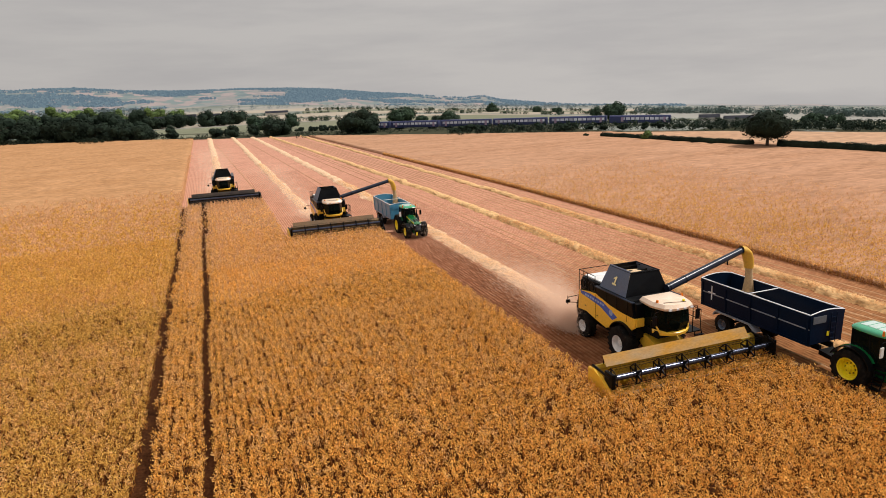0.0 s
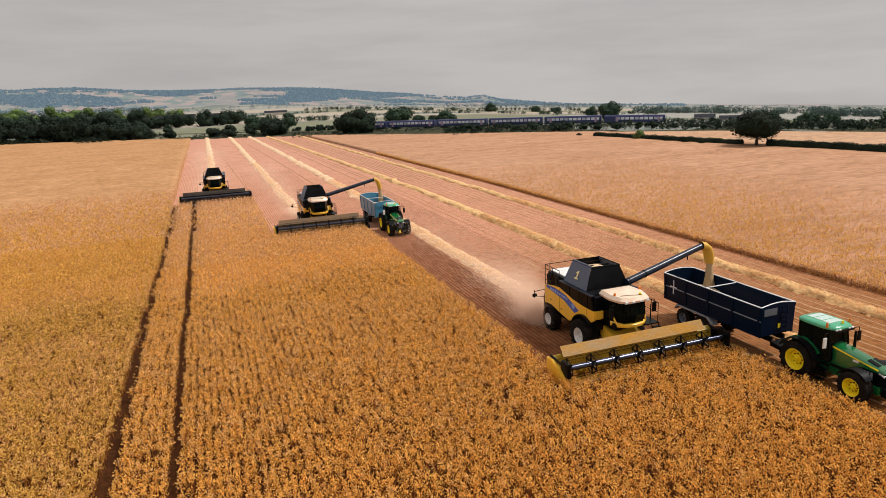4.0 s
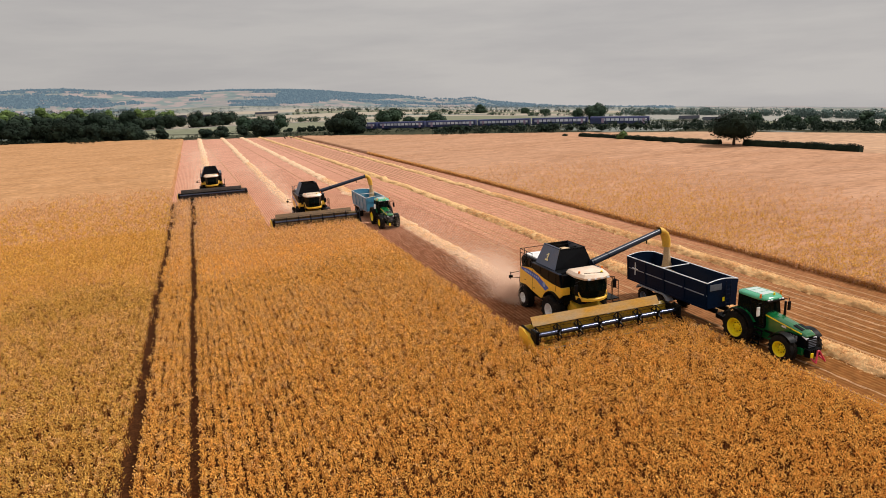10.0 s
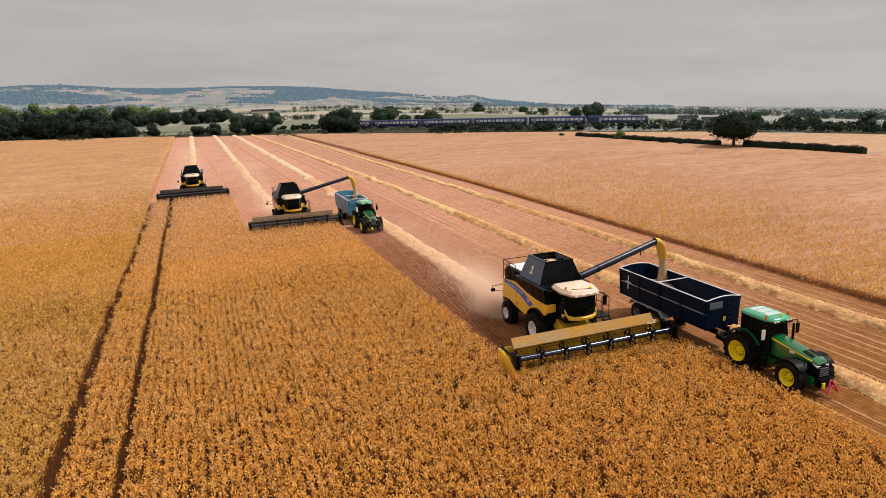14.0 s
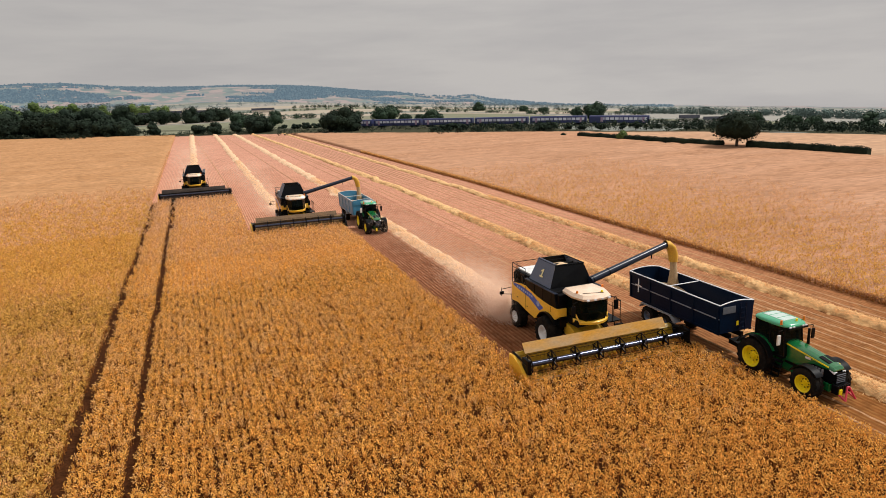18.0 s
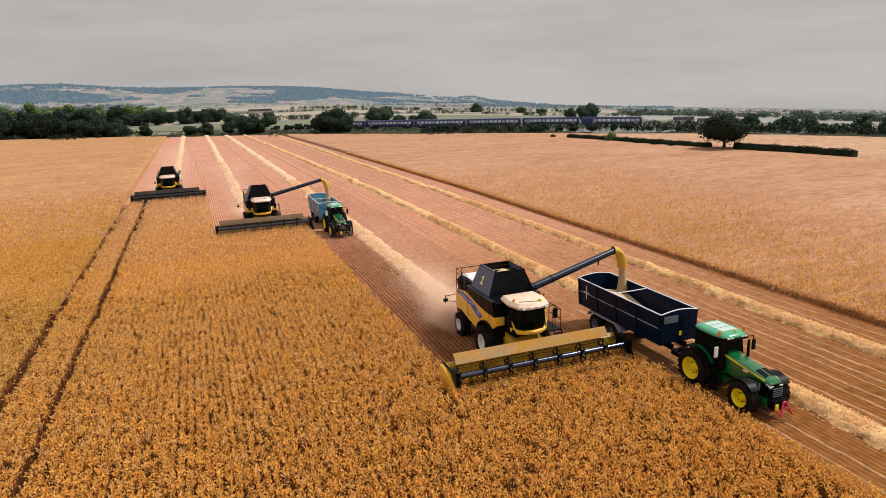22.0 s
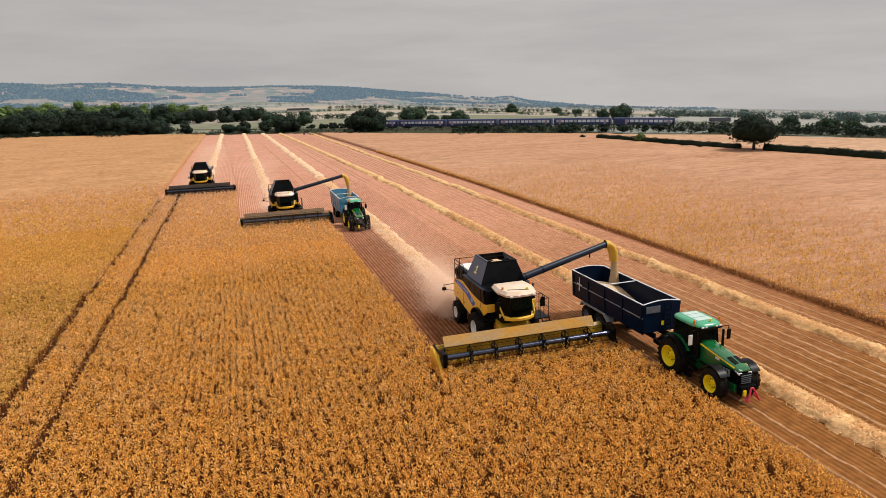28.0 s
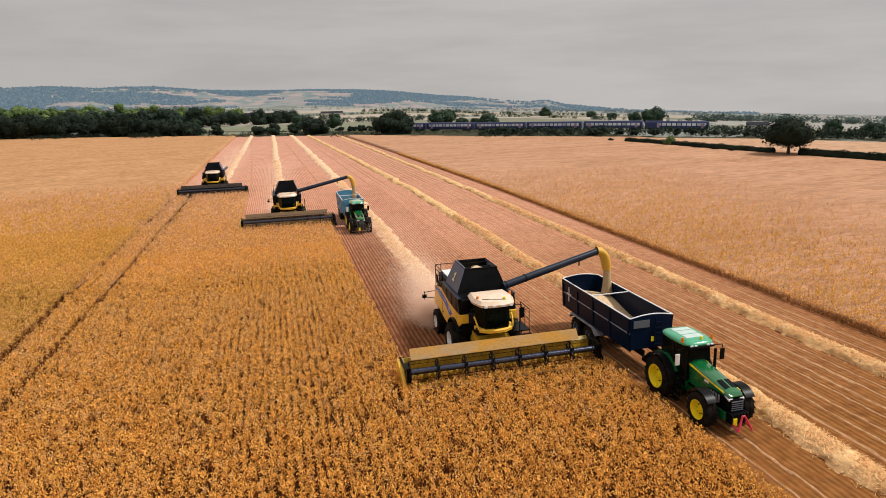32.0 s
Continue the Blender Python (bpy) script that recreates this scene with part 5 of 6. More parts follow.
            ring.append(bm.verts.new((k * wide * math.copysign(abs(ca) ** 0.45, ca), -0.55 + k * 1.06 * math.copysign(abs(sa) ** 0.5, sa), z)))
        rings.append(ring)
    for ra, rb in zip(rings, rings[1:]):
        for i in range(28):
            bm.faces.new((ra[i], ra[(i + 1) % 28], rb[(i + 1) % 28], rb[i]))
    bm.faces.new(rings[-1])
    bm.faces.new(rings[0][::-1])
    roof = part("cab_roof", bm, roof_green, root, "pale green cab roof", smooth=True)
    part("roof_hatch", boxed(-0.44, 0.44, -1.12, 0.12, 3.06, 3.135, 0.03), HATCH, roof, "glossy roof panel, coloured pale for the sky's reflection")
    for y in (-0.72, -0.25):
        part("roof_seam", boxed(-0.42, 0.42, y - 0.02, y + 0.02, 3.132, 3.141), ROOF_GREEN, roof)
    for x in (-0.58, 0.58):
        part("roof_channel", boxed(x - 0.02, x + 0.02, -1.3, 0.2, 3.04, 3.078, 0.008), BLACK, roof, "black roof channel")
    part("roof_visor", boxed(-0.62, 0.62, -1.66, -1.5, 2.80, 2.9, 0.03), BLACK, roof, "black front visor")
    for x, y, mt in ((-0.72, -1.25, ORANGE), (0.74, -1.25, ORANGE), (0.15, -1.35, RIM_YELLOW)):
        bm = bmesh.new()
        rod(bm, (x, y, 3.0), (x, y, 3.22), 0.06, 0.05, seg=12)
        part("beacon", bm, mt, roof, "roof beacon")
    for s in (-1, 1):
        for dx in (0.3, 0.5):
            part("roof_lamp", boxed(s * dx - 0.07, s * dx + 0.07, -1.64, -1.58, 2.88, 2.96, 0.02), LAMP_GLASS, roof)
        arm = part("mirror_arm", rods([((s * 0.7, -1.35, 2.75), (s * 1.12, -1.5, 2.8)), ((s * 1.12, -1.5, 2.8), (s * 1.12, -1.5, 2.2))], 0.02), BLACK, root)
        part("mirror", boxed(s * 1.12 - 0.11, s * 1.12 + 0.11, -1.56, -1.50, 2.1, 2.62, 0.03), PALE if s < 0 else BLACK, arm, "tall side mirror")
    bm = bmesh.new()
    rod(bm, (0.62, -1.72, 1.5), (0.62, -1.72, 2.75), 0.075, 0.06, seg=14)
    part("exhaust_stack", bm, BLACK, root, "black exhaust stack")
    # front linkage with a red triangle
    part("front_linkage", boxed(-0.45, 0.45, -3.9, -3.4, 0.55, 0.95, 0.05), green, root)
    part("linkage_plate", boxed(-0.34, -0.16, -4.33, -4.27, 0.5, 0.82, 0.02), RIM_YELLOW, root, "yellow plate")
    fr = [((-0.32, -4.62, 0.4), (-0.05, -4.45, 0.98)), ((0.32, -4.62, 0.4), (0.05, -4.45, 0.98)), ((-0.07, -4.45, 0.96), (0.07, -4.45, 0.96)), ((-0.3, -4.2, 0.6), (-0.32, -4.62, 0.42)), ((0.3, -4.2, 0.6), (0.32, -4.62, 0.42))]
    if linkage:
        part("a_frame", rods(fr, 0.045), RED, root, "red triangular linkage frame")
    part("drawbar_hitch", boxed(-0.15, 0.15, 0.3, 0.85, 0.5, 0.7, 0.03), BLACK, root)
    return root


MESH_GREY = mat("blue_grey_mesh", (0.10, 0.12, 0.15), 0.5, second=(0.14, 0.15, 0.17), scale=6, fine=0.2)


def trailer(m, label, body_mat, rail_mat, length=7.7, width=2.3, low=1.42, high=3.0, fill=None, front_drop=True):
    """A tandem-axle grain trailer; its floor's middle over the origin, its drawbar towards -y."""
    root = thing("grain_trailer", label, "trailer", m, "trailers")
    h, w, t = length / 2, width / 2, 0.05
    bm = bmesh.new()
    box(bm, -w * 0.94, w * 0.94, -h * 0.97, h * 0.97, low - 0.05, low + 0.04)
    part("floor", bm, body_mat, root)
    for s in (-1, 1):
        bm = bmesh.new()
        hexa(bm, ((s * w * 0.94 - t / 2, -h, low), (s * w * 0.94 + t / 2, -h, low), (s * w * 0.94 + t / 2, h, low), (s * w * 0.94 - t / 2, h, low)), ((s * w - t / 2, -h, high), (s * w + t / 2, -h, high), (s * w + t / 2, h, high), (s * w - t / 2, h, high)))
        wall = part("side_wall", bm, body_mat, root)
        for k in range(5):
            y = -h + 0.12 + (length - 0.24) * k / 4
            bm = bmesh.new()
            o = s * 0.03
            hexa(bm, ((s * w * 0.94 + o - 0.05, y - 0.07, low), (s * w * 0.94 + o + 0.05, y - 0.07, low), (s * w * 0.94 + o + 0.05, y + 0.07, low), (s * w * 0.94 + o - 0.05, y + 0.07, low)), ((s * w + o - 0.05, y - 0.07, high), (s * w + o + 0.05, y - 0.07, high), (s * w + o + 0.05, y + 0.07, high), (s * w + o - 0.05, y + 0.07, high)))
            part("rib", bm, body_mat, wall)
        part("top_rail", boxed(s * w - 0.035, s * w + 0.035, -h, h, high, high + 0.045, 0.012), rail_mat, wall, "grey top rail")
        part("upper_beam", boxed(s * (w + 0.03) - 0.03, s * (w + 0.03) + 0.03, -h, h, high - 0.19, high - 0.004, 0.015), body_mat, wall)
        zm = low + (high - low) * 0.52
        xo = s * (w * 0.975 + 0.03)
        part("middle_rail", boxed(xo - 0.02, xo + 0.02, -h, h, zm - 0.03, zm + 0.03, 0.008), TRAILER_LINE if body_mat is TRAILER else body_mat, wall)
        part("bottom_rail", boxed(s * w * 0.94 - 0.05, s * w * 0.94 + 0.06, -h, h, low - 0.08, low + 0.06, 0.01), body_mat, wall)
        if body_mat is TRAILER:
            cr = bmesh.new()
            x1 = s * (w * 0.97 + 0.05)
            box(cr, x1 - 0.015, x1 + 0.015, h - 0.95, h - 0.88, low + 0.45, high - 0.25)
            box(cr, x1 - 0.015, x1 + 0.015, h - 1.2, h - 0.62, high - 0.72, high - 0.66)
            part("tailgate_lever", cr, RAIL, wall, "grey tailgate lever")
    for y, nm in ((-h, "front_wall"), (h, "tailgate")):
        bm = bmesh.new()
        n = 8
        lo_ = [(-w * 0.94, low), (w * 0.94, low)]
        up = [(w * (1 - 2 * i / n), high + (0.14 * math.sin(math.pi * i / n) if nm == "front_wall" else 0.14 * math.sin(math.pi * i / n))) for i in range(n + 1)]
        ring = lo_ + up
        fa = [bm.verts.new((x, y - t / 2, z)) for x, z in ring]
        fb = [bm.verts.new((x, y + t / 2, z)) for x, z in ring]
        bm.faces.new(fa)
        bm.faces.new(fb[::-1])
        for i in range(len(ring)):
            bm.faces.new((fa[i], fa[(i + 1) % len(ring)], fb[(i + 1) % len(ring)], fb[i]))
        wall = part(nm, bm, body_mat, root)
        part("curved_rail", rods([((up[i][0], y, up[i][1] + 0.03), (up[i + 1][0], y, up[i + 1][1] + 0.03)) for i in range(n)], 0.03), rail_mat, wall)
        yo = y - 0.05 if y < 0 else y + 0.05
        if y < 0:
            part("window_panel", boxed(-w * 0.86, -0.12, yo - 0.012, yo + 0.012, high - 0.48, high - 0.1, 0.01), MESH_GREY if body_mat is TRAILER else body_mat, wall, "grey front panel")
            lad = part("ladder", rods([((0.18, yo - 0.04, low), (0.18, yo - 0.04, high)), ((0.55, yo - 0.04, low), (0.55, yo - 0.04, high))], 0.025), body_mat, wall)
            for k in range(5):
                z = low + 0.2 + 0.28 * k
                part("rung", rods([((0.18, yo - 0.04, z), (0.55, yo - 0.04, z))], 0.02), body_mat, lad)
            part("yellow_plate", boxed(-0.02, 0.14, yo - 0.03, yo - 0.015, low + 0.35, low + 0.6), RIM_YELLOW, wall, "small yellow plates")
    part("cross_brace", rods([((-w, 0.3, high - 0.02), (w, 0.3, high - 0.02))], 0.03), rail_mat, root)
    ch = bmesh.new()
    for s in (-1, 1):
        box(ch, s * 0.42 - 0.07, s * 0.42 + 0.07, -h - 0.1, h - 0.1, low - 0.36, low - 0.08)
    hexa(ch, ((-0.5, -h - 0.1, low - 0.55), (0.5, -h - 0.1, low - 0.55), (0.08, -h - 1.55, 0.52), (-0.08, -h - 1.55, 0.52)), ((-0.5, -h - 0.1, low - 0.3), (0.5, -h - 0.1, low - 0.3), (0.08, -h - 1.55, 0.68), (-0.08, -h - 1.55, 0.68)))
    part("chassis", ch, BLACK, root)
    ax = h * 0.32
    for y in (ax + 0.76, ax - 0.76):
        bm = bmesh.new()
        rod(bm, (-0.95, y, 0.62), (0.95, y, 0.62), 0.08)
        part("axle", bm, BLACK, root)
        for s in (-1, 1):
            wheel(root, s * 0.96, y, 0.62, 0.62, 0.44, 0.31, TRAILER_RIM, s, "blue-grey wheel rim", 16)
    for s in (-1, 1):
        x = s * 0.98
        out = [(ax + 1.5, 1.05), (ax + 1.3, 1.33), (ax - 1.3, 1.33), (ax - 1.75, 0.95), (ax - 1.68, 0.92), (ax - 1.26, 1.26), (ax + 1.26, 1.26), (ax + 1.43, 1.02)]
        part("mudguard", prism(out, x - 0.26, x + 0.26), GREY, root, "pale grey mudguard")
    part("leg", boxed(-0.08, 0.08, -h - 0.9, -h - 0.76, 0.15, 0.9, 0.02), BLACK, root)
    if fill:
        n = 14
        bm = bmesh.new()
        vs = [[bm.verts.new((-w * 0.95 + 1.9 * w * i / 6, -h * 0.95 + 1.9 * h * j / n, fill(-h * 0.95 + 1.9 * h * j / n) - 0.08 * abs(i - 3))) for i in range(7)] for j in range(n + 1)]
        for j in range(n):
            for i in range(6):
                bm.faces.new((vs[j][i], vs[j][i + 1], vs[j + 1][i + 1], vs[j + 1][i]))
        ob = part("grain_heap", bm, GRAIN, None, smooth=True)
        ob.matrix_basis = m
        tagged(ob, "heap of dusty wheat grain lying in a trailer", "grain")
    return root


tractor(pose(7.15, -7.4, 0), "green tractor with yellow rims pulling a black grain trailer", GREEN, ROOF_GREEN)
trailer(pose(7.0, -1.45, 0), "black high-sided grain trailer on tandem axles, being filled", TRAILER, RAIL, fill=lambda y: 1.9 + 0.55 * math.exp(-((y - 2.3) / 1.9) ** 2))
tractor(pose(-2.1, 38.4, 0), "green tractor with yellow rims pulling a blue grain trailer", GREEN, ROOF_GREEN, False)
trailer(pose(-2.2, 43.9, 0), "blue high-sided grain trailer on tandem axles, being filled", TRAILER_BLUE, PALE, length=7.4, low=1.3, high=2.85, fill=lambda y: 1.7 + 0.5 * math.exp(-((y - 1.0) / 1.9) ** 2))


# ---- straw rows ----
def windrow(x, y0, y1, width=1.7, seed=1, dense=75.0, tall=0.24, swing=3.0, material=STRAW):
    """A row of loose straw: an uneven mound with stalks that stick out of it."""
    rng = np.random.RandomState(seed)
    ys = np.concatenate([np.arange(y0, min(y1, 45), 0.14), np.arange(max(y0, 45), y1, 0.4)])
    ny, nx = len(ys), 13

    def soft_noise(k):
        r = rng.randn(ny + 2 * k)
        return np.convolve(r, np.hanning(2 * k + 1), "valid") / np.sqrt((np.hanning(2 * k + 1) ** 2).sum())
    wob = 0.05 * width * np.sin(ys * 0.35 + seed) + 0.06 * width * soft_noise(6)
    swell = 1 + 0.14 * soft_noise(5)
    co = np.zeros((ny, nx, 3), dtype=np.float32)
    for i in range(nx):
        u = i / (nx - 1) * 2 - 1
        co[:, i, 0] = x - bend(ys, swing) + wob + u * width / 2 * (1 + 0.07 * soft_noise(2) + 0.05 * rng.randn(ny) * abs(u))
        co[:, i, 1] = ys + 0.05 * rng.randn(ny)
        co[:, i, 2] = 0.015 + (tall * (1 - abs(u) ** 2.4)) * swell * (1 + 0.10 * soft_noise(1)).clip(0.4, 1.6) + 0.012 * rng.randn(ny)
    i = np.arange(nx * ny).reshape(ny, nx)
    quads = np.stack([i[:-1, :-1], i[:-1, 1:], i[1:, 1:], i[1:, :-1]], -1).reshape(-1, 4)
    ob = raw("straw_windrow", co.reshape(-1, 3), quads, material, "loose pale straw lying in a long row", "straw", "stuff", True)
    ob["group"] = "straw rows"
    n = int(min(y1 - y0, 80) * dense)
    p = np.c_[rng.normal(0, width * 0.27, n).clip(-0.62 * width, 0.62 * width), rng.uniform(y0, min(y1, y0 + 80), n)]
    px = x - bend(p[:, 1], swing) + p[:, 0] + 0.05 * width * np.sin(p[:, 1] * 0.35 + seed)
    pz = 0.03 + 1.08 * tall * np.clip(1 - np.abs(p[:, 0] / (width * 0.5)) ** 2.4, 0, 1) * (0.85 + 0.3 * rng.rand(n))
    a = rng.normal(0.9, 0.55, n) * np.sign(rng.randn(n))
    ln = 0.07 + 0.16 * rng.rand(n)
    d = np.c_[np.cos(a) * ln, np.sin(a) * ln, rng.normal(0.01, 0.05, n)]
    s = np.c_[-np.sin(a), np.cos(a), np.zeros(n)] * 0.008
    c0 = np.c_[px, p[:, 1], pz]
    cc = np.stack([c0 - d - s, c0 - d + s, c0 + d + s, c0 + d - s], 1).reshape(-1, 3)
    raw("straw_stalks", cc, np.arange(4 * n).reshape(-1, 4), STALK, "loose straw stalks lying on a straw row", "straw", "stuff", False)


windrow(0.25, 5.6, 250, 1.75, 1, 130, 0.22, 3.4, STRAW_PALE)
windrow(-9.95, 49.5, 256, 1.6, 2, 75, 0.24, 0.8, STRAW_PALE)
windrow(-19.8, 80.5, 261, 1.7, 3, 75, 0.24, 0.0, STRAW_PALE)
windrow(9.7, -40, 242, 1.5, 4, 230, 0.34, 6.5)
windrow(17.75, -30, 236, 1.3, 5, 180, 0.32, 3.6)


def wheeling(x, width, seed, y0=-36.0):
    """A line of flattened stubble left by a wheel or a divider."""
    rng = np.random.RandomState(seed)
    ys = np.arange(y0, 225, 0.5)
    half = width / 2 * (0.35 + 0.65 * rng.rand(len(ys)))
    mid = x - bend(ys, 5.0) + 0.03 * rng.randn(len(ys))
    z = np.full(len(ys), 0.075)
    co = np.stack([np.c_[mid - half, ys, z - 0.06], np.c_[mid, ys, z], np.c_[mid + half, ys, z - 0.06]], 1).reshape(-1, 3)
    i = np.arange(len(co)).reshape(-1, 3)
    quads = np.stack([i[:-1, :-1], i[:-1, 1:], i[1:, 1:], i[1:, :-1]], -1).reshape(-1, 4)
    raw("flattened_stubble", co, quads, TRODDEN, "pale line of flattened stubble left by a wheel", "stubble", "stuff")


for k, (x, width, y0) in enumerate(((4.6, 0.16, 4), (6.3, 0.16, -36), (7.2, 0.26, -36), (11.1, 0.26, -36), (12.1, 0.18, -36), (12.9, 0.26, -36), (13.9, 0.2, -36), (14.6, 0.26, -36), (15.5, 0.3, -36), (16.3, 0.16, -36), (19.3, 0.24, -36), (20.2, 0.16, -36), (-3.1, 0.14, 12), (-14.2, 0.2, 45))):
    wheeling(x, width, 40 + k, y0)


def ridged(name, x0, x1, y0, y1, seed, lift, tall=0.02, material=STUBBLE):
    """Rows of cut stubble as low uneven ridges, 0.27 m apart."""
    rng = np.random.RandomState(seed)
    i0 = math.ceil(x0 / 0.0675)
    xs = np.arange(i0, int(x1 / 0.0675) + 1) * 0.0675
    ys = np.arange(y0, y1, 0.5)
    X, Y = np.meshgrid(xs, ys)
    up = 0.5 - 0.5 * np.cos(2 * np.pi * X / 0.27)
    Z = lift + tall * up * (0.72 + 0.4 * rng.rand(*X.shape)) + 0.012 * rng.rand(*X.shape)
    Z[0, :] = Z[-1, :] = Z[:, 0] = Z[:, -1] = -0.01
    co = np.stack([X + rng.normal(0, 0.008, X.shape), Y + rng.normal(0, 0.03, X.shape), Z], -1).reshape(-1, 3)
    k = np.arange(X.size).reshape(X.shape)
    quads = np.stack([k[:-1, :-1], k[:-1, 1:], k[1:, 1:], k[1:, :-1]], -1).reshape(-1, 4)
    raw(name, co, quads, material, "short cut stubble in straight rows", "stubble", "stuff", False)


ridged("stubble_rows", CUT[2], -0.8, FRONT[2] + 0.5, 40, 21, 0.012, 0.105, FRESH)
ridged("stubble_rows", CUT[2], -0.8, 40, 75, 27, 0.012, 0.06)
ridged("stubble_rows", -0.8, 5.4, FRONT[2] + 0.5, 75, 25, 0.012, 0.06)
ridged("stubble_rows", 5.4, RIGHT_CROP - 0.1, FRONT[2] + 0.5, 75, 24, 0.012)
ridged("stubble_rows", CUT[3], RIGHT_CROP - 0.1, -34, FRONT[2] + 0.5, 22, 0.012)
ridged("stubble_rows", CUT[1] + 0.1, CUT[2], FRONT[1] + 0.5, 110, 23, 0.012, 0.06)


# ---- trees, hedges, far land ----
def leaf_quads(pos, v, s, rng):
    """A small leaf spray at each place, roughly facing along v."""
    n = len(pos)
    a = np.cross(v, rng.normal(0, 1, (n, 3)))
    a /= np.linalg.norm(a, axis=1)[:, None] + 1e-6
    b = np.cross(a, v) + rng.normal(0, 0.35, (n, 3))
    return np.stack([pos - a * s, pos + b * s * 0.75, pos + a * s, pos - b * s * 0.75], 1).reshape(-1, 3)


def crown_mesh(h, w, n_leaf, seed, low=0.1, leaf=0.3, lobes=18, dome=False):
    """A crown of leafy lobes, uneven and with gaps between them."""
    rng = np.random.RandomState(seed)
    ch = h * (1 - low) / 2
    u = rng.normal(0, 1, (lobes, 3))
    if dome:
        u[:, 2] = rng.uniform(-0.55, 1.1, lobes)
    u /= np.linalg.norm(u, axis=1)[:, None]
    cen = u * (0.45 + 0.55 * rng.rand(lobes, 1)) * np.array([w * 0.36, w * 0.36, ch * 0.68]) + np.array([0, 0, h * low + ch])
    size = (0.17 + 0.11 * rng.rand(lobes)) * w
    size = np.minimum(size, ch * 0.66)
    pick = rng.randint(0, lobes, n_leaf)
    v = rng.normal(0, 1, (n_leaf, 3))
    v /= np.linalg.norm(v, axis=1)[:, None]
    r = size[pick][:, None] * (0.72 + 0.36 * rng.rand(n_leaf, 1) ** 0.7)
    pos = cen[pick] + v * r * np.array([1, 1, 0.82])
    pos[:, 2] = np.maximum(pos[:, 2], 0.05)
    s = leaf * (0.55 + 0.9 * rng.rand(n_leaf, 1))
    return leaf_quads(pos, v, s, rng), cen, size


def crown_core(cen, size):
    """The shaded inside of a crown: a twiggy mass within each lobe."""
    bm = bmesh.new()
    for c_, s_ in zip(cen, size):
        bmesh.ops.create_icosphere(bm, subdivisions=1, radius=s_ * 0.74, matrix=Matrix.Translation(c_) @ Matrix.Diagonal((1, 1, 0.82, 1)))
    return bm


def tree(x, y, h, w, leaves, label, n_leaf=900, seed=1, low=0.22, trunk_r=None, name="tree", lobes=18, leaf=None, dome=False):
    root = thing(name, label, "tree" if name == "tree" else "bush", pose(x, y, fall(x, y) - 0.05, 0, 0, (seed * 47) % 360))
    r = trunk_r or h * 0.03
    bm = bmesh.new()
    rod(bm, (0, 0, 0), (0.02 * h, 0, h * 0.35), r * 1.25, r * 0.85, seg=8)
    rod(bm, (0.02 * h, 0, h * 0.34), (0, 0.02 * h, h * 0.75), r * 0.85, r * 0.3, seg=6)
    rng = random.Random(seed)
    for k in range(6):
        a = k * 1.05 + rng.random()
        z0 = h * (0.2 + 0.07 * k)
        rod(bm, (0.015 * h, 0, z0), (math.cos(a) * w * 0.33, math.sin(a) * w * 0.33, z0 + h * (0.14 + 0.1 * rng.random())), r * 0.45, r * 0.12, seg=5)
    part("trunk", bm, BARK, root, smooth=True)
    co, cen, size = crown_mesh(h, w, n_leaf, seed, low, leaf or max(0.16, min(0.42, 0.04 * w)), lobes, dome)
    cr = raw("crown", co, np.arange(len(co)).reshape(-1, 4), leaves, "", smooth=False)
    cr.parent = root
    part("crown_core", crown_core(cen, size), leaves, root)
    return root


EYE = (-21.8, -34.0)
EYE_Z = 14.6


def spot(az, dist):
    """A place by its bearing from +y, clockwise, and its distance from the survey post."""
    return EYE[0] + dist * math.sin(radians(az)), EYE[1] + dist * math.cos(radians(az))


def grown(rows, leaves, label, n_leaf, group="", name="tree", low=-0.12, seed=1, lobes=18):
    """Trees by bearing, distance, the angle to which they rise, and their spread in degrees."""
    for k, (az, dist, top, wide) in enumerate(rows):
        x, y = spot(az, dist)
        h = max(0.8, EYE_Z + dist * math.tan(radians(top)) - fall(x, y))
        w = dist * radians(wide) * (1.22 if low < 0 else 1.05)
        t = tree(x, y, h, w, leaves, label, int(n_leaf * min(1.6, max(0.5, w / 9))), seed * 100 + k, low, name=name, lobes=lobes)
        if group:
            t["group"] = group


# the oak by the hedge, and the pair beyond the scrub
tree(91.3, 79.8, 7.8, 9.4, LEAF_BLACK, "dark spreading oak standing in a gap of the hedge", 11000, 5, 0.08, 0.30, lobes=60, leaf=0.17, dome=True)
grown([(32.5, 282, -1.68, 1.15), (33.9, 277, -1.40, 1.95)], LEAF_MID, "round green tree standing alone in a pale field", 2600, "pair of field trees", low=0.16, seed=3, lobes=26)


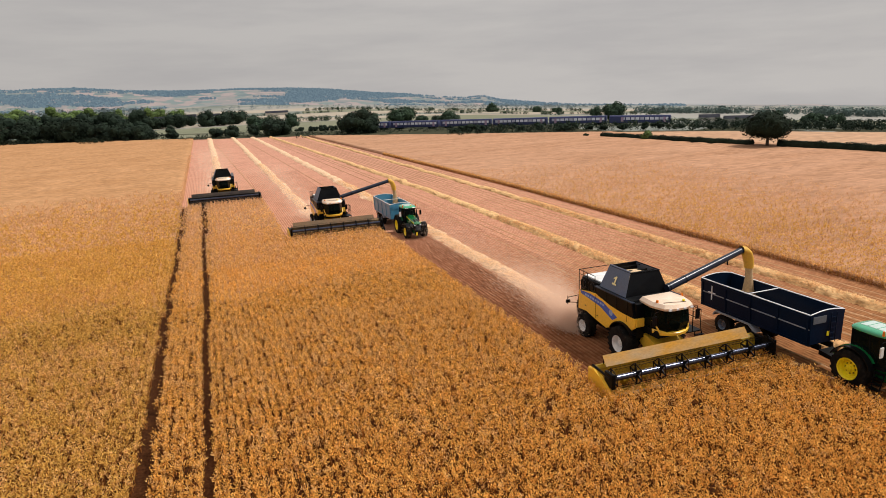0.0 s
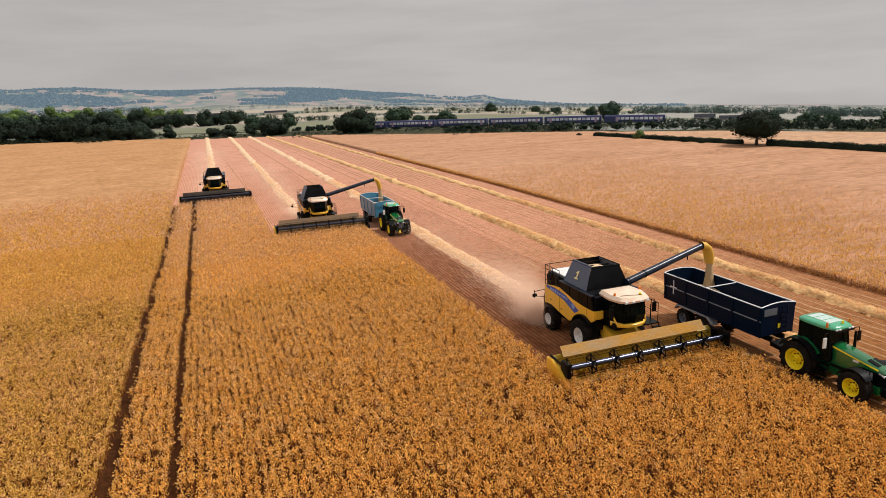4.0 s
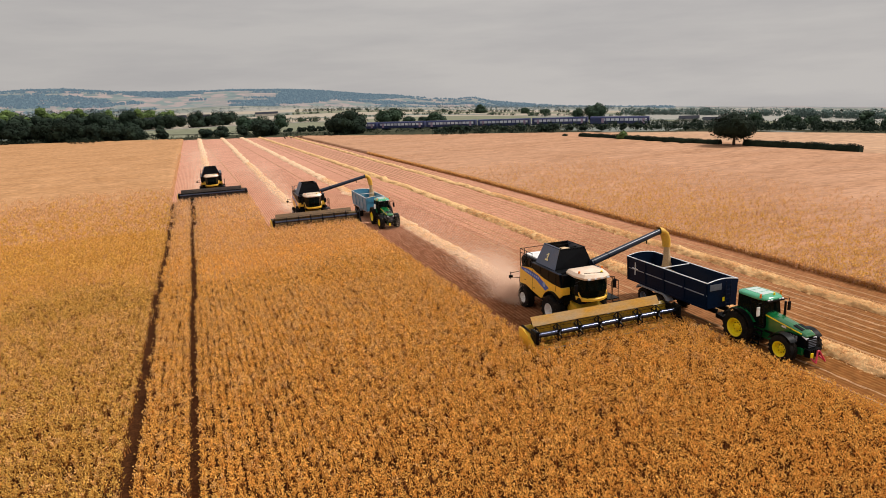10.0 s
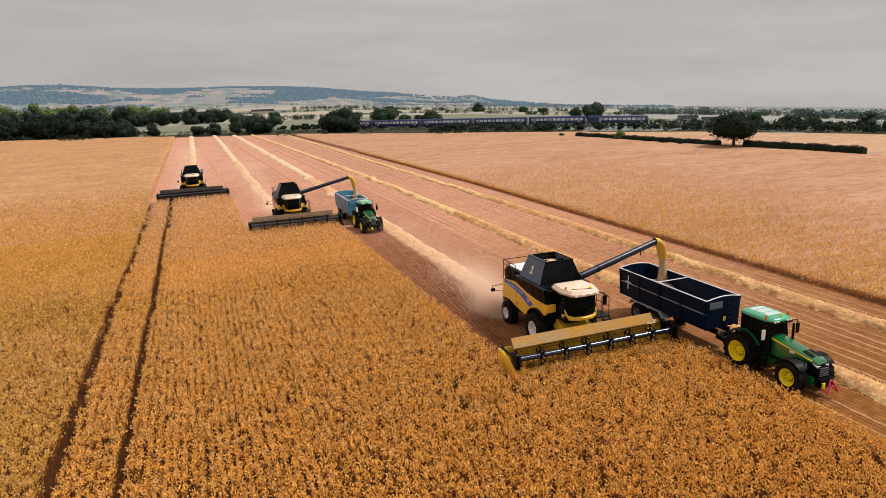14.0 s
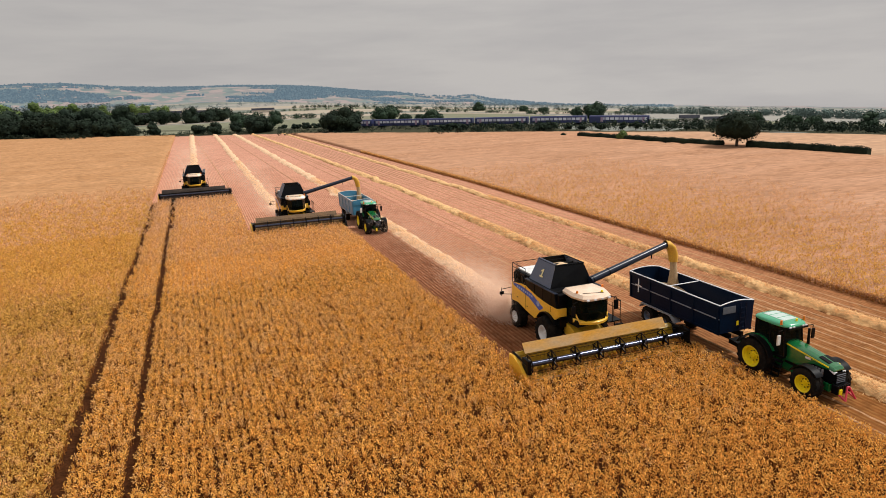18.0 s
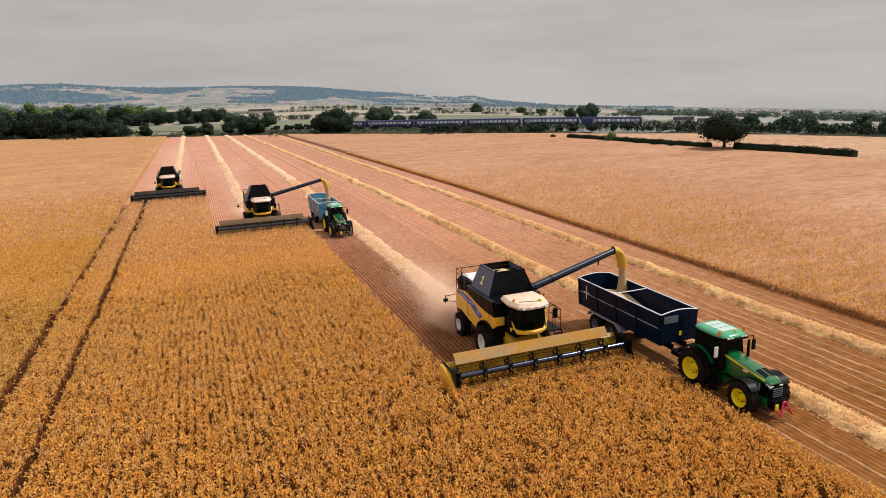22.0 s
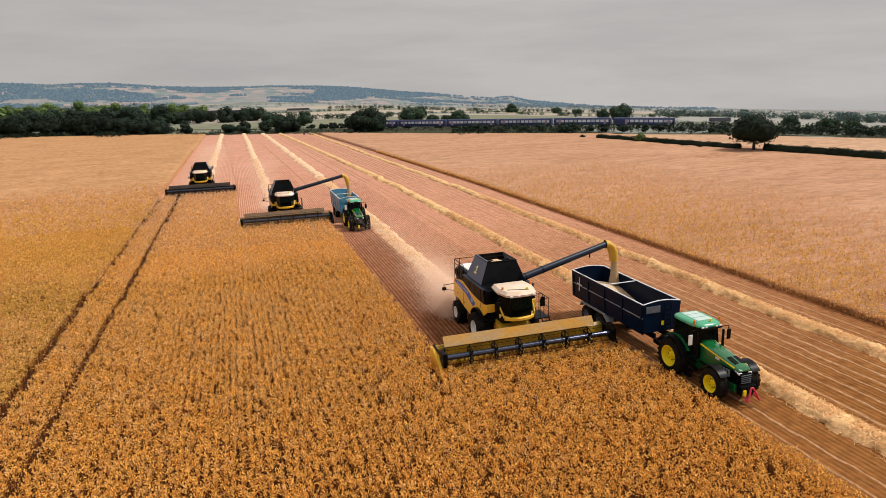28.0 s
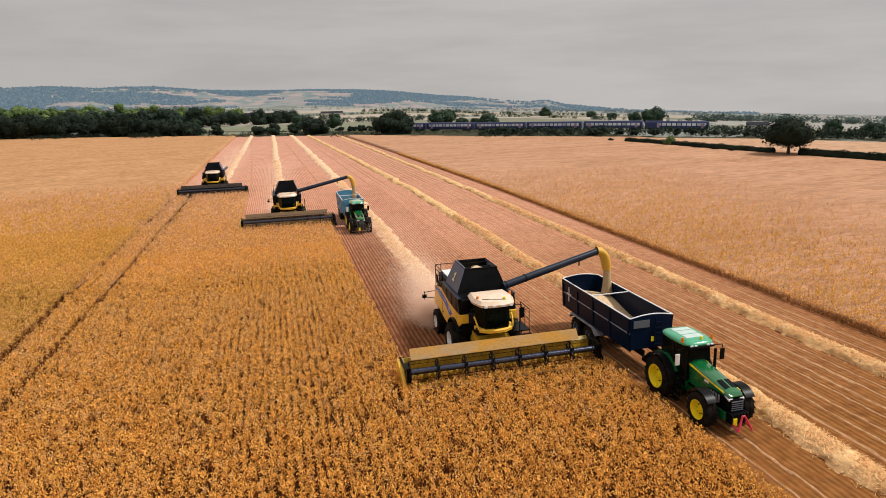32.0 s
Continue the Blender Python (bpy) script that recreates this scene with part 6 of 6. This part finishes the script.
def hedge(points, h, w, label, seed):
    """A clipped hedge along a line: a dense core with leaves all over it."""
    root = thing("hedge", label, "hedge", pose(points[0][0], points[0][1], fall(*points[0])))
    rng = np.random.RandomState(seed)
    pos, nor = [], []
    core = bmesh.new()
    o = Vector((points[0][0], points[0][1], fall(*points[0])))
    for (xa, ya), (xb, yb) in zip(points, points[1:]):
        ln = math.hypot(xb - xa, yb - ya)
        dx, dy = (xb - xa) / ln, (yb - ya) / ln
        steps = max(2, int(ln / 2.0))
        rings = []
        for i in range(steps + 1):
            t = i / steps
            cx_, cy_ = xa + (xb - xa) * t, ya + (yb - ya) * t
            hh = h * (0.82 + 0.2 * rng.rand())
            ring = []
            for u, v in ((-0.42, 0), (-0.46, 0.6), (-0.25, 0.95), (0.25, 0.95), (0.46, 0.6), (0.42, 0)):
                ring.append(core.verts.new(Vector((cx_ - dy * u * w, cy_ + dx * u * w, fall(cx_, cy_) + v * hh)) - o))
            rings.append(ring)
        for ra, rb in zip(rings, rings[1:]):
            for i in range(5):
                core.faces.new((ra[i], ra[i + 1], rb[i + 1], rb[i]))
        core.faces.new(rings[0])
        core.faces.new(rings[-1][::-1])
        n = int(ln * 190)
        t = rng.rand(n)
        a = rng.rand(n) * np.pi
        u, v = np.cos(a) * 0.5 * w, np.sin(a) ** 0.6 * 0.95 * h * (0.92 + 0.16 * rng.rand(n) + 0.07 * np.sin(t * ln * 0.9) + 0.05 * np.sin(t * ln * 2.3))
        px, py = xa + (xb - xa) * t - dy * u, ya + (yb - ya) * t + dx * u
        pos.append(np.c_[px - o.x, py - o.y, v])
        nor.append(np.c_[-dy * np.cos(a), dx * np.cos(a), np.sin(a)])
    part("hedge_core", core, LEAF_BLACK, root)
    p, v = np.concatenate(pos), np.concatenate(nor)
    co = leaf_quads(p, v, 0.11 * (0.6 + 0.8 * rng.rand(len(p), 1)), rng)
    lv = raw("leaves", co, np.arange(len(co)).reshape(-1, 4), LEAF_BLACK, smooth=False)
    lv.parent = root


hedge([(84.0, 131), (87.5, 106), (90.6, 83.2)], 1.5, 1.6, "clipped dark green field hedge", 3)
hedge([(92.4, 77.8), (95.2, 64), (96.6, 53.5)], 1.7, 1.6, "clipped dark green field hedge", 4)
tree(86.4, 114, 2.7, 3.4, LEAF_LIGHT, "light green bush growing out of a hedge", 900, 8, 0.0, 0.06, "bush")
tree(82.0, 136, 1.3, 2.2, LEAF_DARK, "low dark bush at the hedge end", 500, 9, 0.0, 0.05, "bush")

# trees along the far side of the field, from the copse on the one side to the scrub by the railway
rnd = random.Random(12)
copse = [(-25.5, 395, 0.0, 2.6), (-23.4, 392, -0.3, 2.4), (-21.4, 386, -0.05, 2.6), (-19.4, 380, -0.5, 2.3), (-17.6, 375, -0.2, 2.5), (-15.7, 370, -0.45, 2.4), (-14.0, 364, -0.7, 2.2), (-12.1, 357, -0.85, 2.2), (-10.4, 350, -0.7, 1.6), (-9.0, 344, -0.4, 2.7)]
grown(copse, LEAF_BLACK, "dark rounded tree in the field boundary", 2500, "boundary trees", seed=4)
grown([(-7.0, 330, -1.28, 2.3), (-5.7, 324, -1.22, 2.3), (-4.5, 318, -1.36, 1.7), (-2.4, 308, -1.5, 1.0), (0.9, 300, -1.82, 1.1), (2.2, 296, -1.82, 1.3), (3.9, 292, -1.75, 0.9), (5.7, 288, -1.42, 2.3), (11.8, 268, -1.35, 2.0), (13.0, 269, -1.02, 2.6)], LEAF_DARK, "dark rounded tree in the field boundary", 2500, "boundary trees", seed=5)
grown([(4.3, 345, -1.25, 2.3), (6.9, 345, -1.08, 1.2), (16.2, 336, -1.18, 2.5), (17.8, 332, -1.75, 1.0), (19.7, 314, -1.52, 2.7)], LEAF_MID, "green tree behind the field boundary", 2600, "valley trees", seed=6)
belt = [(az + rnd.uniform(-0.25, 0.25), rnd.uniform(430, 470), (rnd.uniform(-0.45, -0.1) if az < -5.5 else rnd.uniform(-0.95, -0.6)), rnd.uniform(1.4, 2.3)) for az in np.arange(-25, 3.5, 1.15)] + [(-4.6, 440, -0.08, 1.6), (-1.9, 442, -0.6, 1.5), (0.4, 440, -0.45, 1.6)]
grown(belt, LEAF_DARK, "dark green tree behind the field boundary", 1000, "valley trees", seed=7)
light = [(az + rnd.uniform(-0.3, 0.3), rnd.uniform(560, 640), rnd.uniform(0.0, 0.32) if az < -7.5 else rnd.uniform(-0.35, -0.1), rnd.uniform(1.2, 2.0)) for az in np.arange(-26, -1.5, 1.1)]
grown(light, LEAF_LIGHT, "sunlit light green tree in a wood", 800, "wood trees", seed=8)
# bushes on the verge
bushes = [(az + rnd.uniform(-0.2, 0.2), 300 - 3.0 * (az - 7) + rnd.uniform(0, 14), -2.25 - 0.035 * (az - 7) + rnd.uniform(-0.15, 0.1), rnd.uniform(0.8, 1.4)) for az in (7.6, 8.7, 9.6, 10.4)]
bushes += [(20.9, 246, -2.85, 1.5), (21.9, 246, -2.72, 1.6), (22.8, 244, -2.85, 1.2), (24.2, 240, -3.05, 0.9), (26.2, 238, -3.0, 0.7), (27.6, 234, -2.72, 1.0), (29.4, 228, -2.95, 1.5), (30.3, 228, -2.88, 1.6), (31.7, 226, -3.0, 0.8), (32.9, 226, -3.15, 0.9), (34.4, 224, -3.1, 1.2), (36.2, 224, -2.95, 0.9), (37.2, 224, -3.05, 1.3)]
bushes += [(az + rnd.uniform(-0.2, 0.2), 225 + rnd.uniform(0, 8), -3.45 + rnd.uniform(-0.12, 0.2), rnd.uniform(0.8, 1.8)) for az in (38.6, 40.0, 41.2, 42.4, 44.5, 46.0, 47.7, 49.3, 50.6, 51.6, 53.6, 55.2, 57.0, 59.0)]
grown(bushes, LEAF_DARK, "dark scrub bush beside the railway", 900, "railway bushes", "bush", 0.0, 9, 10)
grown([(53.6, 252, -2.42, 1.2), (55.3, 256, -2.6, 1.5), (57.2, 258, -2.4, 1.6), (24.1, 640, -1.1, 0.9), (27.9, 640, -1.42, 0.75), (29.6, 640, -1.72, 1.0), (46.0, 360, -2.55, 1.5), (48.6, 352, -2.75, 1.8), (50.2, 350, -2.85, 1.5)], LEAF_MID, "green tree in the valley fields", 1300, "valley trees", seed=10)


def wood(name, rows, leaf, label, seed, per=56):
    """Far woods and hedgerows: many small crowns as one body of leaves. Rows: bearings, distances, height, count."""
    rng = np.random.RandomState(seed)
    cos = []
    for az0, az1, d0, d1, h, count in rows:
        for _ in range(count):
            az, d = rng.uniform(az0, az1), rng.uniform(d0, d1)
            x, y = spot(az, d)
            hh = h * (0.55 + 0.6 * rng.rand())
            ww = hh * (0.8 + 0.8 * rng.rand())
            v = rng.normal(0, 1, (per, 3))
            v /= np.linalg.norm(v, axis=1)[:, None]
            p = v * np.array([ww * 0.5, ww * 0.5, hh * 0.5]) * (0.7 + 0.35 * rng.rand(per, 1)) + np.array([x, y, fall(x, y) + hh * 0.48])
            cos.append(leaf_quads(p, v, 0.10 * hh * (0.6 + 0.8 * rng.rand(per, 1)), rng))
    co = np.concatenate(cos)
    raw(name, co, np.arange(len(co)).reshape(-1, 4), leaf, label, "wood", "stuff", False)


wood("scrub", [(-27, -16, 366, 384, 2.4, 130), (-16, -9, 343, 364, 2.4, 120), (-9, -3, 306, 338, 2.2, 130)], LEAF_BLACK, "blackish undergrowth at the foot of the trees", 16, 36)
wood("scrub", [(-3, 8, 288, 320, 1.4, 150), (7, 20, 255, 285, 1.4, 160), (20, 38, 222, 266, 2.2, 340), (38, 62, 214, 270, 2.6, 460)], LEAF_DARK, "dark belt of scrub and bramble on the verge", 6, 36)
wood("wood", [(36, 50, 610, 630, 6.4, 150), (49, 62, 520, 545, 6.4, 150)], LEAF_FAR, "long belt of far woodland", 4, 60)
wood("hedgerow", [(5, 14, 424, 434, 3.6, 60), (13, 30, 470, 478, 2.4, 80), (-3, 6, 500, 520, 4, 60), (8, 34, 766, 770, 3.6, 200), (0, 24, 642, 645, 2.4, 110), (28, 38, 520, 530, 3.0, 60)], LEAF_MID, "hedgerows between the valley fields", 5)
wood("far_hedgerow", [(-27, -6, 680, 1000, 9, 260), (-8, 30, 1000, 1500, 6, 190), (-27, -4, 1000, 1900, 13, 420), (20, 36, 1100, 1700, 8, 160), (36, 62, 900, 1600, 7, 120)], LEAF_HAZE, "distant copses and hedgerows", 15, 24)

# the fields of the valley, one behind another
def valley_field(az0, az1, d0, d1, material, label, lift):
    bs = np.linspace(az0, az1, max(3, int((az1 - az0) / 2)))
    strip("valley_field", [spot(a, d0) for a in bs], [spot(a, d1) for a in bs], material, label, "field", lift, 12)


for az0, az1, d0, d1, m_, label, lift in (
        (-4.5, 31, 312, 424, PASTURE, "pale green pasture beyond the verge", 0.05),
        (31, 38, 268, 330, PASTURE, "pale green pasture beyond the railway", 0.05),
        (-6, 14, 436, 500, CREAM_FIELD, "cream stubble field between hedgerows", 0.06),
        (14, 36, 430, 470, CREAM_FIELD, "cream stubble field between hedgerows", 0.06),
        (-6, 34, 524, 640, CREAM_FIELD, "cream stubble field between hedgerows", 0.07),
        (36, 60, 322, 400, PASTURE, "pale pasture beyond the railway", 0.05),
        (8, 36, 652, 760, PASTURE, "pale green pasture below the hills", 0.07),
        (-6, 36, 792, 1000, CREAM_FIELD, "cream stubble field below the hills", 0.08)):
    valley_field(az0, az1, d0, d1, m_, label, lift)


# ---- hills ----
def hill_height(az):
    pts = ((-40, 1.2), (-25, 1.5), (-16, 1.65), (-12.6, 1.5), (-8.8, 1.5), (-5.4, 1.2), (-2, 1.05), (0.7, 1.0), (4.0, 1.0), (7, 0.92), (9.7, 0.76), (12.4, 0.45), (14.4, 0.22), (17, 0.0), (19.5, -0.3), (22, -0.5), (23.4, -0.38), (25.4, -0.92), (28.5, -1.3), (31.7, -1.6), (38, -1.85), (45, -2.1), (60, -2.6))
    return float(np.interp(az, [p[0] for p in pts], [p[1] for p in pts])) - 0.16


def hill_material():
    """Far slopes: ripe fields, pasture and rough ground, with haze put in as a glow."""
    m = mat("hill_fields_haze_glow", (0.19, 0.145, 0.10), 1.0, scale=0.007, fine=0.10, spec=0.0)
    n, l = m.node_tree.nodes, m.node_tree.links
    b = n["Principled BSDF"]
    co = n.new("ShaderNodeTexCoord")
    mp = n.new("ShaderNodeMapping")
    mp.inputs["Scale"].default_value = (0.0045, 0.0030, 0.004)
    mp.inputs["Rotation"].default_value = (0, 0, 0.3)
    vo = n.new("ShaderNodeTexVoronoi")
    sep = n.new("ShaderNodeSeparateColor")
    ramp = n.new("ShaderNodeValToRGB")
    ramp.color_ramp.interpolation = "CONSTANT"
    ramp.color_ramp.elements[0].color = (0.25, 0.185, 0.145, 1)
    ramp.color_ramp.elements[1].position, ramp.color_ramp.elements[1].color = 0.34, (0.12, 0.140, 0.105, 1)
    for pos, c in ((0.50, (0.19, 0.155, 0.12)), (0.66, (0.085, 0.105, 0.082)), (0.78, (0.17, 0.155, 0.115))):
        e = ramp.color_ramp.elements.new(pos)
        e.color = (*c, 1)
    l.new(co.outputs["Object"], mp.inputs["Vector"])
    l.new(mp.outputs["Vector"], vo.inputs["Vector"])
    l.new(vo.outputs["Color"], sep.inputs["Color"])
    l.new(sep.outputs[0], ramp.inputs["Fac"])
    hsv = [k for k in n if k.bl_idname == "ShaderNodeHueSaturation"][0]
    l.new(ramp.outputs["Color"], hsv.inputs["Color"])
    # bluish emission stands in for the haze of distance
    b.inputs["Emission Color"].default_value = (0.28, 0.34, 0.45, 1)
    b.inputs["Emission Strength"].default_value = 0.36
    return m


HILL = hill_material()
az_list = np.arange(-40, 60.01, 0.5)
dist_list = (2300, 2400, 2500, 2600, 2700, 2800, 2900, 3000, 3100, 3200, 3300, 3600)
co = []
for d in dist_list:
    for az in az_list:
        x, y = spot(az, d)
        top = 14.8 + 3300 * math.tan(radians(hill_height(az)))
        base = fall(x, y) - 4
        t = min(1.0, (d - 2300) / 1000)
        s = t * t * (3 - 2 * t)
        bump = 11 * noise.noise((x * 0.004, y * 0.004, 0)) + 5 * noise.noise((x * 0.011, y * 0.011, 5))
        co.append((x, y, base + (top - base) * s + bump * s * (1.15 - s)))
HILL_GRID = np.array(co).reshape(len(dist_list), len(az_list), 3)
i = np.arange(len(dist_list) * len(az_list)).reshape(len(dist_list), len(az_list))
quads = np.stack([i[:-1, :-1], i[:-1, 1:], i[1:, 1:], i[1:, :-1]], -1).reshape(-1, 4)
raw("hazed_hills", np.array(co), quads, HILL, "hazy blue-green hills with fields and woods", "hills", "structure")


# woods on the slopes; the glow of their leaves stands in for haze
HILL_LEAF = mat("slope_leaves_haze_glow", (0.05, 0.065, 0.06), 1.0, second=(0.035, 0.05, 0.05), scale=0.01, island=0.15, spec=0.0)
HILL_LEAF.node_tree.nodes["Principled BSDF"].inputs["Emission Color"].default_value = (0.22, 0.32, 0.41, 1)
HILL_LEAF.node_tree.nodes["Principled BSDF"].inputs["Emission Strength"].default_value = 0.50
rng = np.random.RandomState(31)
cos = []
for _ in range(20000):
    r, az = rng.rand() * (len(dist_list) - 1.01), rng.uniform(-28, 40)
    q = (az + 40) / 0.5
    ir, iq = int(r), int(q)
    p = HILL_GRID[ir, iq] + (HILL_GRID[ir + 1, iq] - HILL_GRID[ir, iq]) * (r - ir) + (HILL_GRID[ir, iq + 1] - HILL_GRID[ir, iq]) * (q - iq)
    # the ridge is wooded, the lower slopes are farmed with a few belts of trees
    wooded = 0.26 if az < -10 else 0.16 if 3 < az < 17 and r > 3 else 0.0
    wooded += 0.16 * (r > 8.8) - 0.30 * (r < 2.5) * (az > -10)
    belt_ = 0.4 * (abs((r + 2.2 * noise.noise((p[0] * 0.002, p[1] * 0.002, 9))) % 3 - 1.5) < 0.16)
    if noise.noise((p[0] * 0.0038, p[1] * 0.0030, 1.7)) + wooded + belt_ < 0.10:
        continue
    v = rng.normal(0, 1, (5, 3))
    v /= np.linalg.norm(v, axis=1)[:, None]
    cen = p + v * np.array([11, 11, 3]) + np.array([0, 0, 3])
    cos.append(leaf_quads(cen, v, 5.2 * (0.6 + 0.8 * rng.rand(5, 1)), rng))
co = np.concatenate(cos)
raw("hazed_hill_woods", co, np.arange(len(co)).reshape(-1, 4), HILL_LEAF, "hazy dark woods along the far slopes", "wood", "stuff", False)


# ---- far buildings and train ----
def barn(x, y, w, d, h, rz, label):
    z = fall(x, y) - 0.1
    root = thing("barn", label, "barn", pose(x, y, z, 0, 0, rz))
    part("wall", boxed(-w / 2, w / 2, -d / 2, d / 2, 0, h * 0.6), WALL_PALE if "pale" in label else BARK, root)
    bm = bmesh.new()
    hexa(bm, ((-w / 2 - 0.4, -d / 2 - 0.4, h * 0.58), (w / 2 + 0.4, -d / 2 - 0.4, h * 0.58), (w / 2 + 0.4, d / 2 + 0.4, h * 0.58), (-w / 2 - 0.4, d / 2 + 0.4, h * 0.58)), ((-w / 2 - 0.4, -0.05, h), (w / 2 + 0.4, -0.05, h), (w / 2 + 0.4, 0.05, h), (-w / 2 - 0.4, 0.05, h)))
    part("roof", bm, ROOF_GREY, root, "grey pitched roof")
    for k in range(0 if "pale" in label else 3):
        part("door", boxed(-w / 2 + w * (0.15 + 0.3 * k), -w / 2 + w * (0.32 + 0.3 * k), -d / 2 - 0.06, -d / 2 + 0.02, 0.05, h * 0.42), BLACK, root)


for az, d, w, dd, h, lab in ((41.3, 318, 8, 6, 3.1, "dark barn in a pale field"), (43.4, 316, 11, 6, 2.9, "dark barn in a pale field"), (5.9, 640, 20, 10, 4.2, "pale farm building below the hills"), (-2.7, 560, 16, 10, 5.5, "pale farm building below the hills"), (-16.2, 640, 11, 8, 12, "pale village house among trees"), (-14.4, 655, 10, 8, 12.5, "pale village house among trees"), (-0.9, 600, 10, 8, 5.5, "pale village house among trees"), (0.9, 610, 11, 8, 5, "pale village house among trees")):
    x, y = spot(az, d)
    barn(x, y, w, dd, h, -az, lab)


PANE = mat("bright_coach_pane", (0.80, 0.81, 0.90), 0.12, second=(0.55, 0.57, 0.70), scale=0.4, fine=0.1)
COACH_DOOR = mat("pink_coach_door", (0.40, 0.28, 0.40), 0.4, fine=0.05)


def coach(m, lead):
    root = thing("railway_coach", "dark blue railway coach with a pale window band", "train", m, "coaches of a train")
    out = [(-1.2, 0.75), (-1.3, 1.2), (-1.3, 2.9), (-1.0, 3.4), (1.0, 3.4), (1.3, 2.9), (1.3, 1.2), (1.2, 0.75)]
    part("body", prism(out, -10.6, 10.6, 0.05), TRAIN_DARK, root)
    for s in (-1.31, 1.31):
        band = part("window_band", boxed(-9.9 + (2.2 if lead else 0), 10.2, s - 0.02, s + 0.02, 1.75, 2.85, 0.01), TRAIN_DARK, root, "dark window band")
        for k in range(12 - 2 * lead):
            x = -9.6 + (k + 2 * lead) * 1.65
            part("pane", boxed(x, x + 1.3, s * 1.02 - 0.01, s * 1.02 + 0.01, 1.85, 2.75), PANE if k % 4 else TRAIN_WHITE, band)
        for x in (-8.2 + 2.2 * lead, 8.6):
            part("coach_door", boxed(x - 0.45, x + 0.45, s * 1.035 - 0.01, s * 1.035 + 0.01, 1.05, 2.8), COACH_DOOR, root, "pinkish coach door")
    for x in (-7.5, 7.5):
        part("bogie", boxed(x - 1.5, x + 1.5, -1.0, 1.0, 0.1, 0.9, 0.05), BLACK, root)


xa, ya = spot(-2, 350)
xb, yb = spot(58, 262)
ang = math.degrees(math.atan2(yb - ya, xb - xa))
rail_len = math.hypot(xb - xa, yb - ya)


def on_line(s):
    x, y = xa + (xb - xa) * s / rail_len, ya + (yb - ya) * s / rail_len
    return x, y, fall(x, y) + 0.25


bank = bmesh.new()
prev = None
for k in range(41):
    x, y, z = on_line(rail_len * (1.5 * k / 40 - 0.3))
    nx, ny = -math.sin(radians(ang)), math.cos(radians(ang))
    ring = [bank.verts.new(p) for p in ((x - 6 * nx, y - 6 * ny, z - 1.0), (x - 2.5 * nx, y - 2.5 * ny, z), (x + 2.5 * nx, y + 2.5 * ny, z), (x + 6 * nx, y + 6 * ny, z - 1.0))]
    if prev:
        for i in range(3):
            bank.faces.new((prev[i], prev[i + 1], ring[i + 1], ring[i]))
    prev = ring
ob = part("railway_bank", bank, mat("dry_grass_bank", (0.075, 0.075, 0.04), 0.95, second=(0.05, 0.05, 0.028), scale=0.1, fine=0.3))
tagged(ob, "low grassy railway embankment behind the field", "embankment", kind="structure")
TRAIN = 105.0
for k in range(6):
    x, y, z = on_line(TRAIN + k * 22.2)
    slope = math.degrees(math.atan2(on_line(TRAIN + 1 + k * 22.2)[2] - on_line(TRAIN - 1 + k * 22.2)[2], 2))
    coach(pose(x, y, z - 0.1, 0, -slope, ang), k in (0, 5))


# ---- dust ----
def dust(x, y, z, sx, sy, sz, n, seed, size=0.05):
    """Chaff and dust thrown up behind a combine: countless small flecks."""
    rng = np.random.RandomState(seed)
    u = rng.rand(n)
    p = np.c_[x + rng.normal(0, sx, n) * (0.5 + u), y + u * sy + rng.normal(0, 0.5, n), z + np.abs(rng.normal(0, sz, n)) * (0.5 + 0.8 * u)]
    # the flecks tilt up and towards -y, so that they catch sun and sky
    d = rng.normal(0, size, (n, 3)) * np.array([[1, 1, 0.5]])
    e = np.cross(d, np.array([[0.1, -0.6, 0.8]]) + rng.normal(0, 0.3, (n, 3)))
    co = np.stack([p - d, p + 1.4 * e, p + d], 1).reshape(-1, 3)
    raw("dust", co, np.arange(3 * n).reshape(-1, 3), DUST, "pale dust and chaff hanging behind a combine", "dust", "stuff", False)


def dust_material():
    m = bpy.data.materials.new("pale_dust")
    m.use_nodes = True
    n, l = m.node_tree.nodes, m.node_tree.links
    n.remove(n["Principled BSDF"])
    d, c = n.new("ShaderNodeBsdfDiffuse"), n.new("ShaderNodeBsdfTransparent")
    d.inputs["Color"].default_value = (0.82, 0.58, 0.43, 1)
    m2 = n.new("ShaderNodeMixShader")
    m2.inputs[0].default_value = 0.52
    l.new(d.outputs[0], m2.inputs[1])
    l.new(c.outputs[0], m2.inputs[2])
    l.new(m2.outputs[0], n["Material Output"].inputs["Surface"])
    return m


DUST = dust_material()
dust(-1.9, 4.4, 0.2, 0.60, 2.4, 1.0, 68000, 1, 0.010)
dust(-1.2, 5.2, 0.3, 0.7, 4.5, 1.3, 58000, 8, 0.010)
dust(-1.6, 5.6, 1.0, 0.9, 6.0, 1.2, 34000, 9, 0.010)
dust(-0.6, 7.0, 0.2, 0.9, 9.0, 0.9, 20000, 6, 0.014)
dust(0.0, 12.0, 0.2, 1.3, 24.0, 0.8, 16000, 7, 0.016)
dust(-10.2, 48.8, 0.2, 1.0, 6.0, 0.9, 14000, 2, 0.022)
dust(-20.4, 79.6, 0.2, 1.3, 8.0, 1.1, 12000, 3, 0.03)
dust(-10.2, 54, 0.1, 1.8, 60, 0.8, 16000, 4, 0.034)
dust(-20.3, 85, 0.1, 2.0, 90, 1.0, 16000, 5, 0.042)
